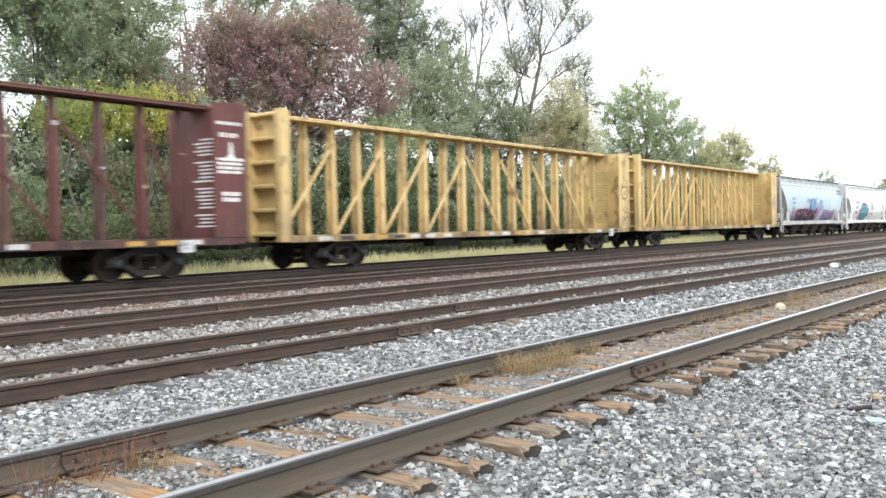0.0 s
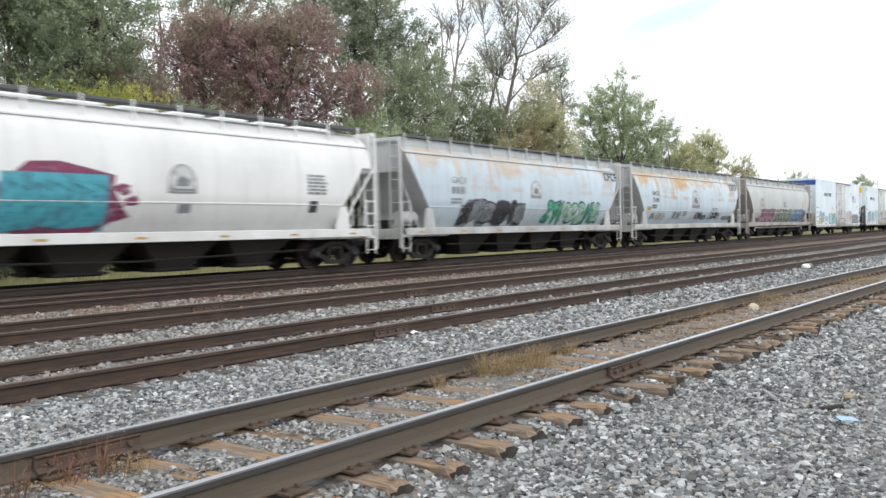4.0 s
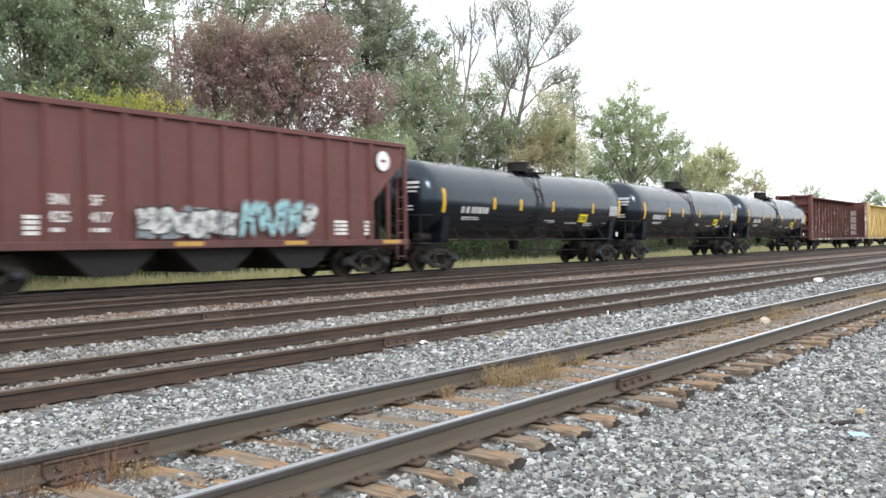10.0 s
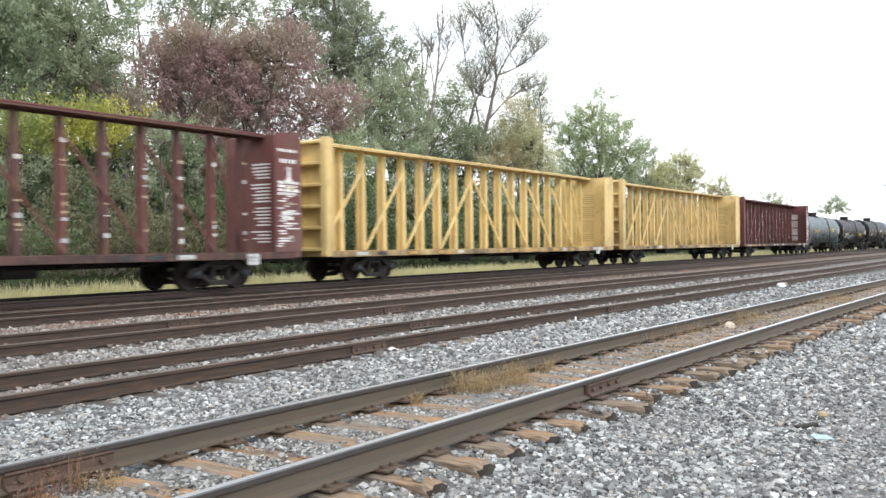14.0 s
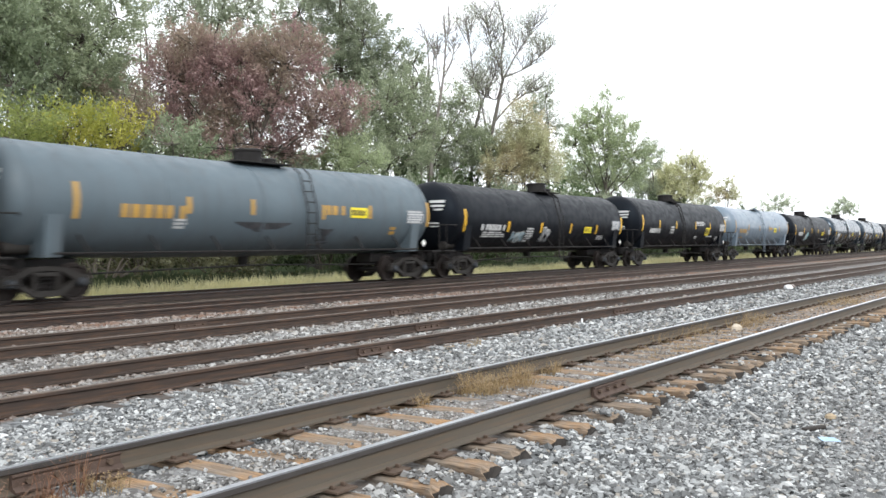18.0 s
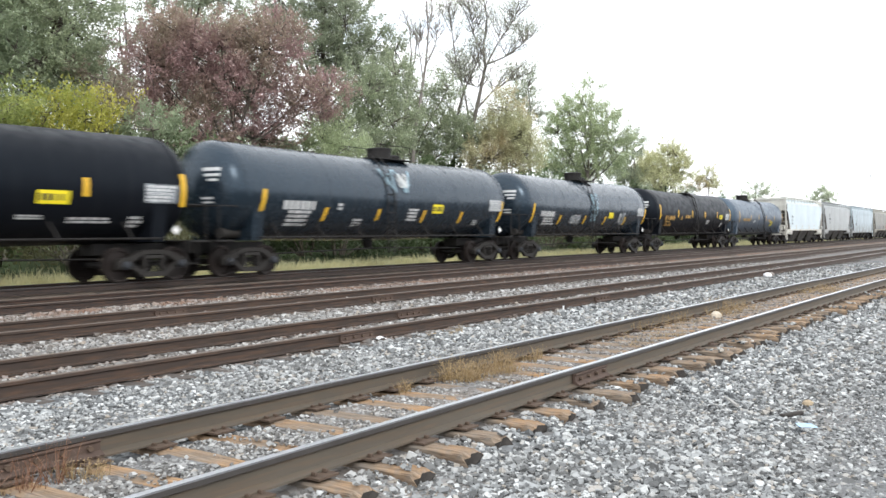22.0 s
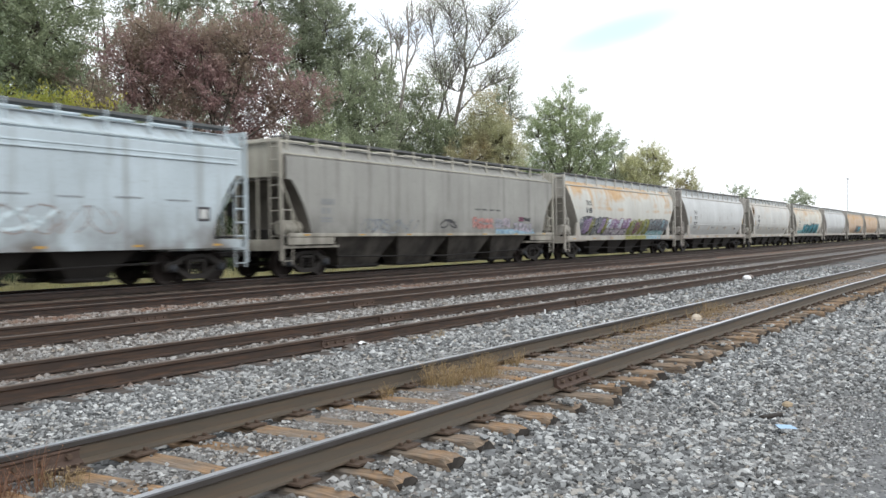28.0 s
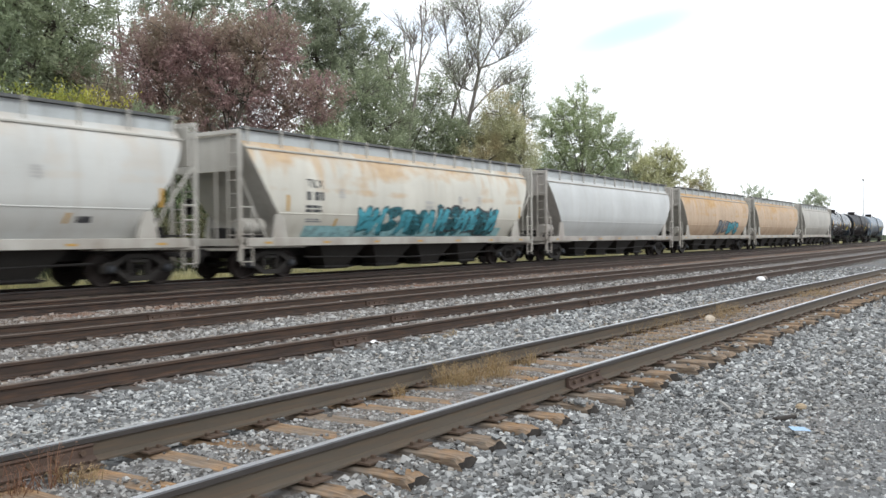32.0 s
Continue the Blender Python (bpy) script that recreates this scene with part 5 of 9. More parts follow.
class Paint:
    """Flat shapes laid on a car's near side; side(z) is the half width there."""

    def __init__(self, side, off=0.012):
        self.s, self.side, self.off, self.mats = Shape(), side, off, []

    def slot(self, m):
        if m not in self.mats:
            self.mats.append(m)
        return self.mats.index(m)

    def at(self, x, z, lift=0.0):
        return (x, -self.side(z) - self.off - lift, z)

    def rect(self, x0, x1, z0, z1, m, lift=0.0, lean=0.0, n=1):
        nz = max(n, int((z1 - z0) / 0.15) + 1)
        self.s.grid(1, nz, lambda u, v: self.at(x0 + (x1 - x0) * u + lean * v, z0 + (z1 - z0) * v, lift), self.slot(m))
        return self

    def blob(self, poly, m, lift=0.0, rings=3):
        cx, cz = sum(p[0] for p in poly) / len(poly), sum(p[1] for p in poly) / len(poly)
        n = len(poly)
        vs = [self.at(cx, cz, lift)]
        for r in range(1, rings + 1):
            vs += [self.at(cx + (x - cx) * r / rings, cz + (z - cz) * r / rings, lift) for x, z in poly]
        fs = [(0, 1 + i, 1 + (i + 1) % n) for i in range(n)]
        for r in range(rings - 1):
            a, b = 1 + r * n, 1 + (r + 1) * n
            fs += [(a + i, a + (i + 1) % n, b + (i + 1) % n, b + i) for i in range(n)]
        self.s.add(vs, fs, self.slot(m))
        return self

    def stroke(self, pts, w, m, lift=0.0):
        ps = [Vector(p) for p in pts]
        vs = []
        for i, p in enumerate(ps):
            d = (ps[min(i + 1, len(ps) - 1)] - ps[max(i - 1, 0)])
            k = Vector((-d.y, d.x)).normalized() * w / 2
            vs += [self.at(p.x + k.x, p.y + k.y, lift), self.at(p.x - k.x, p.y - k.y, lift)]
        self.s.add(vs, [(2 * i, 2 * i + 1, 2 * i + 3, 2 * i + 2) for i in range(len(ps) - 1)], self.slot(m))
        return self

    def word(self, w, x, z, h, m, width=0.0):
        """A word in letters h high, stretched to a width if one is given; doubled a little to make it bold."""
        v, f = LETTERS[w]
        k = width / max(a for a, b in v) if width else h * 1.4
        for i, dx in enumerate((0.0, 0.045 * h)):
            self.s.add([self.at(x + a * k + dx, z + b * h * 1.4, 0.001 * i) for a, b in v], f, self.slot(m))
        return self

    def bars(self, x, z, w, h, rows, m, seed=0, gap=0.45):
        """Writing too small to read: rows of short bars."""
        r = random.Random(seed + int(x * 97) + int(z * 31))
        hh = h / (rows + (rows - 1) * gap)
        for i in range(rows):
            zz = z + h - hh - i * hh * (1 + gap)
            xx, end = x, x + w * r.uniform(0.8, 1.0)
            while xx < end - 0.02:
                k = min(hh * r.uniform(0.55, 0.8) if rows == 1 else r.uniform(0.08, 0.34) * max(w, 0.5), end - xx)
                self.rect(xx, xx + k, zz, zz + hh, m)
                xx += k + (hh * r.choice((0.25, 0.3, 0.3, 0.7)) if rows == 1 else 0.05 * max(w, 0.4))
        return self

    def put(self, name, car, label=""):
        ob = part(name, self.s, self.mats, car, label)
        return tagged(ob, kind="stuff") if name in ("lettering", "stencil", "sticker", "rub_strip_mark") else ob


def lump(r, cx, cz, w, h, n=11, rough=0.28):
    return [(cx + w * (1 + r.uniform(-rough, rough)) * math.cos(6.283 * i / n), cz + h * (1 + r.uniform(-rough, rough)) * math.sin(6.283 * i / n)) for i in range(n)]


def rounded(poly, times=2):
    """The outline with its corners cut, so that it bulges softly."""
    for _ in range(times):
        cut = []
        for i, p in enumerate(poly):
            q = poly[(i + 1) % len(poly)]
            cut += [(0.75 * p[0] + 0.25 * q[0], 0.75 * p[1] + 0.25 * q[1]), (0.25 * p[0] + 0.75 * q[0], 0.25 * p[1] + 0.75 * q[1])]
        poly = cut
    return poly


GLYPHS = (
    ((-1, -1), (-0.35, -1), (-0.3, -0.1), (0.25, -0.15), (0.4, -1), (1, -0.95), (0.75, 0.3), (1.0, 1), (0.3, 0.95), (0.1, 0.4), (-0.25, 0.45), (-0.2, 1), (-0.95, 0.9)),
    ((-0.9, -1), (0.8, -0.9), (1, -0.3), (0.1, -0.35), (0.15, 0.0), (0.85, 0.1), (0.9, 0.9), (-0.6, 1), (-1, 0.4), (-0.2, 0.35), (-0.3, -0.1), (-1, -0.3)),
    ((-0.7, -1), (0.2, -0.8), (0.9, -1), (1.0, -0.2), (0.6, 0.2), (1.05, 0.8), (0.2, 1), (-0.1, 0.3), (-0.5, 1), (-1.1, 0.7), (-0.75, 0.0)),
    ((-1, -0.8), (-0.2, -1), (0.9, -0.9), (1.05, -0.1), (0.7, 0.5), (0.9, 1.05), (0.0, 0.9), (-0.9, 1.0), (-1.1, 0.2)),
    ((-0.8, -1.05), (-0.1, -0.9), (0.1, -0.2), (0.5, -1), (1.1, -0.8), (0.7, 0.1), (0.9, 0.95), (0.1, 1.05), (-0.9, 0.8), (-0.6, 0.1)))


def graffiti(car, side, x0, x1, z0, z1, back, fills, edge, seed, n=6, shine=None, label="spray-painted graffiti", outline=1.12, over=0.0):
    """A sprayed piece: a cloudy ground, swollen overlapping letters with outlines, and thin bright lines."""
    r = random.Random(seed)
    p = Paint(side, 0.012 + over)
    w, h = (x1 - x0), (z1 - z0)

    def held(poly):
        return [(max(x0, min(x1, x)), max(z0, min(z1, z))) for x, z in poly]

    if back:
        for i in range(2 * n + 1):
            cz = z0 + h * r.uniform(0.3, 0.62)
            p.blob(held(rounded(lump(r, x0 + w * (i + 0.5) / (2 * n + 1), cz, w / n * 0.55, h * r.uniform(0.3, 0.5), 9, 0.3), 1)), back, 0.0004 * i)
    for i in range(n):
        cx, cw = x0 + w * (i + 0.5) / n + r.uniform(-0.08, 0.08) * w / n, w / n * r.uniform(0.46, 0.6)
        cz, ch = z0 + h * r.uniform(0.44, 0.54), h * r.uniform(0.36, 0.47)
        lean, tilt = r.uniform(-0.08, 0.2) * h, r.uniform(-0.12, 0.12)
        o = [(a + r.uniform(-0.2, 0.2), b + r.uniform(-0.16, 0.16)) for a, b in r.choice(GLYPHS)]
        o = rounded([(a, b + tilt * a) for a, b in o], 2)
        lift = 0.004 + 0.0016 * i
        if i:
            p = Paint(side, 0.012 + over)
        p.blob(held([(cx + a * cw * outline + b * lean, cz + b * ch * (outline - 0.02)) for a, b in o]), edge, lift)
        fill = fills[(i + r.randrange(2)) % len(fills)]
        p.blob([(cx + a * cw * 0.94 + b * lean, max(z0 + 0.02, cz + b * ch * 0.92)) for a, b in o], fill, lift + 0.005)
        for _ in range(3):
            a0, b0, turn = r.uniform(-0.7, 0.3), r.uniform(-0.75, 0.2), r.uniform(-0.4, 0.4)
            p.stroke([(cx + (a0 + 0.16 * j + turn * 0.04 * j * j) * cw + b0 * lean, cz + (b0 + 0.17 * j - turn * 0.05 * j * j) * ch) for j in range(5)], r.uniform(0.025, 0.05), edge, lift + 0.009)
        if shine:
            for _ in range(3):
                a0, b0 = r.uniform(-0.7, 0.4), r.uniform(-0.3, 0.6)
                p.stroke([(cx + (a0 + 0.12 * j) * cw, cz + (b0 + 0.1 * j - 0.03 * j * j) * ch) for j in range(5)], r.uniform(0.03, 0.06), shine, lift + 0.010)
        if i:
            p.put("letter", piece)
        else:
            piece = p.put("graffiti", car, label)
    return piece


def block_piece(car, side, x0, x1, z0, z1, fill, edge, seed, strokes=10, line=None, label="block of spray paint with rough letters"):
    """A solid sprayed band with a ragged dark top edge and letter strokes scratched through it."""
    r = random.Random(seed)
    p = Paint(side)
    m = max(4, int((x1 - x0) / 0.35))
    tops = [(x0 + (x1 - x0) * i / m, z1 - r.uniform(0.0, 0.16) * (z1 - z0) - (0.12 * (z1 - z0) if i in (0, m) else 0)) for i in range(m + 1)]
    for k, (mat, lift, grow) in enumerate(((edge, 0.0, 0.05), (fill, 0.004, 0.0))):
        vs = []
        for x, z in tops:
            vs += [p.at(x, z0, lift), p.at(x, z0 + (z - z0) * 0.35, lift), p.at(x, z0 + (z - z0) * 0.7, lift), p.at(x + r.uniform(-0.03, 0.03), z + grow, lift)]
        p.s.add(vs, [(4 * i + j, 4 * i + 4 + j, 4 * i + 5 + j, 4 * i + 1 + j) for i in range(m) for j in range(3)], p.slot(mat))
    for i in range(strokes):
        cx, cz = x0 + (x1 - x0) * (i + 0.5) / strokes, (z0 + z1) / 2
        w, h, a = (x1 - x0) / strokes * 0.45, (z1 - z0) * 0.36, r.uniform(0, 6.28)
        p.stroke([(cx + w * math.sin(a + 0.9 * j) + 0.04 * j, cz + h * (1 - j / 2.5)) for j in range(6)], 0.05, line or edge, 0.008)
    return p.put("graffiti", car, label)


def scrawl(car, side, x0, x1, z0, z1, m, seed, n=4, w=0.035, label="scrawled spray-paint tag"):
    r = random.Random(seed)
    p = Paint(side)
    for i in range(n):
        cx, cz = x0 + (x1 - x0) * (i + 0.5) / n, (z0 + z1) / 2
        a0, k = r.uniform(0, 6), r.uniform(0.6, 1.6)
        pts = [(cx + (x1 - x0) / n * 0.7 * math.sin(a0 + k * j * 0.55) * (0.5 + 0.05 * j), cz + (z1 - z0) * 0.5 * math.cos(a0 * 2 + j * 0.62)) for j in range(13)]
        p.stroke(pts, w, m, 0.002)
    return p.put("graffiti", car, label)


# ---------------------------------------------------------------- centre-beam flat cars
def centerbeam(label, front, length, paint, dark, seed, red=False):
    c = car_base("centerbeam_flatcar", label, "flat car", front)
    r = random.Random(seed)
    L = length
    deck = Shape()
    deck.rbox(0.0, L, -1.44, 1.44, 0.90, 1.02, 0.01)
    floor_plate = part("deck", deck, paint, c)
    for y0 in (-1.47, 1.442):
        part("deck_edge", Shape().rbox(0.0, L, y0, y0 + 0.028, 0.84, 1.04, 0.008), RED_EDGE if red else YELLOW_EDGE, floor_plate)
    sill = Shape().prism([(0.4, 0.9), (2.6, 0.68), (L - 2.6, 0.68), (L - 0.4, 0.9)], -0.32, 0.32, 1)
    part("centre_sill", sill, MAT_UNDER, c)
    x = 1.2
    while x < L - 1.5:
        part("cross_bearer", lambda: Shape().prism([(-1.42, 0.9), (-1.42, 0.84), (-0.3, 0.70), (0.3, 0.70), (1.42, 0.84), (1.42, 0.9)], -0.05, 0.05, 0), MAT_UNDER, c, key="bearer", at=(x, 0, 0))
        x += 2.3
    for i, xb in enumerate((0.0, L)):
        s = -1 if i == 0 else 1
        b = Shape()
        b.rbox(min(xb, xb - s * 0.10), max(xb, xb - s * 0.10), -1.46, 1.46, 0.86, 4.66, 0.01)
        head = part("bulkhead", b, paint, c)
        if i:
            part("wing_plate", Shape().rbox(xb - 0.82, xb + 0.3, -1.485, -1.465, 1.04, 4.62, 0.004), paint, head)
        for y0, y1 in ((-1.46 if i else -1.49, -1.22), (-0.11, 0.11), (1.22, 1.46 if i else 1.49)):
            part("post", Shape().rbox(min(xb, xb + s * 0.30), max(xb, xb + s * 0.30), y0, y1, 0.86, 4.70, 0.015), paint, head)
        for k in range(6):
            z = 1.05 + k * 0.70
            part("rib", Shape().prism([(min(xb, xb + s * 0.02), z + 0.13), (xb + s * 0.24, z + 0.06), (xb + s * 0.24, z - 0.0), (xb, z - 0.03)], -1.22, 1.22, 1), paint, head)
    top = Shape()
    top.rbox(0.12, L - 0.12, -0.40, 0.40, 4.645, 4.70, 0.012)
    chord = part("top_chord", top, paint, c)
    for y0 in (-0.40, 0.33):
        part("chord_flange", Shape().rbox(0.12, L - 0.12, y0, y0 + 0.05, 4.585, 4.643, 0.01), RED_EDGE if red else YELLOW_EDGE, chord)
    n = 17
    step = (L - 1.6) / n
    for i in range(n + 1):
        x = 0.8 + i * step
        w0, w1 = (0.075, 0.055) if red else (0.11, 0.085)
        outline = [(x - w0, 1.02), (x + w0, 1.02), (x + w1, 3.95), (x + 0.028, 4.2), (x + 0.028, 4.62), (x - 0.028, 4.62), (x - 0.028, 4.2), (x - w1, 3.95)]
        s = Shape()
        s.prism(outline, -0.15, -0.12, 1)
        s.prism(outline, 0.12, 0.15, 1)
        s.box(x - 0.015, x + 0.015, -0.121, 0.121, 1.02, 4.62)
        post = part("upright", s, RED_EDGE if i % 2 and red else YELLOW_EDGE if i % 2 and seed == 2 else paint, c)
        if red:
            q = Paint(lambda z: 0.152, 0.006)
            for k in range((9 if i % 3 == 0 else 5) if seed == 4 else (7 if i % 2 == 0 else 4) if seed > 1 else 1):
                zz = r.uniform(1.3, 3.9)
                q.rect(x - r.uniform(0.03, 0.075), x + 0.075, zz, zz + r.uniform(0.03, 0.12), r.choice((WHITE, DIM, FADED)))
            q.put("sticker", post, "small white sticker marks")
    for i in range(0, n, 2):
        x0, x1 = 0.8 + i * step, 0.8 + min(i + 2, n) * step
        if i < n // 2:
            a, b = (x0, 1.06), (x1 - 0.05, 4.0)
        else:
            a, b = (x0 + 0.05, 4.0), (x1, 1.06)
        d = 0.045 if red else 0.07
        part("diagonal", Shape().prism([(a[0] - d, a[1]), (a[0] + d, a[1]), (b[0] + d, b[1]), (b[0] - d, b[1])], -0.215, -0.155, 1), paint, c)
    part("diagonal", Shape().prism([(0.12, 2.8), (0.26, 2.8), (0.92, 1.05), (0.78, 1.05)], -0.215, -0.155, 1), paint, c)
    q = Paint(lambda z: 1.47, 0.004)
    x = 0.5
    while x < L - 0.6:
        m = r.choice([None, AMBER, PALE, None, None, CHARCOAL])
        if m:
            q.rect(x, x + r.uniform(0.35, 0.6), 0.88, 1.0, m)
        x += r.uniform(0.6, 1.1)
    q.put("rub_strip_mark", c, "worn yellow and white reflector patches along the deck")
    part("winch_box", Shape().rbox(L * 0.33, L * 0.33 + 1.6, -1.1, -0.5, 0.55, 0.84, 0.03), MAT_UNDER, c)
    part("brake_cylinder", Shape().tube([(L * 0.6, -0.7, 0.66), (L * 0.6 + 0.9, -0.7, 0.66)], 0.16, 12), MAT_UNDER, c)
    part("data_plate", Paint(lambda z: 1.47, 0.02).rect(L - 1.95, L - 1.5, 0.68, 1.0, PALE).bars(L - 1.9, 0.76, 0.35, 0.16, 2, SMOKE).s, [PALE, SMOKE], c, "pale data plate on the deck edge")
    for xb, s in ((L, -1),):
        f = Shape()
        for k in range(24):
            z = 3.75 - k * 0.105
            w = r.uniform(0.5, 0.85)
            if k % 7 != 5:
                f.add([(xb - 0.108, -0.55, z), (xb - 0.108, -0.55 + w, z), (xb - 0.108, -0.55 + w, z + 0.045), (xb - 0.108, -0.55, z + 0.045)], [(0, 1, 2, 3)])
        tagged(part("lettering", f, dark, c, "rows of worn lettering on the bulkhead"), kind="stuff")
    truck(c, 2.6)
    truck(c, L - 2.6)
    ends(c, 0.0, L)
    return c


def wing_marks(c, L, m, dense=False):
    p = Paint(lambda z: 1.487, 0.005)
    if dense:
        r = random.Random(31)
        for k in range(26):
            x = L - 0.78 + r.uniform(0.0, 0.45)
            p.rect(x, x + r.uniform(0.2, 0.6), 1.2 + k * 0.075, 1.225 + k * 0.075 + r.uniform(0.0, 0.03), r.choice((m, m, DIM, FADED)), 0.001)
        for k in range(7):
            p.stroke([(L - 0.7 + r.uniform(0, 0.5), 1.4 + k * 0.35), (L - 0.4 + r.uniform(0, 0.3), 1.5 + k * 0.35), (L - 0.1, 1.4 + k * 0.35 + r.uniform(-0.1, 0.1))], 0.035, PALE, 0.003)
    p.bars(L - 0.7, 4.05, 0.9, 0.09, 1, m, 4)
    p.bars(L - 0.6, 3.72, 0.7, 0.12, 1, m, 5)
    p.bars(L - 0.7, 2.75, 0.95, 0.42, 4, m, 6)
    p.bars(L - 0.55, 2.0, 0.6, 0.26, 2, m, 7)
    p.put("stencil", c, "white stencilled marks on the end plate")
    Paint(lambda z: 1.487, 0.005).blob([(L - 0.42, 3.15), (L - 0.05, 3.15), (L - 0.16, 3.26), (L - 0.2, 3.6), (L - 0.27, 3.6), (L - 0.3, 3.26)], m).put("logo", c, "pale bell-shaped emblem")


def wing_patch(c, L):
    r = random.Random(9)
    p = Paint(lambda z: 1.487, 0.005)
    p.blob(lump(r, L - 0.28, 2.55, 0.40, 0.52, 12, 0.16), FADED)
    for k in range(6):
        z = 2.25 + k * 0.12
        p.stroke([(L - 0.6, z), (L - 0.4, z + 0.06), (L - 0.25, z - 0.03), (L - 0.02, z + 0.04)], 0.022, MAROON, 0.006)
    p.stroke([(L - 0.3, 3.05), (L - 0.26, 3.3), (L - 0.2, 3.05)], 0.035, CHARCOAL, 0.006)
    p.put("graffiti", c, "small reddish spray-painted tag")
    q = Paint(lambda z: 1.487, 0.005)
    q.bars(L - 0.6, 3.78, 0.7, 0.07, 1, SOFTDARK, 3)
    q.bars(L - 0.4, 3.5, 0.5, 0.05, 1, SOFTDARK, 8)
    q.put("stencil", c, "faded stencils on the end plate")


# ---------------------------------------------------------------- covered hoppers
def curved_side(z):
    return float(np.interp(z, [1.0, 1.25, 1.45, 1.65, 1.82, 1.98, 2.2, 2.46, 2.92, 3.38, 3.75, 3.98, 4.12], [1.06, 1.14, 1.27, 1.385, 1.46, 1.515, 1.55, 1.565, 1.555, 1.50, 1.40, 1.27, 1.12]))


def straight_side(z):
    return float(np.interp(z, [1.0, 1.3, 3.82, 3.86, 4.12], [1.50, 1.52, 1.52, 1.46, 1.15]))


PELLET_CUT = ([1.1, 1.7, 1.95, 2.28, 2.74, 3.2, 3.66, 4.12], [1.8, 1.8, 1.6, 1.32, 1.0, 0.72, 0.5, 0.4])
STEP_CUT = ([1.1, 1.95, 1.96, 3.2, 3.21, 4.12], [1.75, 1.8, 1.7, 0.75, 0.3, 0.3])
GRAIN_CUT = ([1.1, 1.75, 2.37, 2.83, 3.1, 3.11, 4.12], [1.45, 1.3, 1.0, 0.7, 0.45, 0.22, 0.22])


def cut_at(cut, z):
    """How far in from the end of the car the sloping end lies at a height."""
    return float(np.interp(z, cut[0], cut[1]))


def hopper_body(L, side, cut, low=1.1):
    """Sides and roof in the first material, the sloping ends in the second."""
    s = Shape()
    zs = [low] + [z for z in (1.25, 1.45, 1.65, 1.82, 1.95, 1.96, 2.1, 2.2, 2.3, 2.5, 2.7, 2.9, 3.1, 3.11, 3.2, 3.21, 3.35, 3.55, 3.7, 3.82, 3.86, 3.98, 4.06, 4.12) if z > low + 0.05]

    def cx(z):
        return cut_at(cut, z)

    def rows(fn, nu, mi=0):
        n = nu + 1
        s.add([fn(u / nu, z) for z in zs for u in range(n)], [(j * n + i, j * n + i + 1, (j + 1) * n + i + 1, (j + 1) * n + i) for j in range(len(zs) - 1) for i in range(nu)], mi)

    rows(lambda u, z: (cx(z) + (L - 2 * cx(z)) * u, -side(z), z), 12)
    rows(lambda u, z: (cx(z) + (L - 2 * cx(z)) * u, side(z), z), 12)
    rows(lambda u, z: (cx(z), side(z) * (2 * u - 1), z), 4, 1)
    rows(lambda u, z: (L - cx(z), side(z) * (2 * u - 1), z), 4, 1)
    e = cx(4.12)
    prof = [(-side(4.12), 4.12), (-0.95, 4.30), (-0.6, 4.40), (0.6, 4.40), (0.95, 4.30), (side(4.12), 4.12)]
    s.add([(x, y, z) for x in (e, L - e) for y, z in prof], [(i, i + 1, 7 + i, 6 + i) for i in range(5)] + [(0, 1, 2, 3, 4, 5), (11, 10, 9, 8, 7, 6)])
    return s


def ladder(parent, x, y, z0, z1, w, mat, name="ladder", along="x"):
    s = Shape()
    for k in (0, w):
        a = (x + k, y) if along == "x" else (x, y + k)
        s.tube([(a[0], a[1], z0), (a[0], a[1], z1)], 0.028, 6)
    z = z0 + 0.12
    while z < z1:
        b = (x + w, y) if along == "x" else (x, y + w)
        s.tube([(x, y, z), (b[0], b[1], z)], 0.018, 5)
        z += 0.40
    return part(name, s, mat, parent)


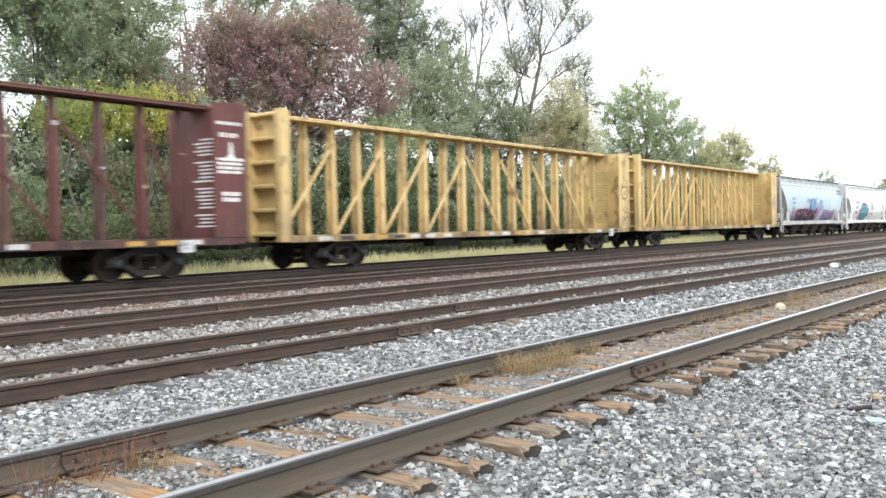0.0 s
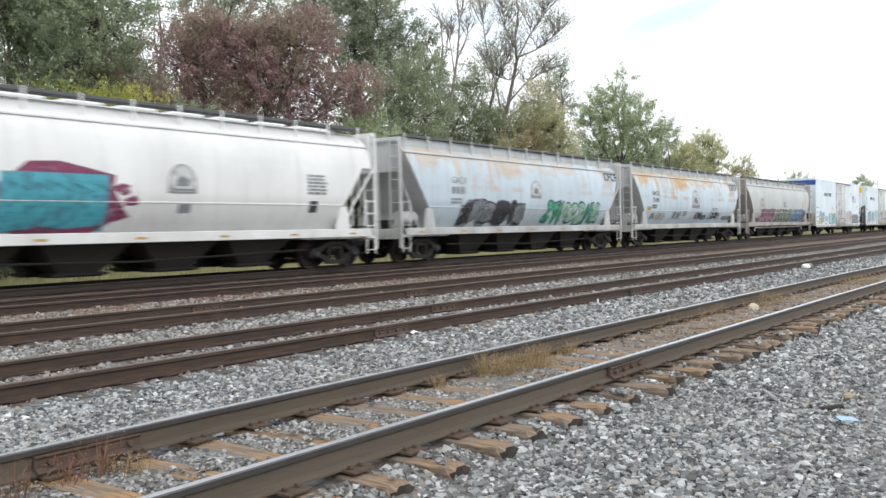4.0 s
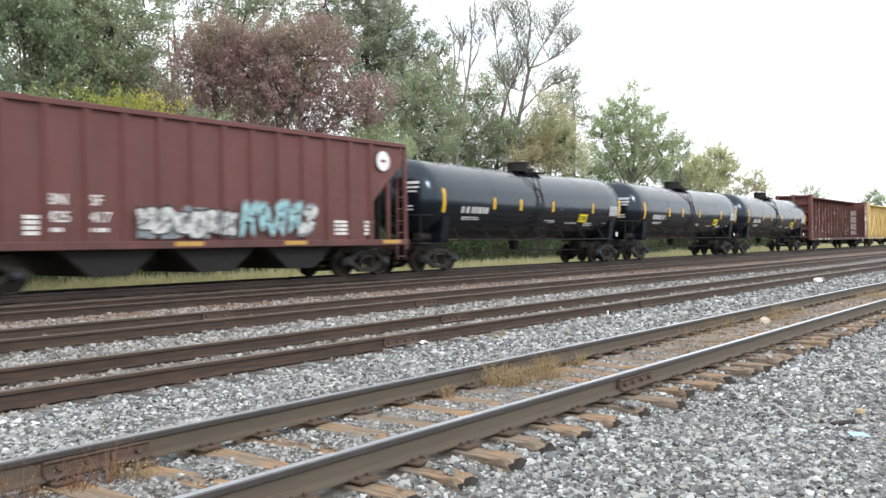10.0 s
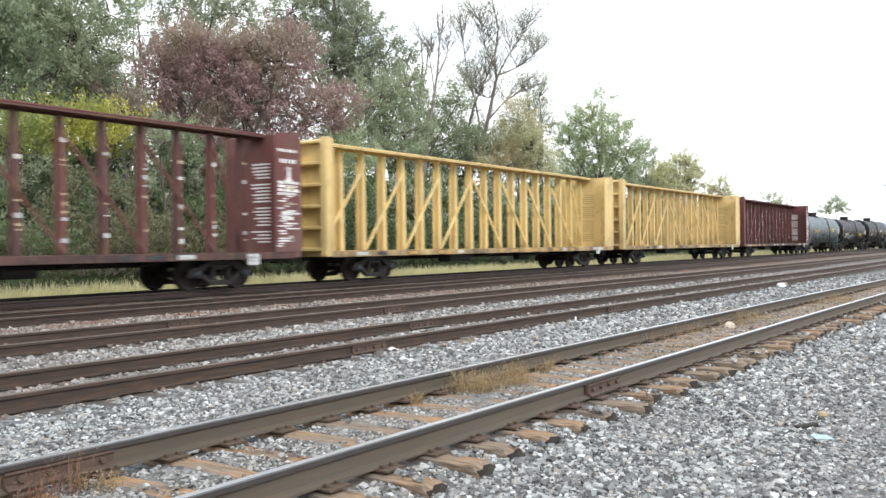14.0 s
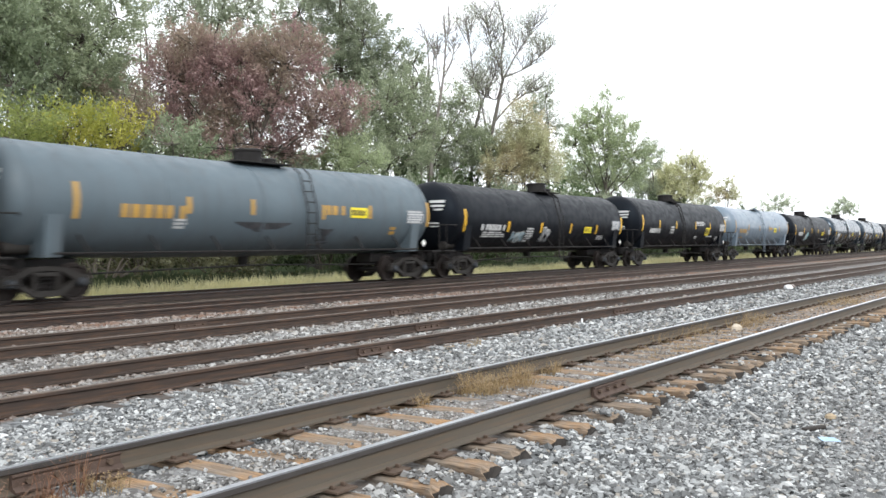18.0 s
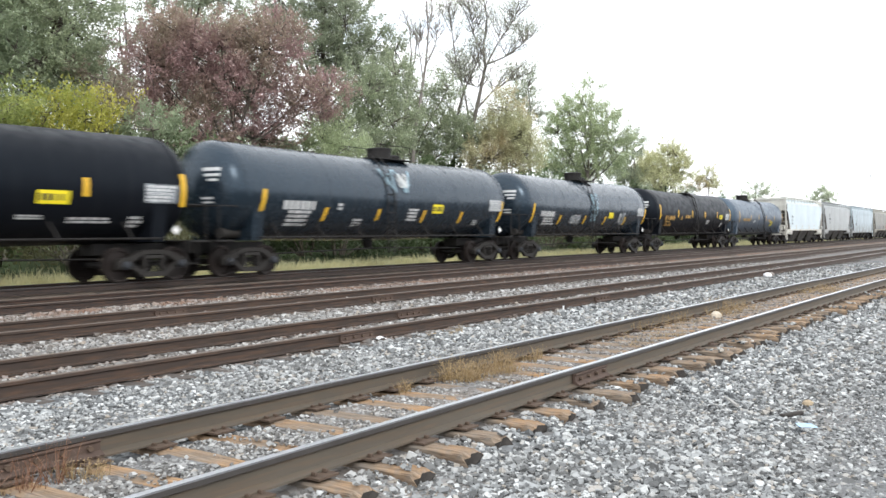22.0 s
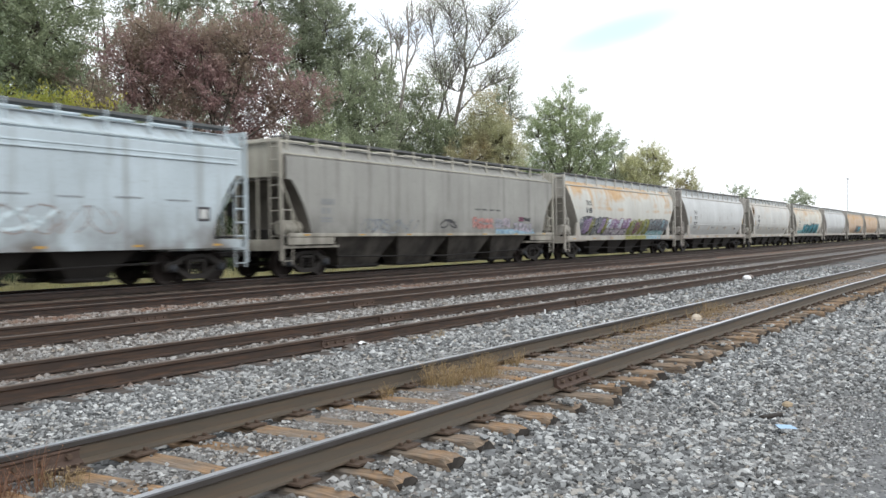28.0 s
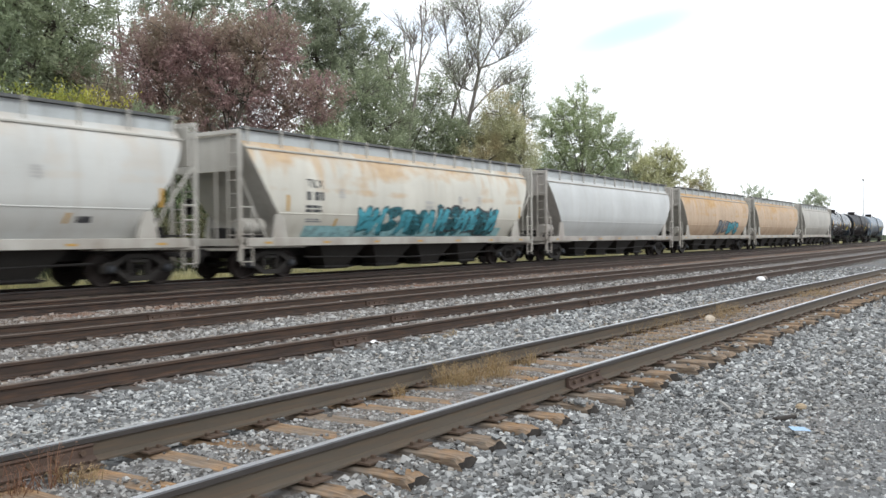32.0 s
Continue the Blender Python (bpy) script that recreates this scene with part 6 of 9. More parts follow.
def hopper(label, front, length, paint, trim, side, cut, bays=4, dark_under=None, hatch=10, boards=None, raised=False):
    """A covered hopper car with ladders, roof walkways, hatches and discharge gates."""
    c = car_base("covered_hopper_car", label, "hopper car", front)
    L = length
    floor_z = 1.30 if raised else 1.1
    part("body", hopper_body(L, side, cut, floor_z), [paint, SLOPE_SHADE if cut is GRAIN_CUT else trim], c, smooth=True)
    for sy in (-1, 1):
        if raised:
            part("side_sill", Shape().rbox(0.3, L - 0.3, sy * 1.48 - 0.05, sy * 1.48 + 0.05, 1.29, 1.41, 0.012), trim, c)
            for xa in (0.3, L - 2.6):
                part("sill_end_plate", Shape().rbox(xa, xa + 2.3, sy * 1.47 - 0.03, sy * 1.47 + 0.03, 1.04, 1.288, 0.012), trim, c)
        else:
            part("side_sill", Shape().rbox(0.3, L - 0.3, sy * 1.46 - 0.05, sy * 1.46 + 0.05, 0.98, 1.24, 0.012), trim, c)
        part("eave_rail", Shape().rbox(cut[1][-1], L - cut[1][-1], sy * side(3.84) - 0.02, sy * side(3.84) + 0.035, 3.88, 3.94, 0.01), trim, c)
        if side is curved_side:
            part("side_bead", Shape().tube([(cut_at(cut, 1.98) + 0.03, sy * 1.512, 1.985), (L - cut_at(cut, 1.98) - 0.03, sy * 1.512, 1.985)], 0.02, 6), paint, c)
        walk_board = part("roof_walkway", Shape().rbox(0.35, L - 0.35, sy * 0.95 - 0.26, sy * 0.95 + 0.26, 4.47, 4.51, 0.008).rbox(0.35, L - 0.35, sy * 1.21 - 0.015, sy * 1.21 + 0.015, 4.46, 4.54, 0.004), boards or MAT_GRATE, c)
        n = int((L - 1.2) / 1.35)
        for i in range(n + 1):
            x = 0.6 + (L - 1.2) * i / n
            part("walkway_bracket", lambda: Shape().rbox(-0.03, 0.03, -0.025, 0.025, 3.96, 4.56, 0.006), trim, walk_board, key=("bracket", trim.name), at=(x, sy * 1.23, 0))
    if cut is PELLET_CUT:
        for sy in (-1, 1):
            part("roof_side_plate", Shape().rbox(0.45, L - 0.45, sy * 1.09 - 0.02, sy * 1.09 + 0.02, 3.97, 4.45, 0.006), ROOFGREY, c, "dull grey roof side below the walkway")
    part("hatch_trough", Shape().rbox(0.9, L - 0.9, -0.34, 0.34, 4.38, 4.46, 0.02), trim, c)
    for i in range(hatch):
        x = 1.2 + (L - 2.4) * (i + 0.5) / hatch
        part("roof_hatch", lambda: Shape().rbox(-0.55, 0.55, -0.4, 0.4, 4.44, 4.53, 0.03), trim, c, key=("hatch", trim.name), at=(x, 0, 0))
    for e, sx in ((0.0, 1), (L, -1)):
        def X(v):
            return e + sx * v
        end = part("end_platform", Shape().rbox(min(X(0), X(2.9)), max(X(0), X(2.9)), -1.42, 1.42, 0.93, 1.02, 0.01).rbox(min(X(0.0), X(0.1)), max(X(0.0), X(0.1)), -1.47, 1.47, 0.86, 1.22, 0.012), trim, c)
        for sy in (-1, 1):
            part("corner_post", Shape().rbox(min(X(0.0), X(0.09)), max(X(0.0), X(0.09)), sy * 1.44 - 0.05, sy * 1.44 + 0.05, 0.55, 4.40, 0.01), trim, end)
            ladder(end, min(X(0.10), X(0.52)), sy * 1.47, 0.42, 2.2, 0.42, trim)
            part("gusset", Shape().prism([(X(1.35), 1.24), (X(2.0), 1.24), (X(2.0), 1.30), (X(1.8), 1.95), (X(1.5), 1.95)], sy * 1.42, sy * 1.50, 1), trim, end)
        ladder(end, X(0.04), -1.40, 1.2, 4.35, 0.42, trim, along="y")
        part("end_panel", Shape().rbox(min(X(0.16), X(0.22)), max(X(0.16), X(0.22)), -1.40, 1.40, 3.2, 4.28, 0.012), trim, end)
        part("end_cross_beam", Shape().rbox(min(X(0.02), X(0.12)), max(X(0.02), X(0.12)), -1.44, 1.44, 4.28, 4.40, 0.01), trim, end)
        gear = Shape().rbox(min(X(0.35), X(0.75)), max(X(0.35), X(0.75)), -0.55, 0.1, 1.02, 1.55, 0.03)
        gear.tube([(X(0.9), -0.9, 1.06), (X(0.9), -0.9, 1.75), (X(1.5), -0.7, 1.75)], 0.05, 6)
        gear.tube([(X(0.3), -1.3, 1.30), (X(1.2), -1.25, 1.30), (X(1.6), -0.9, 1.15)], 0.03, 5)
        gear.rbox(min(X(0.95), X(1.45)), max(X(0.95), X(1.45)), -1.15, -0.75, 1.02, 1.3, 0.04)
        part("brake_gear", gear, MAT_UNDER, end)
        part("end_brace", Shape().tube([(X(0.06), -1.38, 3.2), (X(0.9), -1.2, 2.0), (X(1.35), -1.2, 1.25)], 0.04, 5).tube([(X(0.06), -0.45, 1.02), (X(0.06), -0.45, 3.2)], 0.035, 5).tube([(X(0.06), 0.45, 1.02), (X(0.06), 0.45, 3.2)], 0.035, 5), trim, end)
        part("slope_rib", Shape().prism([(X(0.75), 4.05), (X(0.85), 4.05), (X(2.75), 1.2), (X(2.4), 1.2)], -0.06, 0.06, 1), trim, end)
    part("air_reservoir", Shape().tube([(0.5, -0.95, 1.6), (1.35, -0.95, 1.6)], [0.24, 0.24], 14), trim, c, smooth=True)
    part("brake_wheel", Shape().lathe([(-0.02, 0.26), (0.02, 0.26), (0.02, 0.20), (-0.02, 0.20)], (-0.04, 0.6, 2.2), 0, 16), MAT_UNDER, c)
    part("centre_sill", Shape().rbox(0.2, L - 0.2, -0.30, 0.30, 0.66, 0.98, 0.02), MAT_UNDER, c)
    b0, b1 = (2.75, L - 2.75) if raised else (3.6, L - 3.6)
    mouth, out, foot = (1.29, 1.40, 0.30 * (b1 - b0) / bays) if raised else (1.1, 1.30, 0.55)
    w = (b1 - b0) / bays
    for i in range(bays):
        x0, x1 = b0 + w * i + 0.06, b0 + w * (i + 1) - 0.06
        xm = (x0 + x1) / 2
        for sy in (-1, 1):
            s = Shape()
            a, b = sy * 0.30, sy * out
            vs = [(x0, a, mouth), (x1, a, mouth), (x1, b, mouth), (x0, b, mouth), (xm - foot, sy * 0.30, 0.30), (xm + foot, sy * 0.30, 0.30), (xm + foot, sy * 0.9, 0.30), (xm - foot, sy * 0.9, 0.30)]
            s.add(vs, [(0, 1, 2, 3), (4, 7, 6, 5), (0, 4, 5, 1), (1, 5, 6, 2), (2, 6, 7, 3), (3, 7, 4, 0)])
            chute = part("discharge_chute", s, dark_under or MAT_CHUTE, c)
            part("outlet_gate", Shape().rbox(xm - foot - 0.1, xm + foot + 0.1, sy * 0.6 - 0.36, sy * 0.6 + 0.36, 0.19, 0.30, 0.015).tube([(xm - foot - 0.2, sy * 1.0, 0.25), (xm + foot + 0.2, sy * 1.0, 0.25)], 0.025, 6), MAT_UNDER, chute)
    part("train_line_pipe", Shape().tube([(3.1, -1.2, 0.62), (L * 0.5, -1.2, 0.5), (L - 3.1, -1.2, 0.62)], 0.03, 6), MAT_UNDER, c)
    for i in range(7):
        x = 1.0 + (L - 2.4) * i / 6
        Paint(lambda z: 1.53 if raised else 1.51, 0.006).rect(x, x + 0.30, *((1.33, 1.38) if raised else (1.06, 1.12)), AMBER).put("reflector", c, "amber reflector strip")
    truck(c, 1.65)
    truck(c, L - 1.65)
    ends(c, 0.0, L)
    return c


def marks(car, side, x, z, m, word=None, number=None, h=0.30, seed=0):
    """The owner's initials and number with small print under them."""
    p = Paint(side)
    if word:
        p.word(word, x, z, h, m)
    else:
        p.bars(x, z, h * 3.4, h, 1, m, seed)
    if number:
        p.word(number, x, z - h * 1.5, h, m)
    else:
        p.bars(x, z - h * 1.5, h * 3.6, h, 1, m, seed + 3)
    p.bars(x - 0.05, z - h * 2.9, h * 3.2, h * 0.8, 2, m, seed)
    p.put("lettering", car, "stencilled marks and small print")


def arch_logo(car, side, x, z, k=0.74):
    p = Paint(side)
    o = [(x + 0.55 * k * math.cos(a), z + 0.05 + 0.62 * k * math.sin(a)) for a in [math.pi * i / 10 for i in range(11)]]
    p.blob([(x + 0.62 * k, z - 0.3 * k)] + [(x + (a - x) * 1.1, z + (b - z) * 1.06) for a, b in o] + [(x - 0.62 * k, z - 0.3 * k)], SOFTDARK)
    p.blob([(x + 0.54 * k, z - 0.24 * k)] + o + [(x - 0.54 * k, z - 0.24 * k)], PALE, 0.005)
    p.blob([(x + 0.3 * k, z - 0.05 * k), (x + 0.24 * k, z + 0.2 * k), (x, z + 0.32 * k), (x - 0.24 * k, z + 0.2 * k), (x - 0.3 * k, z - 0.05 * k)], SMOKE, 0.009)
    p.rect(x - 0.5 * k, x + 0.5 * k, z - 0.223 * k, z - 0.135 * k, SOFTDARK, 0.009)
    p.put("logo", car, "arch-shaped emblem")


def block_logo(car, side, x, z, h=0.42):
    p = Paint(side)
    for i in range(4):
        a = x + i * h * 0.95
        p.rect(a, a + h * 0.28, z, z + h, DARK)
        p.rect(a, a + h * 0.75, z + h * 0.78, z + h, DARK, 0.002)
        p.rect(a + h * 0.2, a + h * 0.75, z + h * (0.0 if i % 2 == 0 else 0.4), z + h * (0.2 if i % 2 == 0 else 0.6), DARK, 0.004)
    p.put("logo", car, "dark block emblem")


def stripes(car, side, xs, z0, z1, m, w=0.12):
    for x in xs:
        Paint(side).rect(x, x + w, z0, z1, m).put("stripe", car)


# ---------------------------------------------------------------- refrigerated box cars
def shield_logo(car, x, z):
    p = Paint(flat_side)
    p.blob([(x - 0.36, z + 0.42), (x - 0.2, z + 0.38), (x, z + 0.44), (x + 0.2, z + 0.38), (x + 0.36, z + 0.42), (x + 0.38, z), (x + 0.24, z - 0.30), (x, z - 0.42), (x - 0.24, z - 0.30), (x - 0.38, z)], WHITE)
    p.blob([(x - 0.33, z + 0.36), (x, z + 0.38), (x + 0.33, z + 0.36), (x + 0.34, z + 0.10), (x - 0.34, z + 0.10)], BLUE, 0.004)
    for i in range(5):
        a = x - 0.30 + i * 0.135
        p.rect(a, a + 0.06, z - 0.36 + abs(i - 2) * 0.06, z + 0.06, RED, 0.004)
    p.put("logo", car, "red, white and blue shield emblem")


def reefer(label, front, length, mark, paint, trim, seed, unit):
    c = car_base("refrigerated_box_car", label, "box car", front)
    L = length
    part("body", Shape().rbox(0, L, -1.50, 1.50, 0.86, 5.02, 0.03), paint, c)
    roof = part("roof", Shape().prism([(-1.53, 5.0), (-1.5, 5.08), (0, 5.2), (1.5, 5.08), (1.53, 5.0)], -0.04, L + 0.04, 0), paint, c)
    for i in range(15):
        x = 0.4 + (L - 0.8) * i / 14
        part("roof_rib", lambda: Shape().prism([(-1.51, 5.085), (0, 5.205), (1.51, 5.085), (1.51, 5.12), (0, 5.24), (-1.51, 5.12)], -0.06, 0.06, 0), paint, roof, key=("roof_rib", paint.name), at=(x, 0, 0))
    part("side_sill", Shape().rbox(0.05, L - 0.05, -1.54, -1.44, 0.72, 0.90, 0.015), trim, c)
    part("side_sill", Shape().rbox(0.05, L - 0.05, 1.44, 1.54, 0.72, 0.90, 0.015), trim, c)
    d0, d1 = (7.55, 11.35) if unit else (8.25, 12.05)
    door = part("door", Shape().rbox(d0, d1, -1.56, -1.49, 0.98, 4.90, 0.015), trim, c, "stained white plug door")
    for z in (1.12, 1.75, 2.55, 3.3, 3.95, 4.75):
        part("door_rib", Shape().rbox(d0 + 0.05, d1 - 0.05, -1.65, -1.55, z, z + 0.09, 0.012), trim, door)
    for x in (d0 + 0.06, (d0 + d1) / 2 + 0.1, d1 - 0.16):
        part("door_stile", Shape().rbox(x, x + 0.1, -1.60, -1.55, 1.02, 4.86, 0.012), trim, door)
    for x in (d0 + 0.75, d1 - 0.8):
        part("lock_rod", Shape().tube([(x, -1.63, 0.95), (x, -1.63, 4.85)], 0.028, 6), trim, door)
    part("door_handle", Shape().rbox((d0 + d1) / 2 - 0.28, (d0 + d1) / 2 + 0.08, -1.66, -1.6, 1.85, 2.35, 0.02), GREYBOX, door)
    part("door_track", Shape().rbox(d0 - 0.15, L - 4.9, -1.62, -1.5, 4.90, 4.99, 0.012), SMOKE, c, "dark upper door track")
    part("door_track", Shape().rbox(d0 - 0.15, L - 4.9, -1.64, -1.5, 0.90, 0.99, 0.012), trim, c)
    for x in (d0 - 0.05, d1 + 0.012):
        part("door_gap", Shape().box(x, x + 0.035, -1.515, -1.498, 0.98, 4.90), SMOKE, c, "dark gap beside the door")
    for x, z in ((d0 + 0.25, 1.35), (d0 + 0.25, 2.0), (d1 - 1.5, 1.45), (d1 - 1.3, 2.15), (d1 - 0.7, 1.3), (d0 + 1.3, 1.5)):
        part("latch_bar", lambda: Shape().tube([(0, 0, 0), (0.16, -0.03, 0.02), (0.52, -0.03, 0.02), (0.6, 0, 0)], 0.022, 5), MAT_GEAR, door, key="latch_bar", at=(x, -1.66, z))
    for z in (1.3, 2.6, 3.9):
        part("hinge", lambda: Shape().rbox(-0.09, 0.06, -0.05, 0.0, -0.07, 0.07, 0.012), SMOKE, c, key="hinge", at=(d0 - 0.1, -1.5, z))
    q = Paint(lambda z: 1.565, 0.004)
    q.bars(d0 + 0.95, 4.08, 1.0, 0.5, 5, FAINT, seed + 31)
    q.bars(d0 + 0.45, 2.72, 1.3, 0.4, 4, FAINT, seed + 32)
    q.bars(d0 + 0.6, 1.85, 0.9, 0.5, 5, FAINT, seed + 33)
    q.rect(d0 + 2.0, d0 + 2.55, 1.9, 2.45, WASH)
    q.rect(d1 - 1.3, d1 - 0.85, 1.42, 1.52, AMBER)
    q.put("stencil", door, "faded stencils and labels on the door")
    p = Paint(flat_side)
    p.word(mark, 2.4 if unit else 3.15, 3.58, 0.35, DARK, 2.75)
    p.put("lettering", c, "black stencilled car number")
    shield_logo(c, L - 3.45, 3.45)
    p = Paint(flat_side)
    p.word("BUILDING", L - 2.75, 3.46, 0.15, SOFTDARK)
    p.word("AMERICA", L - 2.75, 3.20, 0.15, SOFTDARK)
    p.put("lettering", c, "small dark slogan")
    q = Paint(flat_side)
    q.rect(3.55, 4.65, 1.2, 1.75, WASH)
    q.bars(3.62, 1.28, 0.9, 0.4, 3, SOFTDARK, seed + 1)
    q.bars(L - 1.9, 2.45, 0.6, 0.4, 5, WASH, seed + 4)
    q.rect(L - 4.4, L - 4.25, 3.75, 4.15, SMOKE)
    q.rect(6.3, 6.5, 2.3, 2.6, STRIPE)
    for x in (0.5, 3.4, 5.8, 9.4, 12.5, 15.0, L - 1.4):
        q.rect(x, x + 0.75, 0.98, 1.1, AMBER)
    q.put("stencil", c, "small stencils, labels and amber reflectors")
    # Grab irons in near-black: the shadow lines below them are put into their colour.
    for xb in (0.18, L - 0.66):
        for k in range(7):
            z = 1.25 + k * 0.42
            part("grab_iron", lambda: Shape().tube([(0, 0, 0), (0, -0.07, 0), (0.48, -0.07, 0), (0.48, 0, 0)], 0.02, 6), MAT_UNDER, c, key="grab_shadow_dark", at=(xb, -1.5, z)) if k < 4 else None
    if unit:
        u = part("cooling_unit", Shape().rbox(-0.55, 0.01, -1.05, 1.1, 2.1, 4.95, 0.08), trim, c, "white refrigeration unit with yellow top")
        part("yellow_hood", Shape().rbox(-0.60, 0.0, -1.1, 1.15, 4.35, 5.0, 0.06), STRIPE, u)
        for k in range(5):
            part("louvre", Shape().prism([(-0.63, 4.52 + k * 0.09), (-0.60, 4.52 + k * 0.09), (-0.60, 4.57 + k * 0.09), (-0.63, 4.55 + k * 0.09)], -0.7, 0.5, 1), CHARCOAL, u)
        part("grille", Shape().prism([(-0.85, 4.28), (0.4, 4.28), (0.2, 3.65), (-0.6, 3.65)], -0.59, -0.54, 0), CHARCOAL, u)
        part("fuel_tank", Shape().rbox(-1.15, -0.1, -1.0, 1.0, 1.05, 1.75, 0.08), MAT_UNDER, c)
        plat = part("end_platform", Shape().rbox(-2.15, 0.0, -1.4, 1.4, 0.78, 0.92, 0.015), MAT_LADDER_BLACK, c, "black end platform with railings")
        for x in (-2.1, -1.15, -0.15):
            for sy in (-1, 1):
                part("rail_post", Shape().rbox(x - 0.06, x + 0.06, sy * 1.38 - 0.05, sy * 1.38 + 0.05, 0.92, 2.75 if x < -2 else 2.95, 0.01), MAT_LADDER_BLACK, plat)
        for z, r0 in ((1.9, 0.10), (2.62, 0.03)):
            for sy in (-1, 1):
                part("railing", Shape().rbox(-2.15, 0.3 if z < 2 else -0.1, sy * 1.4 - 0.03, sy * 1.4 + 0.03, z - r0, z + r0, 0.008), MAT_LADDER_BLACK, plat)
        part("railing", Shape().tube([(-2.1, -1.38, 2.3), (-2.1, 1.38, 2.3)], 0.03, 6).tube([(-2.1, -1.38, 1.6), (-2.1, 1.38, 1.6)], 0.03, 6), MAT_LADDER_BLACK, plat)
        part("blue_panel", Paint(flat_side).rect(0.05, 0.42, 4.6, 4.92, BLUE).s, [BLUE], c)
        q = Paint(flat_side)
        for k in range(9):
            q.rect(0.12, 0.5 - 0.03 * (k % 3), 3.9 - k * 0.2, 3.98 - k * 0.2, SOFTDARK)
        q.put("stencil", c, "faded small print")
    else:
        part("blue_band", Shape().box(-0.012, 0.0, -1.48, 1.48, 4.55, 4.98), BLUE, c, "blue band across the end")
        f = Shape()
        for k in range(7):
            z = (3.95, 3.55, 3.48, 3.41, 3.34, 2.35, 2.28)[k]
            f.box(-0.016, -0.004, -1.2 + 0.1 * (k % 3), -0.2 - 0.2 * (k % 2), z, z + 0.04)
        tagged(part("stencil", f, SOFTDARK, c, "rows of small dark print on the end"), kind="stuff")
        part("brake_wheel", Shape().lathe([(-0.02, 0.26), (0.02, 0.26), (0.02, 0.20), (-0.02, 0.20)], (-0.26, -0.35, 2.0), 0, 16), MAT_UNDER, c)
        part("brake_rigging", Shape().rbox(-0.34, -0.02, -0.2, 0.5, 1.35, 1.7, 0.03).tube([(-0.2, -1.2, 1.35), (-0.2, 1.2, 1.35)], 0.03, 6).tube([(-0.2, -0.35, 1.0), (-0.2, -0.35, 2.0)], 0.04, 6), MAT_UNDER, c)
        part("end_step", Shape().rbox(-0.5, 0.0, -1.2, 1.2, 0.95, 1.05, 0.015), MAT_UNDER, c)
        part("end_lower_plate", Shape().rbox(-0.02, 0.0, -1.45, 1.45, 0.95, 2.05, 0.005), trim, c)
        ladder(c, -0.06, -1.42, 1.0, 4.3, 0.42, trim, along="y")
        part("brake_box", Shape().rbox(-0.30, 0.0, -1.1, -0.6, 1.5, 2.0, 0.03), MAT_UNDER, c)
    part("centre_sill", Shape().rbox(-0.3, L + 0.3, -0.30, 0.30, 0.62, 0.88, 0.02), MAT_UNDER, c)
    part("underfloor_tank", Shape().rbox(7.9, 9.3, -1.2, -0.4, 0.45, 0.74, 0.05), MAT_UNDER, c)
    part("brake_rod", Shape().tube([(4.5, -0.6, 0.5), (L - 4.5, -0.6, 0.5)], 0.03, 6), MAT_UNDER, c)
    truck(c, 2.3 if unit else 3.0)
    truck(c, L - 3.3)
    ends(c, -2.15 if unit else -0.3, L + 0.3)
    return c


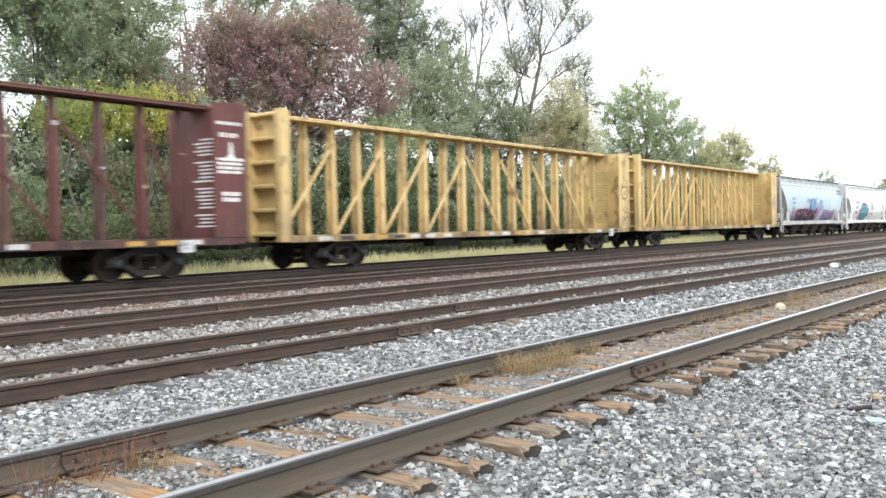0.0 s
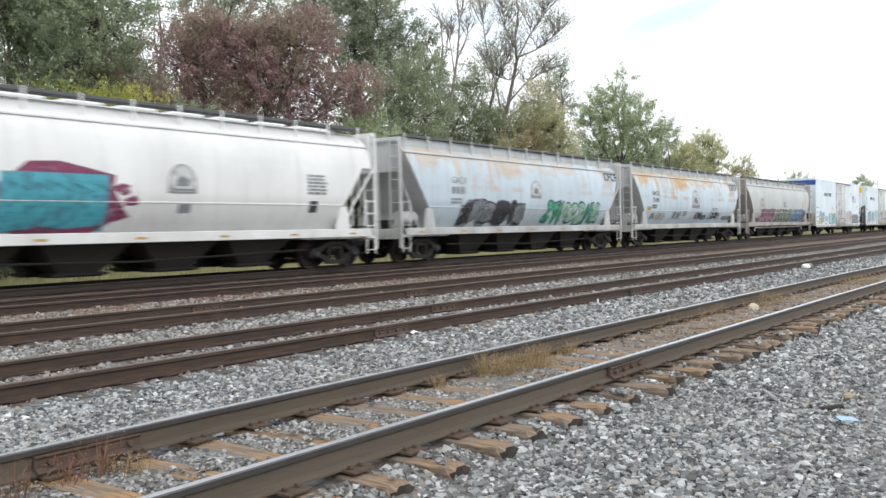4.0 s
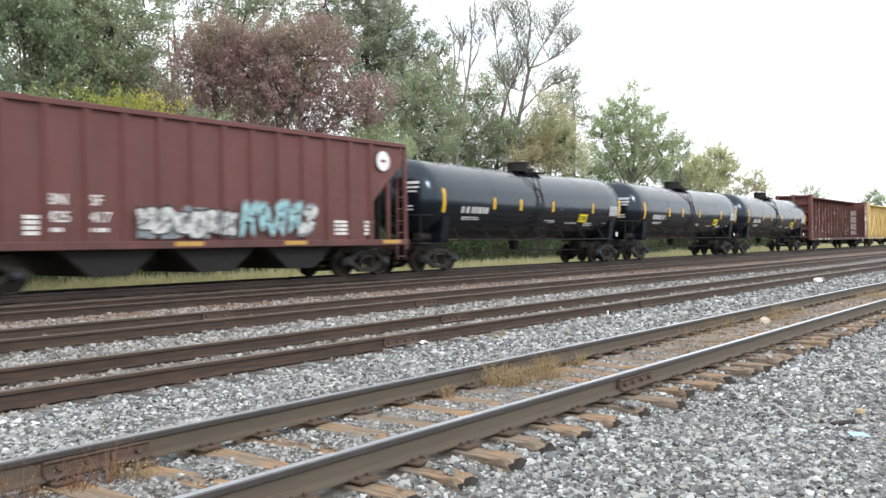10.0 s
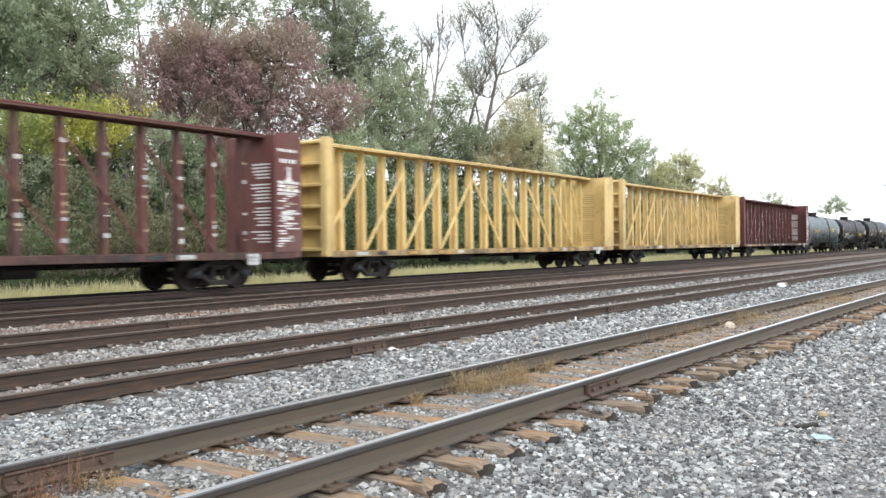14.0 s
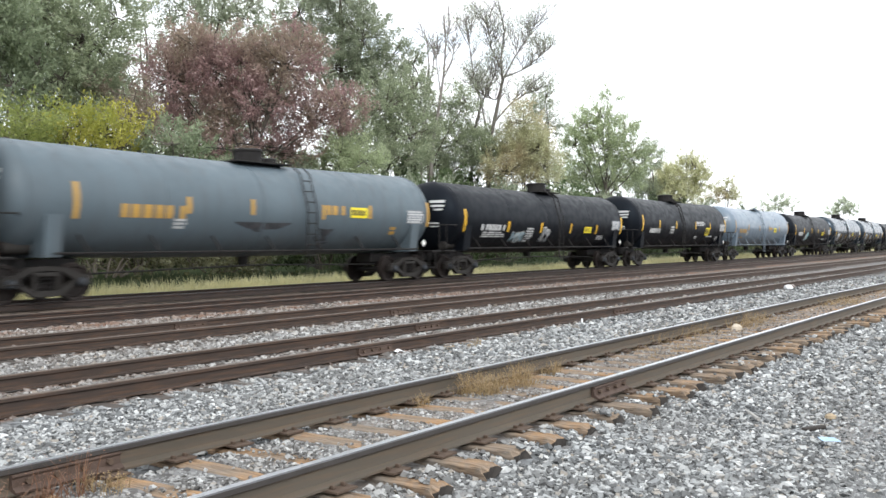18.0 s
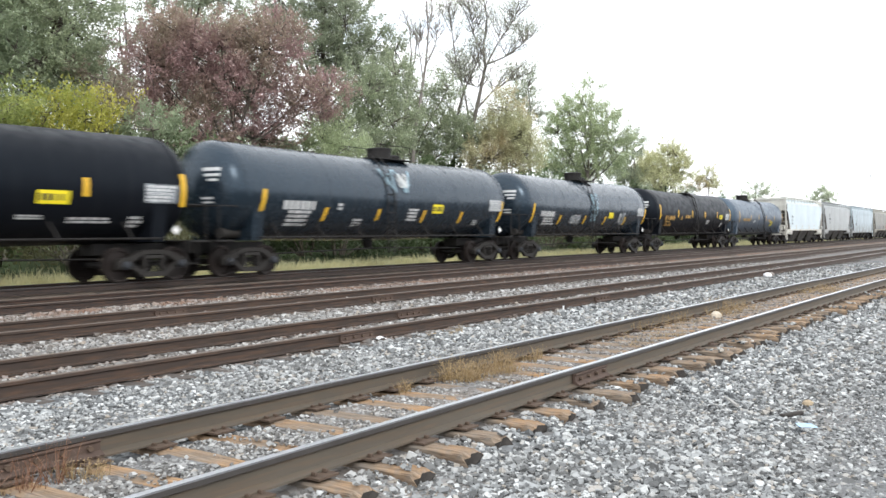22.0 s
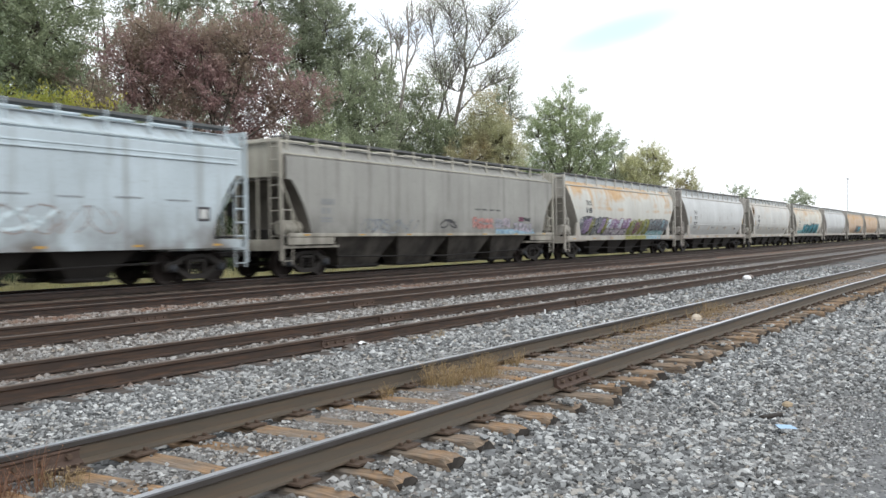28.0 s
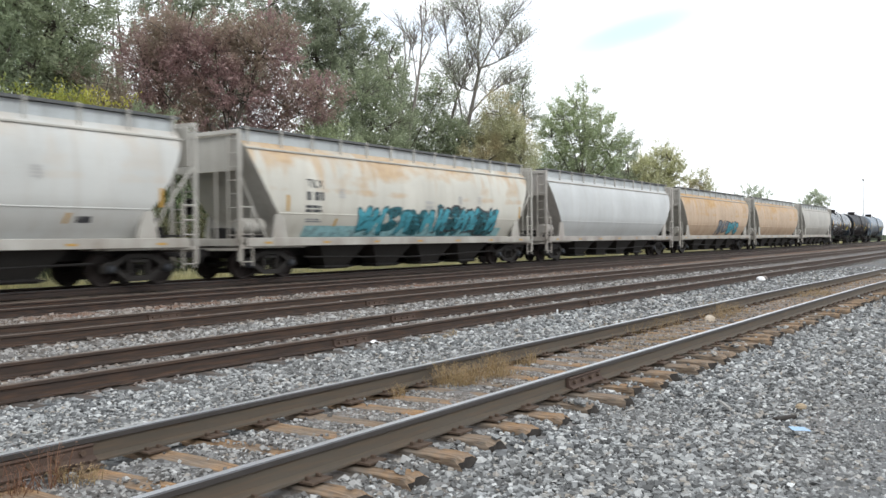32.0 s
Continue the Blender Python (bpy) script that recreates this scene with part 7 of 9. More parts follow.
# ---------------------------------------------------------------- ribbed open-top style hopper
def ribbed_hopper(label, front, length, paint):
    c = car_base("ribbed_hopper_car", label, "hopper car", front)
    L = length
    s = Shape()
    zs = [1.12, 1.6, 2.1, 2.5, 2.9, 3.3, 3.7, 4.1, 4.35]

    def cx(z):
        return float(np.interp(z, [1.1, 2.3, 3.5, 3.51, 4.4], [2.1, 1.9, 0.55, 0.25, 0.25]))

    for sy in (-1, 1):
        n = 9
        s.add([(cx(z) + (L - 2 * cx(z)) * i / 8, sy * 1.42, z) for z in zs for i in range(n)], [(j * n + i, j * n + i + 1, (j + 1) * n + i + 1, (j + 1) * n + i) for j in range(len(zs) - 1) for i in range(8)])
    for f in (0, 1):
        s.add([(cx(z) if f == 0 else L - cx(z), y, z) for z in zs for y in (-1.42, 1.42)], [(2 * j, 2 * j + 1, 2 * j + 3, 2 * j + 2) for j in range(len(zs) - 1)])
    s.add([(0.25, -1.42, 4.3), (L - 0.25, -1.42, 4.3), (L - 0.25, 1.42, 4.3), (0.25, 1.42, 4.3)], [(0, 1, 2, 3)])
    part("body", s, paint, c)
    for sy in (-1, 1):
        part("top_chord", Shape().rbox(0.1, L - 0.1, sy * 1.45 - 0.07, sy * 1.45 + 0.07, 4.30, 4.44, 0.015), paint, c)
        part("side_sill", Shape().rbox(0.0, L, sy * 1.45 - 0.08, sy * 1.45 + 0.08, 1.0, 1.2, 0.015), paint, c)
        for i in range(13):
            x = 2.1 + (L - 4.0) * i / 12
            part("side_stake", lambda: Shape().prism([(-0.09, 0), (-0.05, -0.10), (0.05, -0.10), (0.09, 0)], 1.2, 4.3, 2), paint, c, key=("stake", sy), at=Matrix.Translation((x, sy * 1.42, 0)) if sy < 0 else Matrix.Translation((x, 1.42, 0)) @ Matrix.Rotation(math.pi, 4, "Z"))
    for e, sx in ((0.0, 1), (L, -1)):
        for sy in (-1, 1):
            for v in (0.06, 0.95):
                a, b = e + sx * v, e + sx * (v + 0.12)
                part("end_post", Shape().rbox(min(a, b), max(a, b), sy * 1.43 - 0.05, sy * 1.43 + 0.05, 1.1, 4.32 if v < 0.5 else 3.1, 0.012), paint, c)
        # Dark plate added inside the end frame to stand for the shade there.
        a, b = e + sx * 1.25, e + sx * 1.31
        part("end_bulkhead", Shape().rbox(min(a, b), max(a, b), -1.3, 1.3, 1.0, 3.3, 0.01), MAT_UNDER, c)
        a, b = e, e + sx * 0.14
        part("end_sill", Shape().rbox(min(a, b), max(a, b), -1.5, 1.5, 0.85, 1.15, 0.015), paint, c)
        ladder(c, e + sx * 0.05, -1.46, 1.2, 4.3, 0.4, paint, along="y")
        ladder(c, min(e + sx * 0.2, e + sx * 0.6), -1.5, 0.5, 3.0, 0.4, paint)
    part("centre_sill", Shape().rbox(0.1, L - 0.1, -0.3, 0.3, 0.66, 1.0, 0.02), MAT_UNDER, c)
    for i in range(3):
        xm = L / 2 + (i - 1) * 3.2
        part("discharge_chute", Shape().prism([(xm - 1.5, 1.1), (xm + 1.5, 1.1), (xm + 0.55, 0.36), (xm - 0.55, 0.36)], -1.25, 1.25, 1), MAT_UNDER, c)
    p = Paint(lambda z: 1.53, 0.004)
    o = [(L - 1.35 + 0.33 * math.cos(a), 3.78 + 0.33 * math.sin(a)) for a in [6.283 * i / 18 for i in range(18)]]
    p.blob(o, WHITE)
    p.blob([(L - 1.35 + 0.16 * math.cos(a), 3.78 + 0.05 * math.sin(a)) for a in [6.283 * i / 10 for i in range(10)]], MAROON, 0.004)
    p.put("logo", c, "round white emblem")
    p = Paint(lambda z: 1.43, 0.004)
    for x, a, b in ((3.15, "BN", "425"), (4.2, "SF", "417")):
        p.word(a, x, 2.05, 0.26, WHITE)
        p.word(b, x, 1.65, 0.26, WHITE)
        p.bars(x, 1.42, 0.5, 0.1, 1, WHITE, 5)
    p.bars(2.6, 1.35, 0.4, 0.45, 4, WHITE, 8)
    p.bars(L - 3.6, 1.35, 0.7, 0.45, 4, WHITE, 9)
    p.bars(L - 2.2, 1.35, 0.5, 0.45, 4, WHITE, 11)
    for x in (0.5, 6.5, 10.3, L - 1.4):
        p.rect(x, x + 0.9, 1.06, 1.18, AMBER, 0.11)
    p.put("lettering", c, "white stencilled marks")
    graffiti(c, lambda z: 1.53, 5.4, 8.5, 1.25, 2.15, SMOKE, [PALE], CHARCOAL, 31, 6, SMOKE)
    graffiti(c, lambda z: 1.53, 8.7, 11.6, 1.25, 2.4, None, [PALE, PALETEAL], SMOKE, 32, 5, CHARCOAL)
    truck(c, 1.7)
    truck(c, L - 1.7)
    ends(c, 0.0, L)
    return c


# ---------------------------------------------------------------- tank cars
def tank_car(label, end, paint, seed, R=1.5, zc=2.66, length=16.5, text=DIM, stripe=STRIPE, tags=(), panel=True, dome=True, jacket=False, stripes_at=None, prints=None, placard=(11.65, -0.74, 0.8, 0.36), patches=(), smears=(), slant=0.0, ladder_x=8.0, dome_x=8.6):
    c = car_base("tank_car", label, "tank car", end - length)
    L = length
    sag = 0.07

    def axis_z(x):
        return zc - sag * (1 - abs(2 * x / L - 1))

    n = 40
    prof = []
    hd = 0.72
    for i in range(9):
        a = math.pi / 2 * i / 8
        prof.append((hd * (1 - math.cos(a)), R * math.sin(a) ** 0.85 if i else 0.02))
    mid = [hd + (L - 2 * hd) * i / 14 for i in range(1, 14)]
    prof += [(x, R) for x in mid]
    prof += [(L - x, q) for x, q in reversed(prof[:9])]
    s = Shape()
    for x, q in prof:
        for k in range(n):
            a = 2 * math.pi * k / n
            s.v.append((x, q * math.cos(a), axis_z(x) + q * math.sin(a)))
    s.f = [(i * n + k, i * n + (k + 1) % n, (i + 1) * n + (k + 1) % n, (i + 1) * n + k) for i in range(len(prof) - 1) for k in range(n)]
    s.f += [tuple(range(n)), tuple(range(len(prof) * n - 1, (len(prof) - 1) * n - 1, -1))]
    s.mi = [0] * len(s.f)
    shell = part("tank_shell", s, paint, c, smooth=True)

    def ring(x, w, m, name="weld_band", lift=0.012):
        b = Shape()
        vs = [(xx, q * math.cos(2 * math.pi * k / n), axis_z(x) + q * math.sin(2 * math.pi * k / n)) for xx, q in ((x, R - 0.01), (x, R + lift), (x + w, R + lift), (x + w, R - 0.01)) for k in range(n)]
        b.add(vs, [(j * n + k, j * n + (k + 1) % n, (j + 1) * n + (k + 1) % n, (j + 1) * n + k) for j in range(3) for k in range(n)])
        return part(name, b, m, shell, smooth=True)

    ring(hd + 0.02, 0.05, paint)
    ring(L - hd - 0.07, 0.05, paint)
    ring(L * 0.5 - 0.45, 0.07, paint)
    for x in (L * 0.27, L * 0.73):
        ring(x, 0.04, paint, lift=0.006)

    def side(z):
        d = max(-0.99, min(0.99, (z - (zc - sag * 0.4)) / R))
        return R * math.sqrt(1 - d * d) + 0.012

    def lettered(off=0.006):
        return Paint(side, off)

    for e, sx in ((0.0, 1), (L, -1)):
        def X(v):
            return e + sx * v
        st = part("stub_sill", Shape().rbox(min(X(-0.35), X(2.6)), max(X(-0.35), X(2.6)), -0.33, 0.33, 0.70, 1.02, 0.02), MAT_UNDER, c)
        part("saddle", Shape().prism([(-1.28, 1.05), (1.28, 1.05), (1.40, 2.05), (1.05, 1.62), (0.5, 1.33), (-0.5, 1.33), (-1.05, 1.62), (-1.40, 2.05)], min(X(1.1), X(1.55)), max(X(1.1), X(1.55)), 0), paint, st)
        part("end_walkway", Shape().rbox(min(X(-0.32), X(0.35)), max(X(-0.32), X(0.35)), -1.42, 1.42, 1.02, 1.08, 0.01), MAT_UNDER, st)
        rail = Shape()
        for sy in (-1, 1):
            rail.tube([(X(-0.22), sy * 1.38, 1.08), (X(-0.22), sy * 1.38, 2.05), (X(0.45), sy * 1.42, 2.05), (X(0.5), sy * 1.3, 2.0)], 0.024, 6)
            rail.tube([(X(0.1), sy * 1.40, 0.42), (X(0.1), sy * 1.40, 1.05)], 0.022, 6)
            rail.tube([(X(0.48), sy * 1.40, 0.42), (X(0.48), sy * 1.40, 1.05)], 0.022, 6)
            rail.tube([(X(0.1), sy * 1.40, 0.45), (X(0.48), sy * 1.40, 0.45)], 0.02, 6)
        rail.tube([(X(-0.22), -1.38, 2.05), (X(-0.22), 1.38, 2.05)], 0.024, 6)
        part("end_railing", rail, MAT_UNDER, st)
        if sx > 0:
            text_rows = Shape()
            for k, (ya, yb, za, zb) in enumerate([(-1.0, -0.42, 0.52, 0.62), (-1.0, -0.5, 0.36, 0.44), (-0.95, -0.62, 0.22, 0.29), (-0.8, -0.4, -0.3, -0.24), (-0.8, -0.45, -0.42, -0.37)]):
                grid = [(ya + (yb - ya) * q / 5, z) for z in (za, zb) for q in range(6)]
                bulge = [0.72 * (1 - math.sqrt(max(0.0, 1 - min(1.0, math.hypot(yy, z) / R) ** 2.35))) for yy, z in grid]
                text_rows.add([(X(b - 0.015), yy, zc + z) for (yy, z), b in zip(grid, bulge)], [(q, q + 1, q + 7, q + 6) for q in range(5)])
            tagged(part("lettering", text_rows, DIM, c, "small white print on the tank head"), kind="stuff")
    part("brake_reservoir", Shape().tube([(0.35, -0.75, 1.28), (1.05, -0.75, 1.28)], 0.16, 12), MAT_GEAR, c, smooth=True)
    for sy in (-1, 1):
        rl = part("side_rail", Shape().tube([(1.3, sy * 1.40, 1.14), (L - 1.3, sy * 1.40, 1.14)], 0.028, 6), MAT_UNDER if not jacket else paint, c)
        for i in range(7):
            x = 2.2 + (L - 4.4) * i / 6
            part("rail_bracket", Shape().tube([(x, sy * 1.40, 1.14), (x - 0.12, sy * 1.12, 1.62)], 0.03, 5), MAT_UNDER if not jacket else paint, rl)
    lad = Shape()
    for dx in (-0.21, 0.21):
        pts = [(ladder_x + dx, -1.52, 0.55), (ladder_x + dx, -1.56, zc), (ladder_x + dx, -1.25, zc + 1.05), (ladder_x + dx, -0.7, zc + R + 0.05)]
        lad.tube(pts, 0.024, 6)
    for k in range(9):
        z = 0.65 + k * 0.33
        y = -float(np.interp(z, [0.55, zc, zc + 1.05], [1.52, 1.56, 1.25]))
        lad.tube([(ladder_x - 0.21, y, z), (ladder_x + 0.21, y, z)], 0.017, 5)
    part("side_ladder", lad, MAT_UNDER if not jacket else paint, c)
    top = zc - sag + R
    plat = part("top_platform", Shape().rbox(dome_x - 1.1, dome_x + 1.1, -0.75, 0.75, top - 0.02, top + 0.02, 0.01), MAT_UNDER, c)
    if dome:
        part("valve_housing", Shape().lathe([(top - 0.05, 0.46), (top + 0.36, 0.46), (top + 0.37, 0.49), (top + 0.43, 0.49), (top + 0.46, 0.40)], (dome_x, 0, 0), 2, 18), MAT_UNDER, plat, smooth=True)
        part("manway", Shape().lathe([(top - 0.05, 0.30), (top + 0.20, 0.30), (top + 0.24, 0.22)], (dome_x + 0.85, 0, 0), 2, 16), MAT_UNDER, plat, smooth=True)
    for sy in (-1, 1):
        part("platform_railing", Shape().tube([(dome_x - 1.05, sy * 0.72, top), (dome_x - 1.05, sy * 0.72, top + 0.5), (dome_x + 1.05, sy * 0.72, top + 0.5), (dome_x + 1.05, sy * 0.72, top)], 0.014, 5), MAT_UNDER, plat)
    part("bottom_outlet", Shape().lathe([(0.72, 0.16), (0.95, 0.2), (1.35, 0.3)], (L / 2, 0, 0), 2, 12), MAT_UNDER, c)
    part("brake_rod", Shape().tube([(2.6, -0.5, 0.62), (L / 2, -0.55, 0.72), (L - 2.6, -0.5, 0.62)], 0.025, 5), MAT_UNDER, c)
    # reflector stripes: tall ones by the heads, short ones along the side
    for k, (x, rise) in enumerate(stripes_at or [(1.05, 0), (4.4, 0), (6.4, 0), (9.1, 0), (12.9, 0), (L - 0.7, 0)]):
        tall = x < 2 or x > L - 1.2
        z = zc + rise
        lettered().rect(x - 0.075, x + 0.075, z - (0.5 if tall else 0.32), z + (0.38 if tall else 0.13), stripe, lean=slant * (2 if tall else 1)).put("stripe", c, "yellow reflector stripe")
    p = lettered()
    for k, (x, z, w, h, rows) in enumerate(prints or [(2.2, -0.5, 1.9, 0.24, 1), (2.3, -0.75, 1.2, 0.12, 2), (8.6, -0.8, 0.9, 0.12, 2), (10.5, -0.82, 1.2, 0.06, 1), (12.3, -0.9, 0.9, 0.14, 2), (14.3, -0.8, 0.3, 0.06, 1)]):
        p.bars(x, zc + z, w, h, rows, text if rows < 3 else DIM, seed + k)
    if panel:
        p.rect(L - 1.85, L - 0.8, zc - 0.42, zc + 0.08, SMOKE)
        p.bars(L - 1.8, zc - 0.38, 0.95, 0.42, 5, DIM, seed + 9)
    p.put("lettering", c, "rows of stencilled lettering")
    a, z, w, h = placard
    lettered(0.008).rect(a, a + w, zc + z, zc + z + h, PLACARD).put("placard", c, "yellow placard")
    lettered(0.009).bars(a + 0.06, zc + z + 0.08, w - 0.1, h - 0.16, 1, MAT_LADDER_BLACK, seed).put("lettering", c, "print on the placard")
    for a, b, z0, z1 in patches:
        q = random.Random(seed + int(a))
        lettered(0.008).blob([(a, z0), (a + 0.3 * (b - a), z0 + q.uniform(-0.04, 0.04)), (b - 0.1, z0), (b, z0 + 0.1), (b, z1), (a + 0.6 * (b - a), z1 + q.uniform(-0.04, 0.04)), (a + 0.05, z1)], CHARCOAL).put("paint_patch", c, "patch of dark paint over old graffiti")
    for k, (a, b, z0, z1, m) in enumerate(smears):
        scrawl(c, side, a, b, z0, z1, m, seed + 40 + k, 3, 0.07, "faded smear of pale spray paint")
    p = Paint(lambda z: 1.42, 0.0)
    p.blob([(L - 0.85, 1.22), (L - 0.72, 1.36), (L - 0.85, 1.5), (L - 0.98, 1.36)], WHITE)
    p.put("hazard_diamond", c, "small white diamond placard")
    for a, b, z0, z1, back, fills, edge, sd, k in tags:
        graffiti(c, side, a, b, z0, z1, back, fills, edge, sd, k)
    truck(c, 1.3)
    truck(c, L - 1.3)
    ends(c, -0.3, L + 0.3)
    return c


# ---------------------------------------------------------------- the cars in order
YEL = (0.62, 0.46, 0.21)
DULL_RED = (0.118, 0.038, 0.036)
y_a = worn("yellow_car_paint", YEL, (0.20, 0.145, 0.085), 0.6, 0.6, spots=0.55)
y_b = worn("sunned_yellow_car_paint", (0.63, 0.465, 0.205), (0.19, 0.14, 0.085), 0.5, 0.6, spots=0.3)
r_a = worn("oxide_red_car_paint", DULL_RED, (0.06, 0.035, 0.03), 0.5, 0.6, spots=0.5)
r_b = worn("worn_oxide_red_car_paint", (0.122, 0.042, 0.037), (0.16, 0.12, 0.105), 0.35, 0.65, spots=0.35)
YELLOW_EDGE = worn("grimy_yellow_edge_paint", (0.53, 0.395, 0.19), (0.15, 0.105, 0.06), 0.75, 0.65, spots=0.6)
RED_EDGE = worn("grimy_red_edge_paint", (0.11, 0.05, 0.045), (0.05, 0.033, 0.03), 0.8, 0.65, spots=0.9)
c0 = centerbeam("oxide-red centre-beam flat car, empty", -6.4, 22.22, r_a, WHITE, 1, True)
wing_marks(c0, 22.22, WHITE)
c1 = centerbeam("worn yellow centre-beam flat car, empty", 17.69, 22.24, y_a, FADEDTEXT, 2)
p = Paint(lambda z: 1.487, 0.006)
p.stroke([(21.95 + 0.36 * math.cos(a), 2.75 + 0.3 * math.sin(a)) for a in [0.4 * k for k in range(17)]], 0.06, CHARCOAL)
p.stroke([(21.65, 3.0), (21.7, 3.4), (21.85, 3.1), (21.95, 3.5), (22.05, 3.1), (22.25, 3.35), (22.25, 3.0)], 0.05, CHARCOAL, 0.001)
p.stroke([(21.8, 2.8), (21.95, 2.65), (22.1, 2.85)], 0.05, CHARCOAL, 0.001)
p.stroke([(22.0, 2.45), (22.1, 2.1), (21.75, 1.9), (22.15, 1.75), (22.3, 2.1), (22.45, 1.8), (22.35, 1.55)], 0.05, CHARCOAL, 0.002)
p.stroke([(21.75, 1.6), (22.0, 1.45), (22.25, 1.6), (22.5, 1.4)], 0.05, CHARCOAL, 0.002)
p.put("graffiti", c1, "black line scrawl sprayed on the end plate")
c2 = centerbeam("yellow centre-beam flat car with scrawled end", 41.62, 22.34, y_b, FADEDTEXT, 3)
wing_patch(c2, 22.34)

pale_a = worn("pale_blue_white_hopper_paint", (0.41, 0.52, 0.575), (0.30, 0.28, 0.25), 0.30, 0.5)
trim_a = worn("pale_grey_trim_paint", (0.52, 0.54, 0.54), (0.22, 0.19, 0.16), 0.40, 0.55)
h1 = hopper("pale grey-blue covered hopper with pink and blue graffiti", 65.29, 18.38, pale_a, trim_a, curved_side, PELLET_CUT)
marks(h1, curved_side, 2.63, 2.83, SOFTDARK, "GACX", "12104", 0.24)
arch_logo(h1, curved_side, 9.6, 2.45)
block_logo(h1, curved_side, 16.30, 3.42, 0.40)
graffiti(h1, curved_side, 2.7, 10.3, 1.26, 2.3, None, [MAGENTA, PINK, MAGENTA], MAGENTA, 45, 11)
graffiti(h1, curved_side, 3.1, 9.9, 1.26, 1.6, None, [TEAL], MAGENTA, 48, 7, over=0.02)
graffiti(h1, curved_side, 4.0, 9.4, 1.26, 2.2, CHARCOAL, [MAROON, MAROON, CHARCOAL], CHARCOAL, 41, 7, PALE, over=0.035)
graffiti(h1, curved_side, 7.3, 9.15, 1.95, 3.15, None, [SKYBLUE], BLUE, 42, 2, outline=1.08, over=0.06)
graffiti(h1, curved_side, 10.1, 11.1, 1.95, 3.1, None, [SKYBLUE], BLUE, 43, 1, outline=1.08)
scrawl(h1, curved_side, 6.7, 7.2, 2.6, 3.0, BLUE, 46, 2, 0.03)
scrawl(h1, curved_side, 11.1, 11.4, 2.2, 2.8, SMOKE, 47, 2, 0.03)
graffiti(h1, curved_side, 11.3, 15.2, 1.28, 2.2, VIOLET, [VIOLET, VIOLET, PINK], CHARCOAL, 44, 6)
stripes(h1, curved_side, (3.0, 15.6), 1.5, 2.3, AMBER)

white_b = worn("chalky_white_hopper_paint", (0.70, 0.71, 0.70), (0.30, 0.28, 0.25), 0.22, 0.5)
h2 = hopper("chalk-white covered hopper with a teal graffiti block", 85.0, 18.22, white_b, white_b, curved_side, STEP_CUT)
marks(h2, curved_side, 3.33, 2.73, DARK, "SHQX", "15144", 0.30)
arch_logo(h2, curved_side, 10.3, 2.45)
p = Paint(curved_side)
rr = random.Random(4)
for a, b in ((4.9, 2.1), (5.2, 1.75), (5.1, 1.45), (8.55, 2.3), (8.8, 2.0), (8.5, 1.65)):
    p.blob(lump(rr, a, b, 0.22, 0.14), MAROON)
p.blob(lump(rr, 6.9, 2.0, 1.75, 0.85, 16, 0.2), MAROON)
p.rect(5.5, 8.15, 1.28, 2.62, TEAL, 0.006)
for k in range(5):
    p.stroke([(5.6 + k * 0.5, 1.5 + 0.2 * (k % 2)), (5.9 + k * 0.5, 2.0), (5.75 + k * 0.5, 2.4), (6.2 + k * 0.5, 2.2)], 0.03, DEEPTEAL, 0.012)
p.put("graffiti", h2, "teal block of spray paint over dark red flares")
p = Paint(curved_side)
p.rect(10.2, 10.6, 1.72, 1.95, SOFTDARK).rect(15.0, 15.35, 1.75, 2.1, DARK)
p.bars(14.9, 2.3, 0.9, 0.6, 6, SOFTDARK, 5)
p.put("stencil", h2, "small dark stencils")

pale_c = worn("pale_blue_hopper_paint_rust_runs", (0.48, 0.57, 0.63), (0.30, 0.26, 0.22), 0.35, 0.5, rust=0.55)
h3 = hopper("pale blue covered hopper with rust runs and green graffiti", 104.5, 18.21, pale_c, trim_a, curved_side, PELLET_CUT)
marks(h3, curved_side, 2.98, 2.88, SOFTDARK, "GACX", None, 0.26)
arch_logo(h3, curved_side, 9.3, 2.65)
block_logo(h3, curved_side, 16.30, 3.42, 0.40)
graffiti(h3, curved_side, 3.6, 8.4, 1.26, 2.35, SMOKE, [SMOKE, CHARCOAL], CHARCOAL, 51, 6)
graffiti(h3, curved_side, 10.0, 15.6, 1.26, 2.4, None, [GREENP, MINT], DEEPTEAL, 52, 7, MINT)

pale_d = worn("pale_blue_hopper_paint_heavy_rust", (0.50, 0.59, 0.65), (0.28, 0.25, 0.22), 0.35, 0.5, rust=0.95)
h4 = hopper("pale blue covered hopper streaked with orange rust", 124.04, 18.49, pale_d, trim_a, curved_side, PELLET_CUT)
marks(h4, curved_side, 2.63, 2.83, DARK, "GACX", "12108", 0.25)
arch_logo(h4, curved_side, 9.45, 2.5, 1.08)
block_logo(h4, curved_side, 16.30, 3.42, 0.40)
for a, b, z0, z1, fill, edge, sd in ((5.9, 7.1, 1.5, 1.95, [PALE, SMOKE], SMOKE, 61), (9.5, 10.6, 1.5, 1.95, [SMOKE, CHARCOAL], CHARCOAL, 62), (10.65, 11.6, 1.45, 1.8, [SMOKE, TEAL], CHARCOAL, 63), (11.95, 14.1, 1.5, 1.95, [SMOKE, PALE, CHARCOAL], CHARCOAL, 64), (14.7, 16.8, 1.4, 1.75, [SMOKE, CHARCOAL], SMOKE, 65), (2.6, 4.6, 1.5, 1.9, [SMOKE, PALE], SMOKE, 66)):
    graffiti(h4, curved_side, a, b, z0, z1, None, fill, edge, sd, 4)
scrawl(h4, curved_side, 12.4, 13.4, 1.85, 2.2, SMOKE, 67, 3, 0.05)
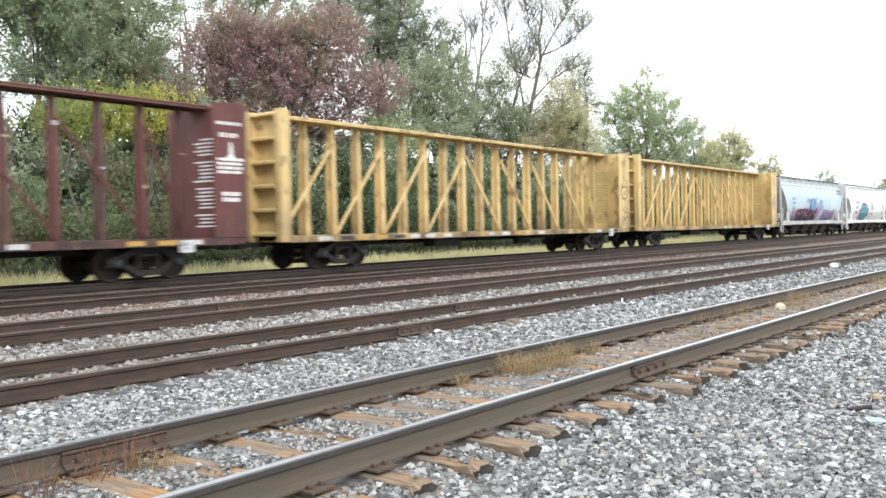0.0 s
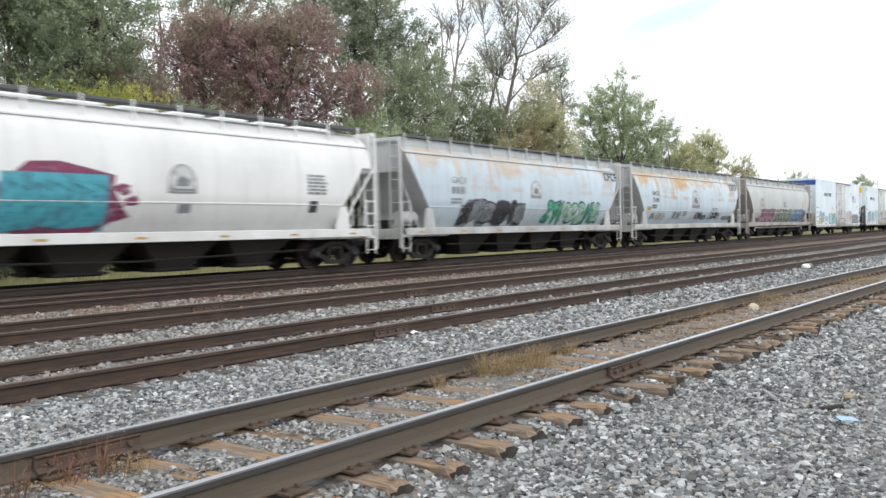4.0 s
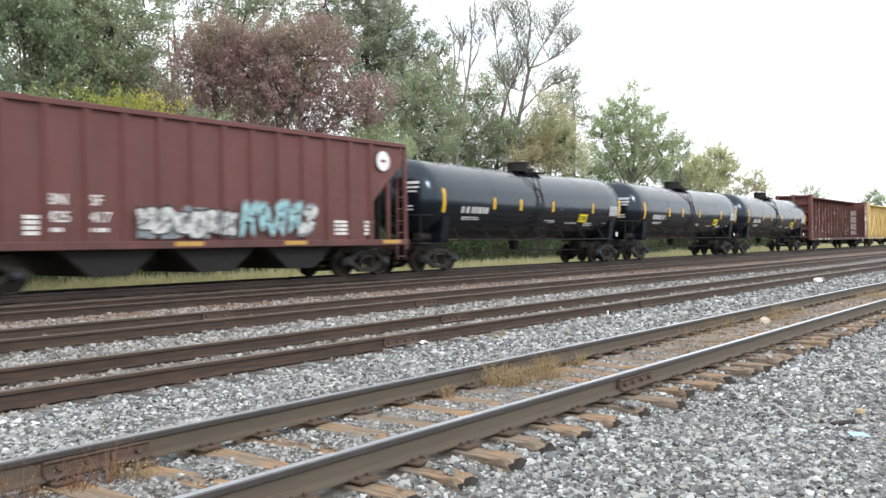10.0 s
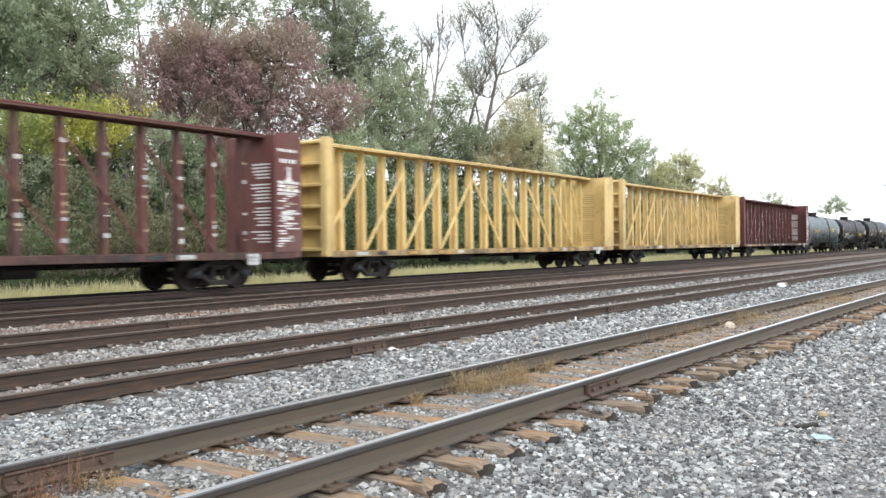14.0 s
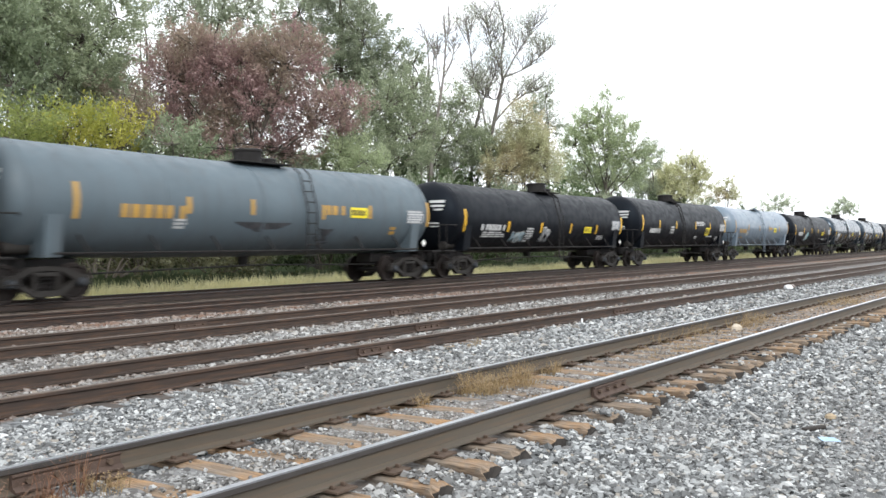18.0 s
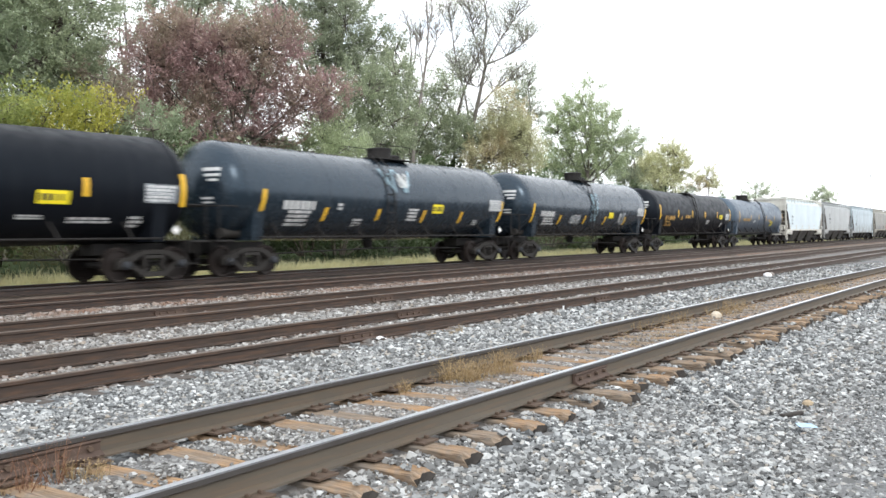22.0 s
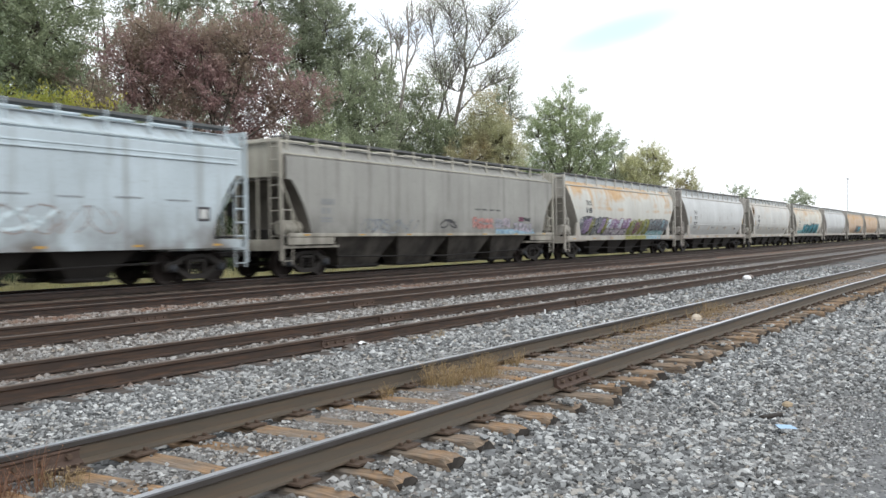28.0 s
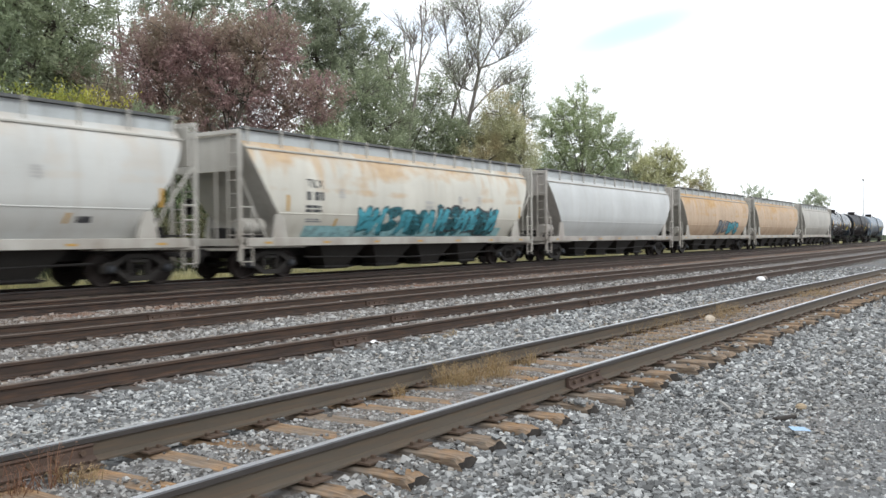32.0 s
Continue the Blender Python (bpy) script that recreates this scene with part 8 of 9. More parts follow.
Paint(curved_side).bars(7.38, 1.68, 0.75, 0.3, 3, SOFTDARK, 6).put("stencil", h4, "three rows of dark stencilled text")
p = Paint(curved_side)
p.rect(1.95, 2.45, 2.0, 2.2, AMBER).rect(16.68, 17.0, 1.9, 2.1, AMBER)
p.put("reflector", h4, "amber reflectors")

grey_e = worn("light_grey_hopper_paint", (0.45, 0.475, 0.465), (0.25, 0.23, 0.19), 0.25, 0.5)
trim_e = worn("dusty_beige_trim_paint", (0.43, 0.41, 0.38), (0.18, 0.15, 0.12), 0.45, 0.6)
h5 = hopper("light grey covered hopper with pink, green and blue graffiti", 143.96, 18.59, grey_e, trim_e, curved_side, PELLET_CUT)
marks(h5, curved_side, 3.28, 2.78, SOFTDARK, "TILX", "56570", 0.27)
graffiti(h5, curved_side, 2.4, 3.5, 1.26, 1.6, SMOKE, [SMOKE], SMOKE, 70, 2)
block_piece(h5, curved_side, 3.1, 7.3, 1.24, 1.75, WASHPINK, MAUVE, 75, 4, MAUVE)
block_piece(h5, curved_side, 3.6, 7.3, 1.62, 2.25, MAUVE, CHARCOAL, 71, 6, DUSKYROSE)
block_piece(h5, curved_side, 7.5, 12.3, 1.24, 2.3, SAGE, CHARCOAL, 72, 9, WASHMINT)
arch_logo(h5, curved_side, 9.9, 2.65)
part("side_pipe", Shape().tube([(2.2, -1.38, 0.62), (2.3, -1.38, 0.86), (15.6, -1.38, 0.86), (15.7, -1.38, 0.6)], 0.045, 6), trim_e, h5)
block_piece(h5, curved_side, 12.4, 16.3, 1.26, 2.3, MID_BLUE, SMOKE, 73, 5, CHARCOAL)
graffiti(h5, curved_side, 15.5, 16.6, 1.3, 2.1, SMOKE, [SMOKE, AMBER], CHARCOAL, 74, 2)
stripes(h5, curved_side, (3.0, 15.5), 2.2, 2.9, AMBER)

white_f = worn("white_boxcar_paint", (0.66, 0.755, 0.80), (0.42, 0.38, 0.33), 0.22, 0.42)
trim_f = worn("stained_white_door_paint", (0.66, 0.685, 0.68), (0.30, 0.23, 0.16), 0.6, 0.55)
b1 = reefer("white refrigerated box car with blue graffiti", 164.63, 19.65, "ARMN 111288", white_f, trim_f, 16, False)
graffiti(b1, flat_side, 1.0, 3.4, 0.98, 2.25, None, [WASH, WASH, PALETEAL], HAZE, 81, 4, TEAL, outline=1.06)
graffiti(b1, flat_side, 4.9, 8.1, 0.95, 2.1, HAZE, [PALETEAL, WASH, WASH], PALETEAL, 82, 5, HAZE, outline=1.04)
Paint(flat_side, 0.03).rect(6.15, 6.6, 1.5, 1.8, ORANGEFADE).rect(1.1, 2.2, 1.35, 1.55, AMBER).rect(1.1, 1.75, 1.08, 1.3, STRIPE).put("placard", b1, "dull orange and yellow labels")
graffiti(b1, flat_side, 12.2, 15.4, 1.0, 2.3, WASH, [WASH, ROSE, ROSE], ROSE, 83, 5, SMOKE, outline=1.03)
block_piece(b1, flat_side, 15.6, 18.9, 1.0, 1.95, SMOKE, SMOKE, 84, 7, PALE)
b2 = reefer("white refrigerated box car with a yellow-topped cooling unit", 188.08, 19.84, "ARMN 111305", white_f, trim_f, 17, True)
graffiti(b2, flat_side, 0.9, 4.0, 1.0, 2.4, None, [WASH, PALETEAL, WASH], HAZE, 91, 4, TEAL, outline=1.04)
graffiti(b2, flat_side, 3.9, 8.2, 1.0, 2.45, None, [WASH, WASH, PALETEAL], HAZE, 92, 5, HAZE, outline=1.04)
block_piece(b2, flat_side, 5.6, 6.4, 1.45, 2.0, CHARCOAL, SMOKE, 95, 2, SMOKE)
graffiti(b2, flat_side, 11.5, 14.0, 1.05, 2.5, ROSE, [WASH, ROSE, HAZE], SMOKE, 93, 5, PALE, outline=1.05)
graffiti(b2, flat_side, 14.1, 17.2, 1.1, 2.2, WASH, [PALETEAL, HAZE, PALETEAL], TEAL, 94, 4, SMOKE, outline=1.04)
Paint(flat_side).stroke([(13.0, 4.85), (13.02, 4.3), (13.0, 3.6)], 0.07, FADED).put("rust_run", b2, "thin brown rust run down the side")
p = Paint(flat_side)
rr = random.Random(8)
p.blob(lump(rr, 18.0, 1.85, 0.62, 0.62, 16, 0.08), CHARCOAL)
p.blob(lump(rr, 18.03, 1.68, 0.42, 0.38, 14, 0.06), PALE, 0.005)
p.rect(17.85, 18.5, 0.98, 1.16, STRIPE, 0.008)
p.put("graffiti", b2, "round dark and pale painted shape")

brown = worn("red_brown_hopper_paint", (0.12, 0.045, 0.041), (0.05, 0.03, 0.028), 0.45, 0.6)
ribbed_hopper("red-brown ribbed hopper car with silver graffiti", 209.5, 16.12, brown)

black = worn("black_tank_paint", (0.006, 0.008, 0.011), (0.02, 0.022, 0.025), 0.15, 0.17, low=0.4, spec=0.6, sheen=(0.68, 0.84, 1.0))
black_dusty = worn("dusty_black_tank_paint", (0.005, 0.006, 0.0085), (0.015, 0.016, 0.018), 0.3, 0.45, low=0.5, spec=0.12, sheen=(0.68, 0.84, 1.0))
steel = worn("dark_blue_grey_tank_paint", (0.013, 0.021, 0.030), (0.030, 0.031, 0.033), 0.4, 0.24, low=0.5, spec=0.5, sheen=(0.68, 0.84, 1.0))
grey_t = worn("grey_tank_paint", (0.085, 0.115, 0.135), (0.065, 0.066, 0.066), 0.45, 0.5, low=0.7)
slate_t = worn("slate_blue_tank_paint", (0.058, 0.080, 0.108), (0.07, 0.07, 0.07), 0.4, 0.42, low=0.6, sheen=(0.68, 0.84, 1.0))
silver = worn("pale_blue_grey_tank_paint", (0.125, 0.172, 0.22), (0.09, 0.09, 0.09), 0.35, 0.36, low=0.9, spec=0.6)
tank_car("glossy black tank car with yellow stripes", 243.17, black, 101, tags=())
tank_car("glossy black tank car with white lettering", 261.06, black, 102)
tank_car("glossy black tank car behind two others", 278.61, black, 103)
c3 = centerbeam("oxide-red centre-beam flat car covered in white stencils", 280.43, 22.11, r_b, WHITE, 4, True)
wing_marks(c3, 22.11, WHITE, True)
y_c = worn("clean_yellow_car_paint", (0.64, 0.475, 0.20), (0.22, 0.16, 0.09), 0.4, 0.55, spots=0.2)
centerbeam("clean yellow centre-beam flat car, empty", 304.29, 22.17, y_c, FADEDTEXT, 5)
centerbeam("yellow centre-beam flat car, weathered and empty", 328.4, 21.8, y_b, FADEDTEXT, 6)
c6 = centerbeam("rusty red centre-beam flat car with white lettering", 352.0, 21.9, r_a, WHITE, 7, True)
wing_marks(c6, 21.9, WHITE, True)
scrawl(c6, lambda z: 1.49, 21.15, 22.1, 2.5, 3.5, PALE, 22, 3, 0.06)
scrawl(c6, lambda z: 1.49, 21.2, 22.1, 1.3, 2.2, ORANGEFADE, 23, 3, 0.03)
tank_car("dull grey tank car with dark graffiti patches", 391.0, grey_t, 104, 1.42, 2.46, 16.7, AMBER, stripe=AMBER, ladder_x=9.8, dome_x=8.6,
         stripes_at=[(1.87, 0.0), (5.18, 0.02), (7.47, 0.04), (10.47, -0.03), (12.78, 0.03), (16.12, 0.0)], placard=(11.77, -0.27, 0.86, 0.34),
         prints=[(3.1, -0.44, 2.0, 0.34, 1), (4.75, -0.7, 0.4, 0.26, 3), (10.6, -0.2, 1.0, 0.3, 1), (14.0, -0.8, 0.32, 0.26, 2)], patches=[(6.78, 9.08, 1.31, 1.98), (10.34, 11.06, 1.29, 1.83)])
tank_car("dusty black tank car with silver tags", 408.85, black_dusty, 105, 1.42, 2.40, 16.95, ladder_x=9.05, dome_x=9.5,
         stripes_at=[(1.07, -0.1), (4.48, -0.28), (7.41, -0.28), (10.37, -0.28), (13.25, -0.3), (16.3, -0.1)], placard=(11.86, -0.58, 0.8, 0.3),
         prints=[(2.3, -0.54, 1.9, 0.25, 1), (2.5, -0.81, 1.8, 0.22, 3), (6.1, -1.0, 0.7, 0.6, 6), (13.6, -0.9, 0.8, 0.2, 3)],
         tags=((4.9, 5.9, 1.3, 1.9, None, [SMOKE, HAZE], PALE, 113, 2), (7.5, 8.3, 1.25, 2.1, None, [SMOKE, HAZE], PALE, 114, 2)))
tank_car("matt black tank car with white stencils", 426.85, black_dusty, 106, 1.50, 2.50, 16.8, ladder_x=7.6, dome_x=8.55,
         stripes_at=[(1.05, 0.0), (3.6, 0.0), (6.4, 0.0), (9.93, 0.0), (12.85, 0.0), (16.15, 0.0)], placard=(12.01, -0.71, 0.74, 0.49),
         prints=[(2.2, -0.6, 1.9, 0.26, 1), (5.5, -0.61, 0.6, 0.42, 3), (10.08, -0.1, 1.75, 0.27, 3), (10.1, -0.95, 0.65, 0.18, 2), (12.48, -0.82, 1.3, 0.09, 1), (14.55, -1.02, 0.42, 0.26, 3)])
tank_car("pale blue-grey tank car with faded orange lettering", 445.0, silver, 107, 1.46, 2.55, 16.86, AMBER, stripe=AMBER, jacket=True, dome=False, ladder_x=8.15, dome_x=9.3, panel=False,
         stripes_at=[(0.81, 0.0), (4.12, -0.02), (7.16, 0.0), (9.96, -0.04), (13.19, -0.04), (16.16, 0.0)], placard=(11.44, -0.41, 0.9, 0.32),
         prints=[(1.9, -0.52, 2.1, 0.27, 1), (3.67, -0.7, 0.5, 0.22, 3), (9.97, -0.24, 1.08, 0.2, 1), (2.2, -0.9, 1.0, 0.1, 2)])
tank_car("matt black tank car with a pale blue tag", 462.9, black_dusty, 108, 1.46, 2.48, 16.8, ladder_x=8.0, dome_x=9.0,
         stripes_at=[(1.13, 0.03), (4.4, 0.0), (7.55, 0.02), (10.29, 0.0), (13.24, 0.01), (16.18, 0.0)], placard=(11.99, -0.51, 0.82, 0.32),
         prints=[(2.4, -0.56, 2.0, 0.32, 1), (11.58, -0.87, 0.78, 0.1, 2), (12.88, -0.95, 1.2, 0.14, 2), (14.6, -1.05, 0.45, 0.28, 3)],
         tags=((5.1, 6.2, 1.4, 2.25, None, [PALETEAL, PALE], SMOKE, 115, 2),))
tank_car("dark blue-grey tank car with worn paint", 480.3, steel, 109, 1.50, 2.56, 16.48, ladder_x=7.7, dome_x=9.0, slant=0.05,
         stripes_at=[(1.38, -0.36), (4.28, -0.6), (7.1, -0.6), (9.88, -0.6), (12.52, -0.6), (15.6, -0.36)], placard=(10.42, -0.57, 0.7, 0.34),
         prints=[(2.32, -0.56, 1.75, 0.27, 1), (2.6, -1.07, 1.05, 0.48, 4), (4.88, -0.54, 0.22, 0.22, 2), (5.88, -1.09, 0.5, 0.27, 3), (8.9, -0.98, 0.62, 0.56, 5), (13.6, -1.0, 0.4, 0.2, 3)],
         smears=[(7.5, 9.2, 2.7, 3.55, HAZE), (8.3, 8.9, 2.9, 3.4, PALE)])
tank_car("dark blue-grey tank car with white tags", 497.3, steel, 110, 1.50, 2.56, 15.8, ladder_x=7.7, dome_x=8.4, slant=0.05,
         stripes_at=[(0.96, -0.36), (3.9, -0.6), (6.8, -0.6), (9.4, -0.6), (12.2, -0.6), (15.1, -0.36)], placard=(9.8, -0.57, 0.66, 0.31),
         prints=[(1.81, -0.56, 1.65, 0.25, 1), (2.2, -0.95, 1.25, 0.33, 3)],
         tags=((5.1, 6.2, 1.6, 2.15, None, [SMOKE, CHARCOAL], PALE, 116, 3), (11.2, 12.1, 1.65, 2.4, None, [SMOKE, PALE], SMOKE, 117, 2)), smears=[(7.5, 8.4, 1.8, 3.3, HAZE)])
tank_car("dusty black tank car with yellow lettering", 515.4, black_dusty, 120, 1.48, 2.5, 17.0, text=AMBER, dome=False, ladder_x=8.2, dome_x=9.3,
         stripes_at=[(1.05, 0.03), (4.41, 0.0), (7.31, 0.02), (10.13, 0.02), (13.04, 0.04), (16.4, 0.05)], placard=(13.6, -0.35, 0.76, 0.28),
         prints=[(2.04, -0.51, 2.2, 0.27, 1), (2.08, -0.66, 1.0, 0.09, 2), (2.16, -0.87, 1.5, 0.13, 2), (5.07, -0.5, 0.24, 0.24, 1), (5.91, -0.36, 1.1, 0.2, 1), (10.68, -0.73, 0.68, 0.28, 3), (14.3, -0.93, 0.32, 0.28, 3)])
tank_car("slate blue tank car with faded orange lettering", 532.8, slate_t, 121, 1.48, 2.47, 16.8, text=AMBER, stripe=AMBER, ladder_x=9.1, dome_x=7.8, panel=False,
         stripes_at=[(1.62, 0.0), (5.02, -0.02), (7.55, 0.0), (10.15, 0.0), (13.1, 0.02), (16.1, 0.0)],
         prints=[(2.76, -0.4, 2.25, 0.2, 1), (6.0, -0.55, 0.5, 0.26, 3), (11.0, -0.4, 1.0, 0.15, 2)])

white_g = worn("cream_white_hopper_paint", (0.53, 0.61, 0.65), (0.34, 0.31, 0.27), 0.12, 0.5)
trim_g = worn("cream_white_trim_paint", (0.62, 0.61, 0.56), (0.24, 0.21, 0.16), 0.35, 0.55)
g1 = hopper("clean pale blue-white grain hopper car", 533.81, 17.34, white_g, trim_g, straight_side, GRAIN_CUT, 3, MAT_CHUTE_TAUPE, boards=trim_g, raised=True)
marks(g1, straight_side, 2.15, 2.5, DARK, None, "5102", 0.22, 3)
stripes(g1, straight_side, (1.55, 4.1, 6.9, 10.2, 12.9, 15.6), 1.42, 1.86, AMBER, 0.1)
grey_h = worn("grey_hopper_paint_dusty", (0.39, 0.41, 0.415), (0.16, 0.145, 0.125), 0.45, 0.6)
g2 = hopper("dusty grey grain hopper car", 552.6, 17.45, grey_h, grey_h, straight_side, GRAIN_CUT, 3, MAT_CHUTE_TAUPE, raised=True)
marks(g2, straight_side, 2.9, 2.9, DARK, None, None, 0.28, 8)
pale_i = worn("streaked_pale_hopper_paint", (0.44, 0.515, 0.555), (0.17, 0.155, 0.14), 0.6, 0.55, low=1.3)
g3 = hopper("pale hopper car with dark vertical grime streaks", 571.5, 18.89, pale_i, pale_i, straight_side, GRAIN_CUT, 4)
marks(g3, straight_side, 3.0, 2.9, DARK, "CWIX", "6007", 0.32)
for k in range(3):
    part("roof_moulding", Shape().rbox(0.5, 18.4, -1.56 + k * 0.02, -1.50, 3.40 + k * 0.14, 3.45 + k * 0.14, 0.01), pale_i, g3)
p = Paint(straight_side)
p.rect(16.9, 17.35, 1.75, 2.15, CHARCOAL).rect(16.98, 17.27, 1.82, 2.08, PALE, 0.005)
p.put("stencil", g3, "small dark square label")
scrawl(g3, straight_side, 2.5, 6.5, 1.4, 2.1, BROWNWASH, 131, 5, 0.03)
scrawl(g3, straight_side, 6.8, 14.2, 1.4, 2.1, BROWNWASH, 130, 9, 0.035, "faded brown outlines of old graffiti")
scrawl(g3, straight_side, 9.5, 12.5, 1.5, 2.0, WASH, 129, 4, 0.09, "washed-out pale spray paint")
for k in range(9):
    Paint(straight_side).bars(3.0 + 1.6 * k, 2.28 + 0.03 * (k % 2), 0.9, 0.05, 1, SOFTDARK, 60 + k).put("stencil", g3, "row of small dark stencils")
dirty = worn("dirty_taupe_hopper_paint", (0.295, 0.295, 0.275), (0.10, 0.097, 0.09), 0.6, 0.65, low=1.3)
trim_j = worn("dirty_taupe_trim_paint", (0.40, 0.385, 0.33), (0.09, 0.08, 0.07), 0.6, 0.65)
g4 = hopper("grimy taupe covered hopper car", 591.82, 19.84, dirty, trim_j, straight_side, GRAIN_CUT, 4, MAT_CHUTE_TAUPE, raised=True)
marks(g4, straight_side, 1.9, 2.35, SOFTDARK, None, None, 0.2, 9)
graffiti(g4, straight_side, 11.7, 13.45, 1.55, 2.1, None, [DULLROSE, DULLROSE], DULLROSE, 133, 5, SMOKE)
graffiti(g4, straight_side, 13.65, 15.1, 1.6, 2.08, None, [SMOKE, LILAC], LILAC, 135, 4, SMOKE)
block_piece(g4, straight_side, 13.7, 17.4, 1.36, 1.58, HAZE, SMOKE, 136, 5, MID_BLUE)
graffiti(g4, straight_side, 15.4, 17.3, 1.4, 1.9, None, [DULLROSE, LILAC], SMOKE, 137, 4, SMOKE)
graffiti(g4, straight_side, 15.9, 17.2, 1.9, 2.15, None, [CHARCOAL, MAROON], CHARCOAL, 138, 2)
for k in range(4):
    Paint(straight_side).bars(11.95 + 0.62 * k, 2.37, 0.45, 0.07, 1, DARK, 80 + k).put("stencil", g4, "row of small dark stencils")
scrawl(g4, straight_side, 9.2, 10.4, 1.62, 1.95, CHARCOAL, 139, 2, 0.06)
scrawl(g4, straight_side, 4.4, 5.6, 1.5, 1.9, SMOKE, 146, 3, 0.06)
scrawl(g4, straight_side, 4.0, 7.5, 1.4, 1.9, SMOKE, 134, 6, 0.04)

rust_k = worn("beige_hopper_paint_orange_rust", (0.51, 0.515, 0.48), (0.28, 0.22, 0.16), 0.30, 0.55, rust=0.9)
trim_k = worn("beige_trim_paint", (0.43, 0.42, 0.385), (0.20, 0.16, 0.12), 0.40, 0.6)
g5 = hopper("rust-stained beige hopper with colourful graffiti", 613.0, 18.32, rust_k, trim_k, curved_side, PELLET_CUT)
marks(g5, curved_side, 2.63, 2.88, DARK, "TILX", None, 0.27, 4)
graffiti(g5, curved_side, 1.9, 5.8, 1.26, 2.3, SMOKE, [OLIVEP, SMOKE, VIOLET, OLIVEP], CHARCOAL, 140, 8, PALE)
graffiti(g5, curved_side, 5.7, 9.3, 1.6, 2.25, LILAC, [WASH, LILAC, VIOLET], MAUVE, 143, 6, WASH, over=0.02)
block_piece(g5, curved_side, 5.6, 9.3, 1.26, 1.62, LILAC, SMOKE, 144, 6, PALE)
graffiti(g5, curved_side, 9.2, 12.8, 1.26, 2.25, OLIVEP, [OLIVEP, SAGE, OLIVEP, MAUVE], OLIVEP, 141, 7, CHARCOAL, over=0.03)
graffiti(g5, curved_side, 12.7, 16.4, 1.5, 2.3, SMOKE, [SMOKE, HAZE, SMOKE], CHARCOAL, 142, 5, HAZE, over=0.05)
block_piece(g5, curved_side, 12.8, 16.2, 1.26, 1.55, PALETEAL, HAZE, 145, 5, WASH)
Paint(lambda z: 1.51, 0.006).rect(8.6, 12.2, 1.0, 1.22, OLIVEP).rect(12.2, 15.0, 1.0, 1.22, HAZE).put("overspray", g5, "olive and blue overspray along the sill")
plain_l = worn("light_grey_hopper_paint_clean", (0.50, 0.52, 0.52), (0.30, 0.27, 0.22), 0.22, 0.5)
g6 = hopper("plain light grey covered hopper car", 632.7, 18.35, plain_l, trim_e, curved_side, PELLET_CUT)
marks(g6, curved_side, 2.83, 2.73, DARK, "TILX", "5975", 0.27)
g7 = hopper("light grey covered hopper with a rusty corner", 652.74, 18.30, worn("light_grey_hopper_paint_marked", (0.51, 0.52, 0.50), (0.30, 0.24, 0.18), 0.28, 0.5, rust=0.2), trim_k, curved_side, PELLET_CUT)
def corner_stain(car, x, z, seed):
    r = random.Random(seed)
    p = Paint(curved_side)
    for k in range(12):
        w = 0.5 * (1 - k / 14)
        p.blob(rounded(lump(r, x + 0.1 + r.uniform(-0.3, 0.3) * (1 - k / 14), z + r.uniform(-0.3, 0.2), w * r.uniform(0.7, 1.2), w * r.uniform(0.9, 1.4), 10, 0.25), 2), RUSTSTAIN, 0.0006 * k)
    p.put("rust_stain", car, "brown rust stain at the upper corner")


def side_labels(car, seed):
    r = random.Random(seed)
    p = Paint(curved_side)
    for x in (4.25, 6.8, 9.33, 11.75, 14.25):
        p.rect(x, x + 0.11, 1.6, 1.86, AMBER, lean=0.07)
    for x in (1.9, 16.95):
        p.rect(x, x + 0.13, 2.05, 2.55, AMBER)
    p.rect(14.6, 15.0, 1.62, 1.78, CHARCOAL)
    for x in (7.6, 2.85, 11.0):
        p.bars(x, 1.72, r.uniform(0.7, 1.0), 0.12, 2, SOFTDARK, seed + int(x))
    for x in (11.85, 13.35, 4.4):
        p.bars(x, 2.5 + r.uniform(-0.1, 0.2), 0.32, 0.3, 4, FAINT, seed + int(x) + 3)
    p.bars(9.5, 2.3, 0.5, 0.3, 2, FAINT, seed)
    p.put("stencil", car, "amber strips and small dark labels")


corner_stain(g7, 1.25, 3.3, 5)
for k, car in enumerate((g6, g7)):
    side_labels(car, 70 + k)
marks(g7, curved_side, 2.83, 2.73, DARK, "TILX", None, 0.27, 6)
rust_m = worn("grey_white_hopper_paint_orange_rust", (0.56, 0.55, 0.49), (0.28, 0.23, 0.17), 0.28, 0.55, rust=0.7)
g8 = hopper("rust-streaked covered hopper with dark teal graffiti", 672.59, 18.46, rust_m, trim_k, curved_side, PELLET_CUT)
side_labels(g8, 73)
marks(g8, curved_side, 2.83, 2.83, DARK, "TILX", None, 0.27, 7)
p = Paint(curved_side)
p.rect(2.9, 15.6, 1.26, 1.62, PALETEAL, -0.004)
p.put("overspray", g8, "pale teal overspray along the lower side")
graffiti(g8, curved_side, 5.4, 10.2, 1.3, 2.4, None, [DEEPTEAL, TEAL], DEEPTEAL, 151, 6, TEAL)
graffiti(g8, curved_side, 10.3, 15.0, 1.28, 2.5, DEEPTEAL, [TEAL, DEEPTEAL], CHARCOAL, 152, 6, TEAL)
hopper("plain pale grey covered hopper car", 692.5, 18.48, plain_l, trim_e, curved_side, PELLET_CUT)
rust_n = worn("hopper_paint_deep_orange_rust", (0.50, 0.38, 0.27), (0.28, 0.16, 0.09), 0.5, 0.6, rust=1.0)
g10 = hopper("orange-rusted covered hopper with a dark graffiti patch", 712.5, 18.5, rust_n, trim_k, curved_side, PELLET_CUT)
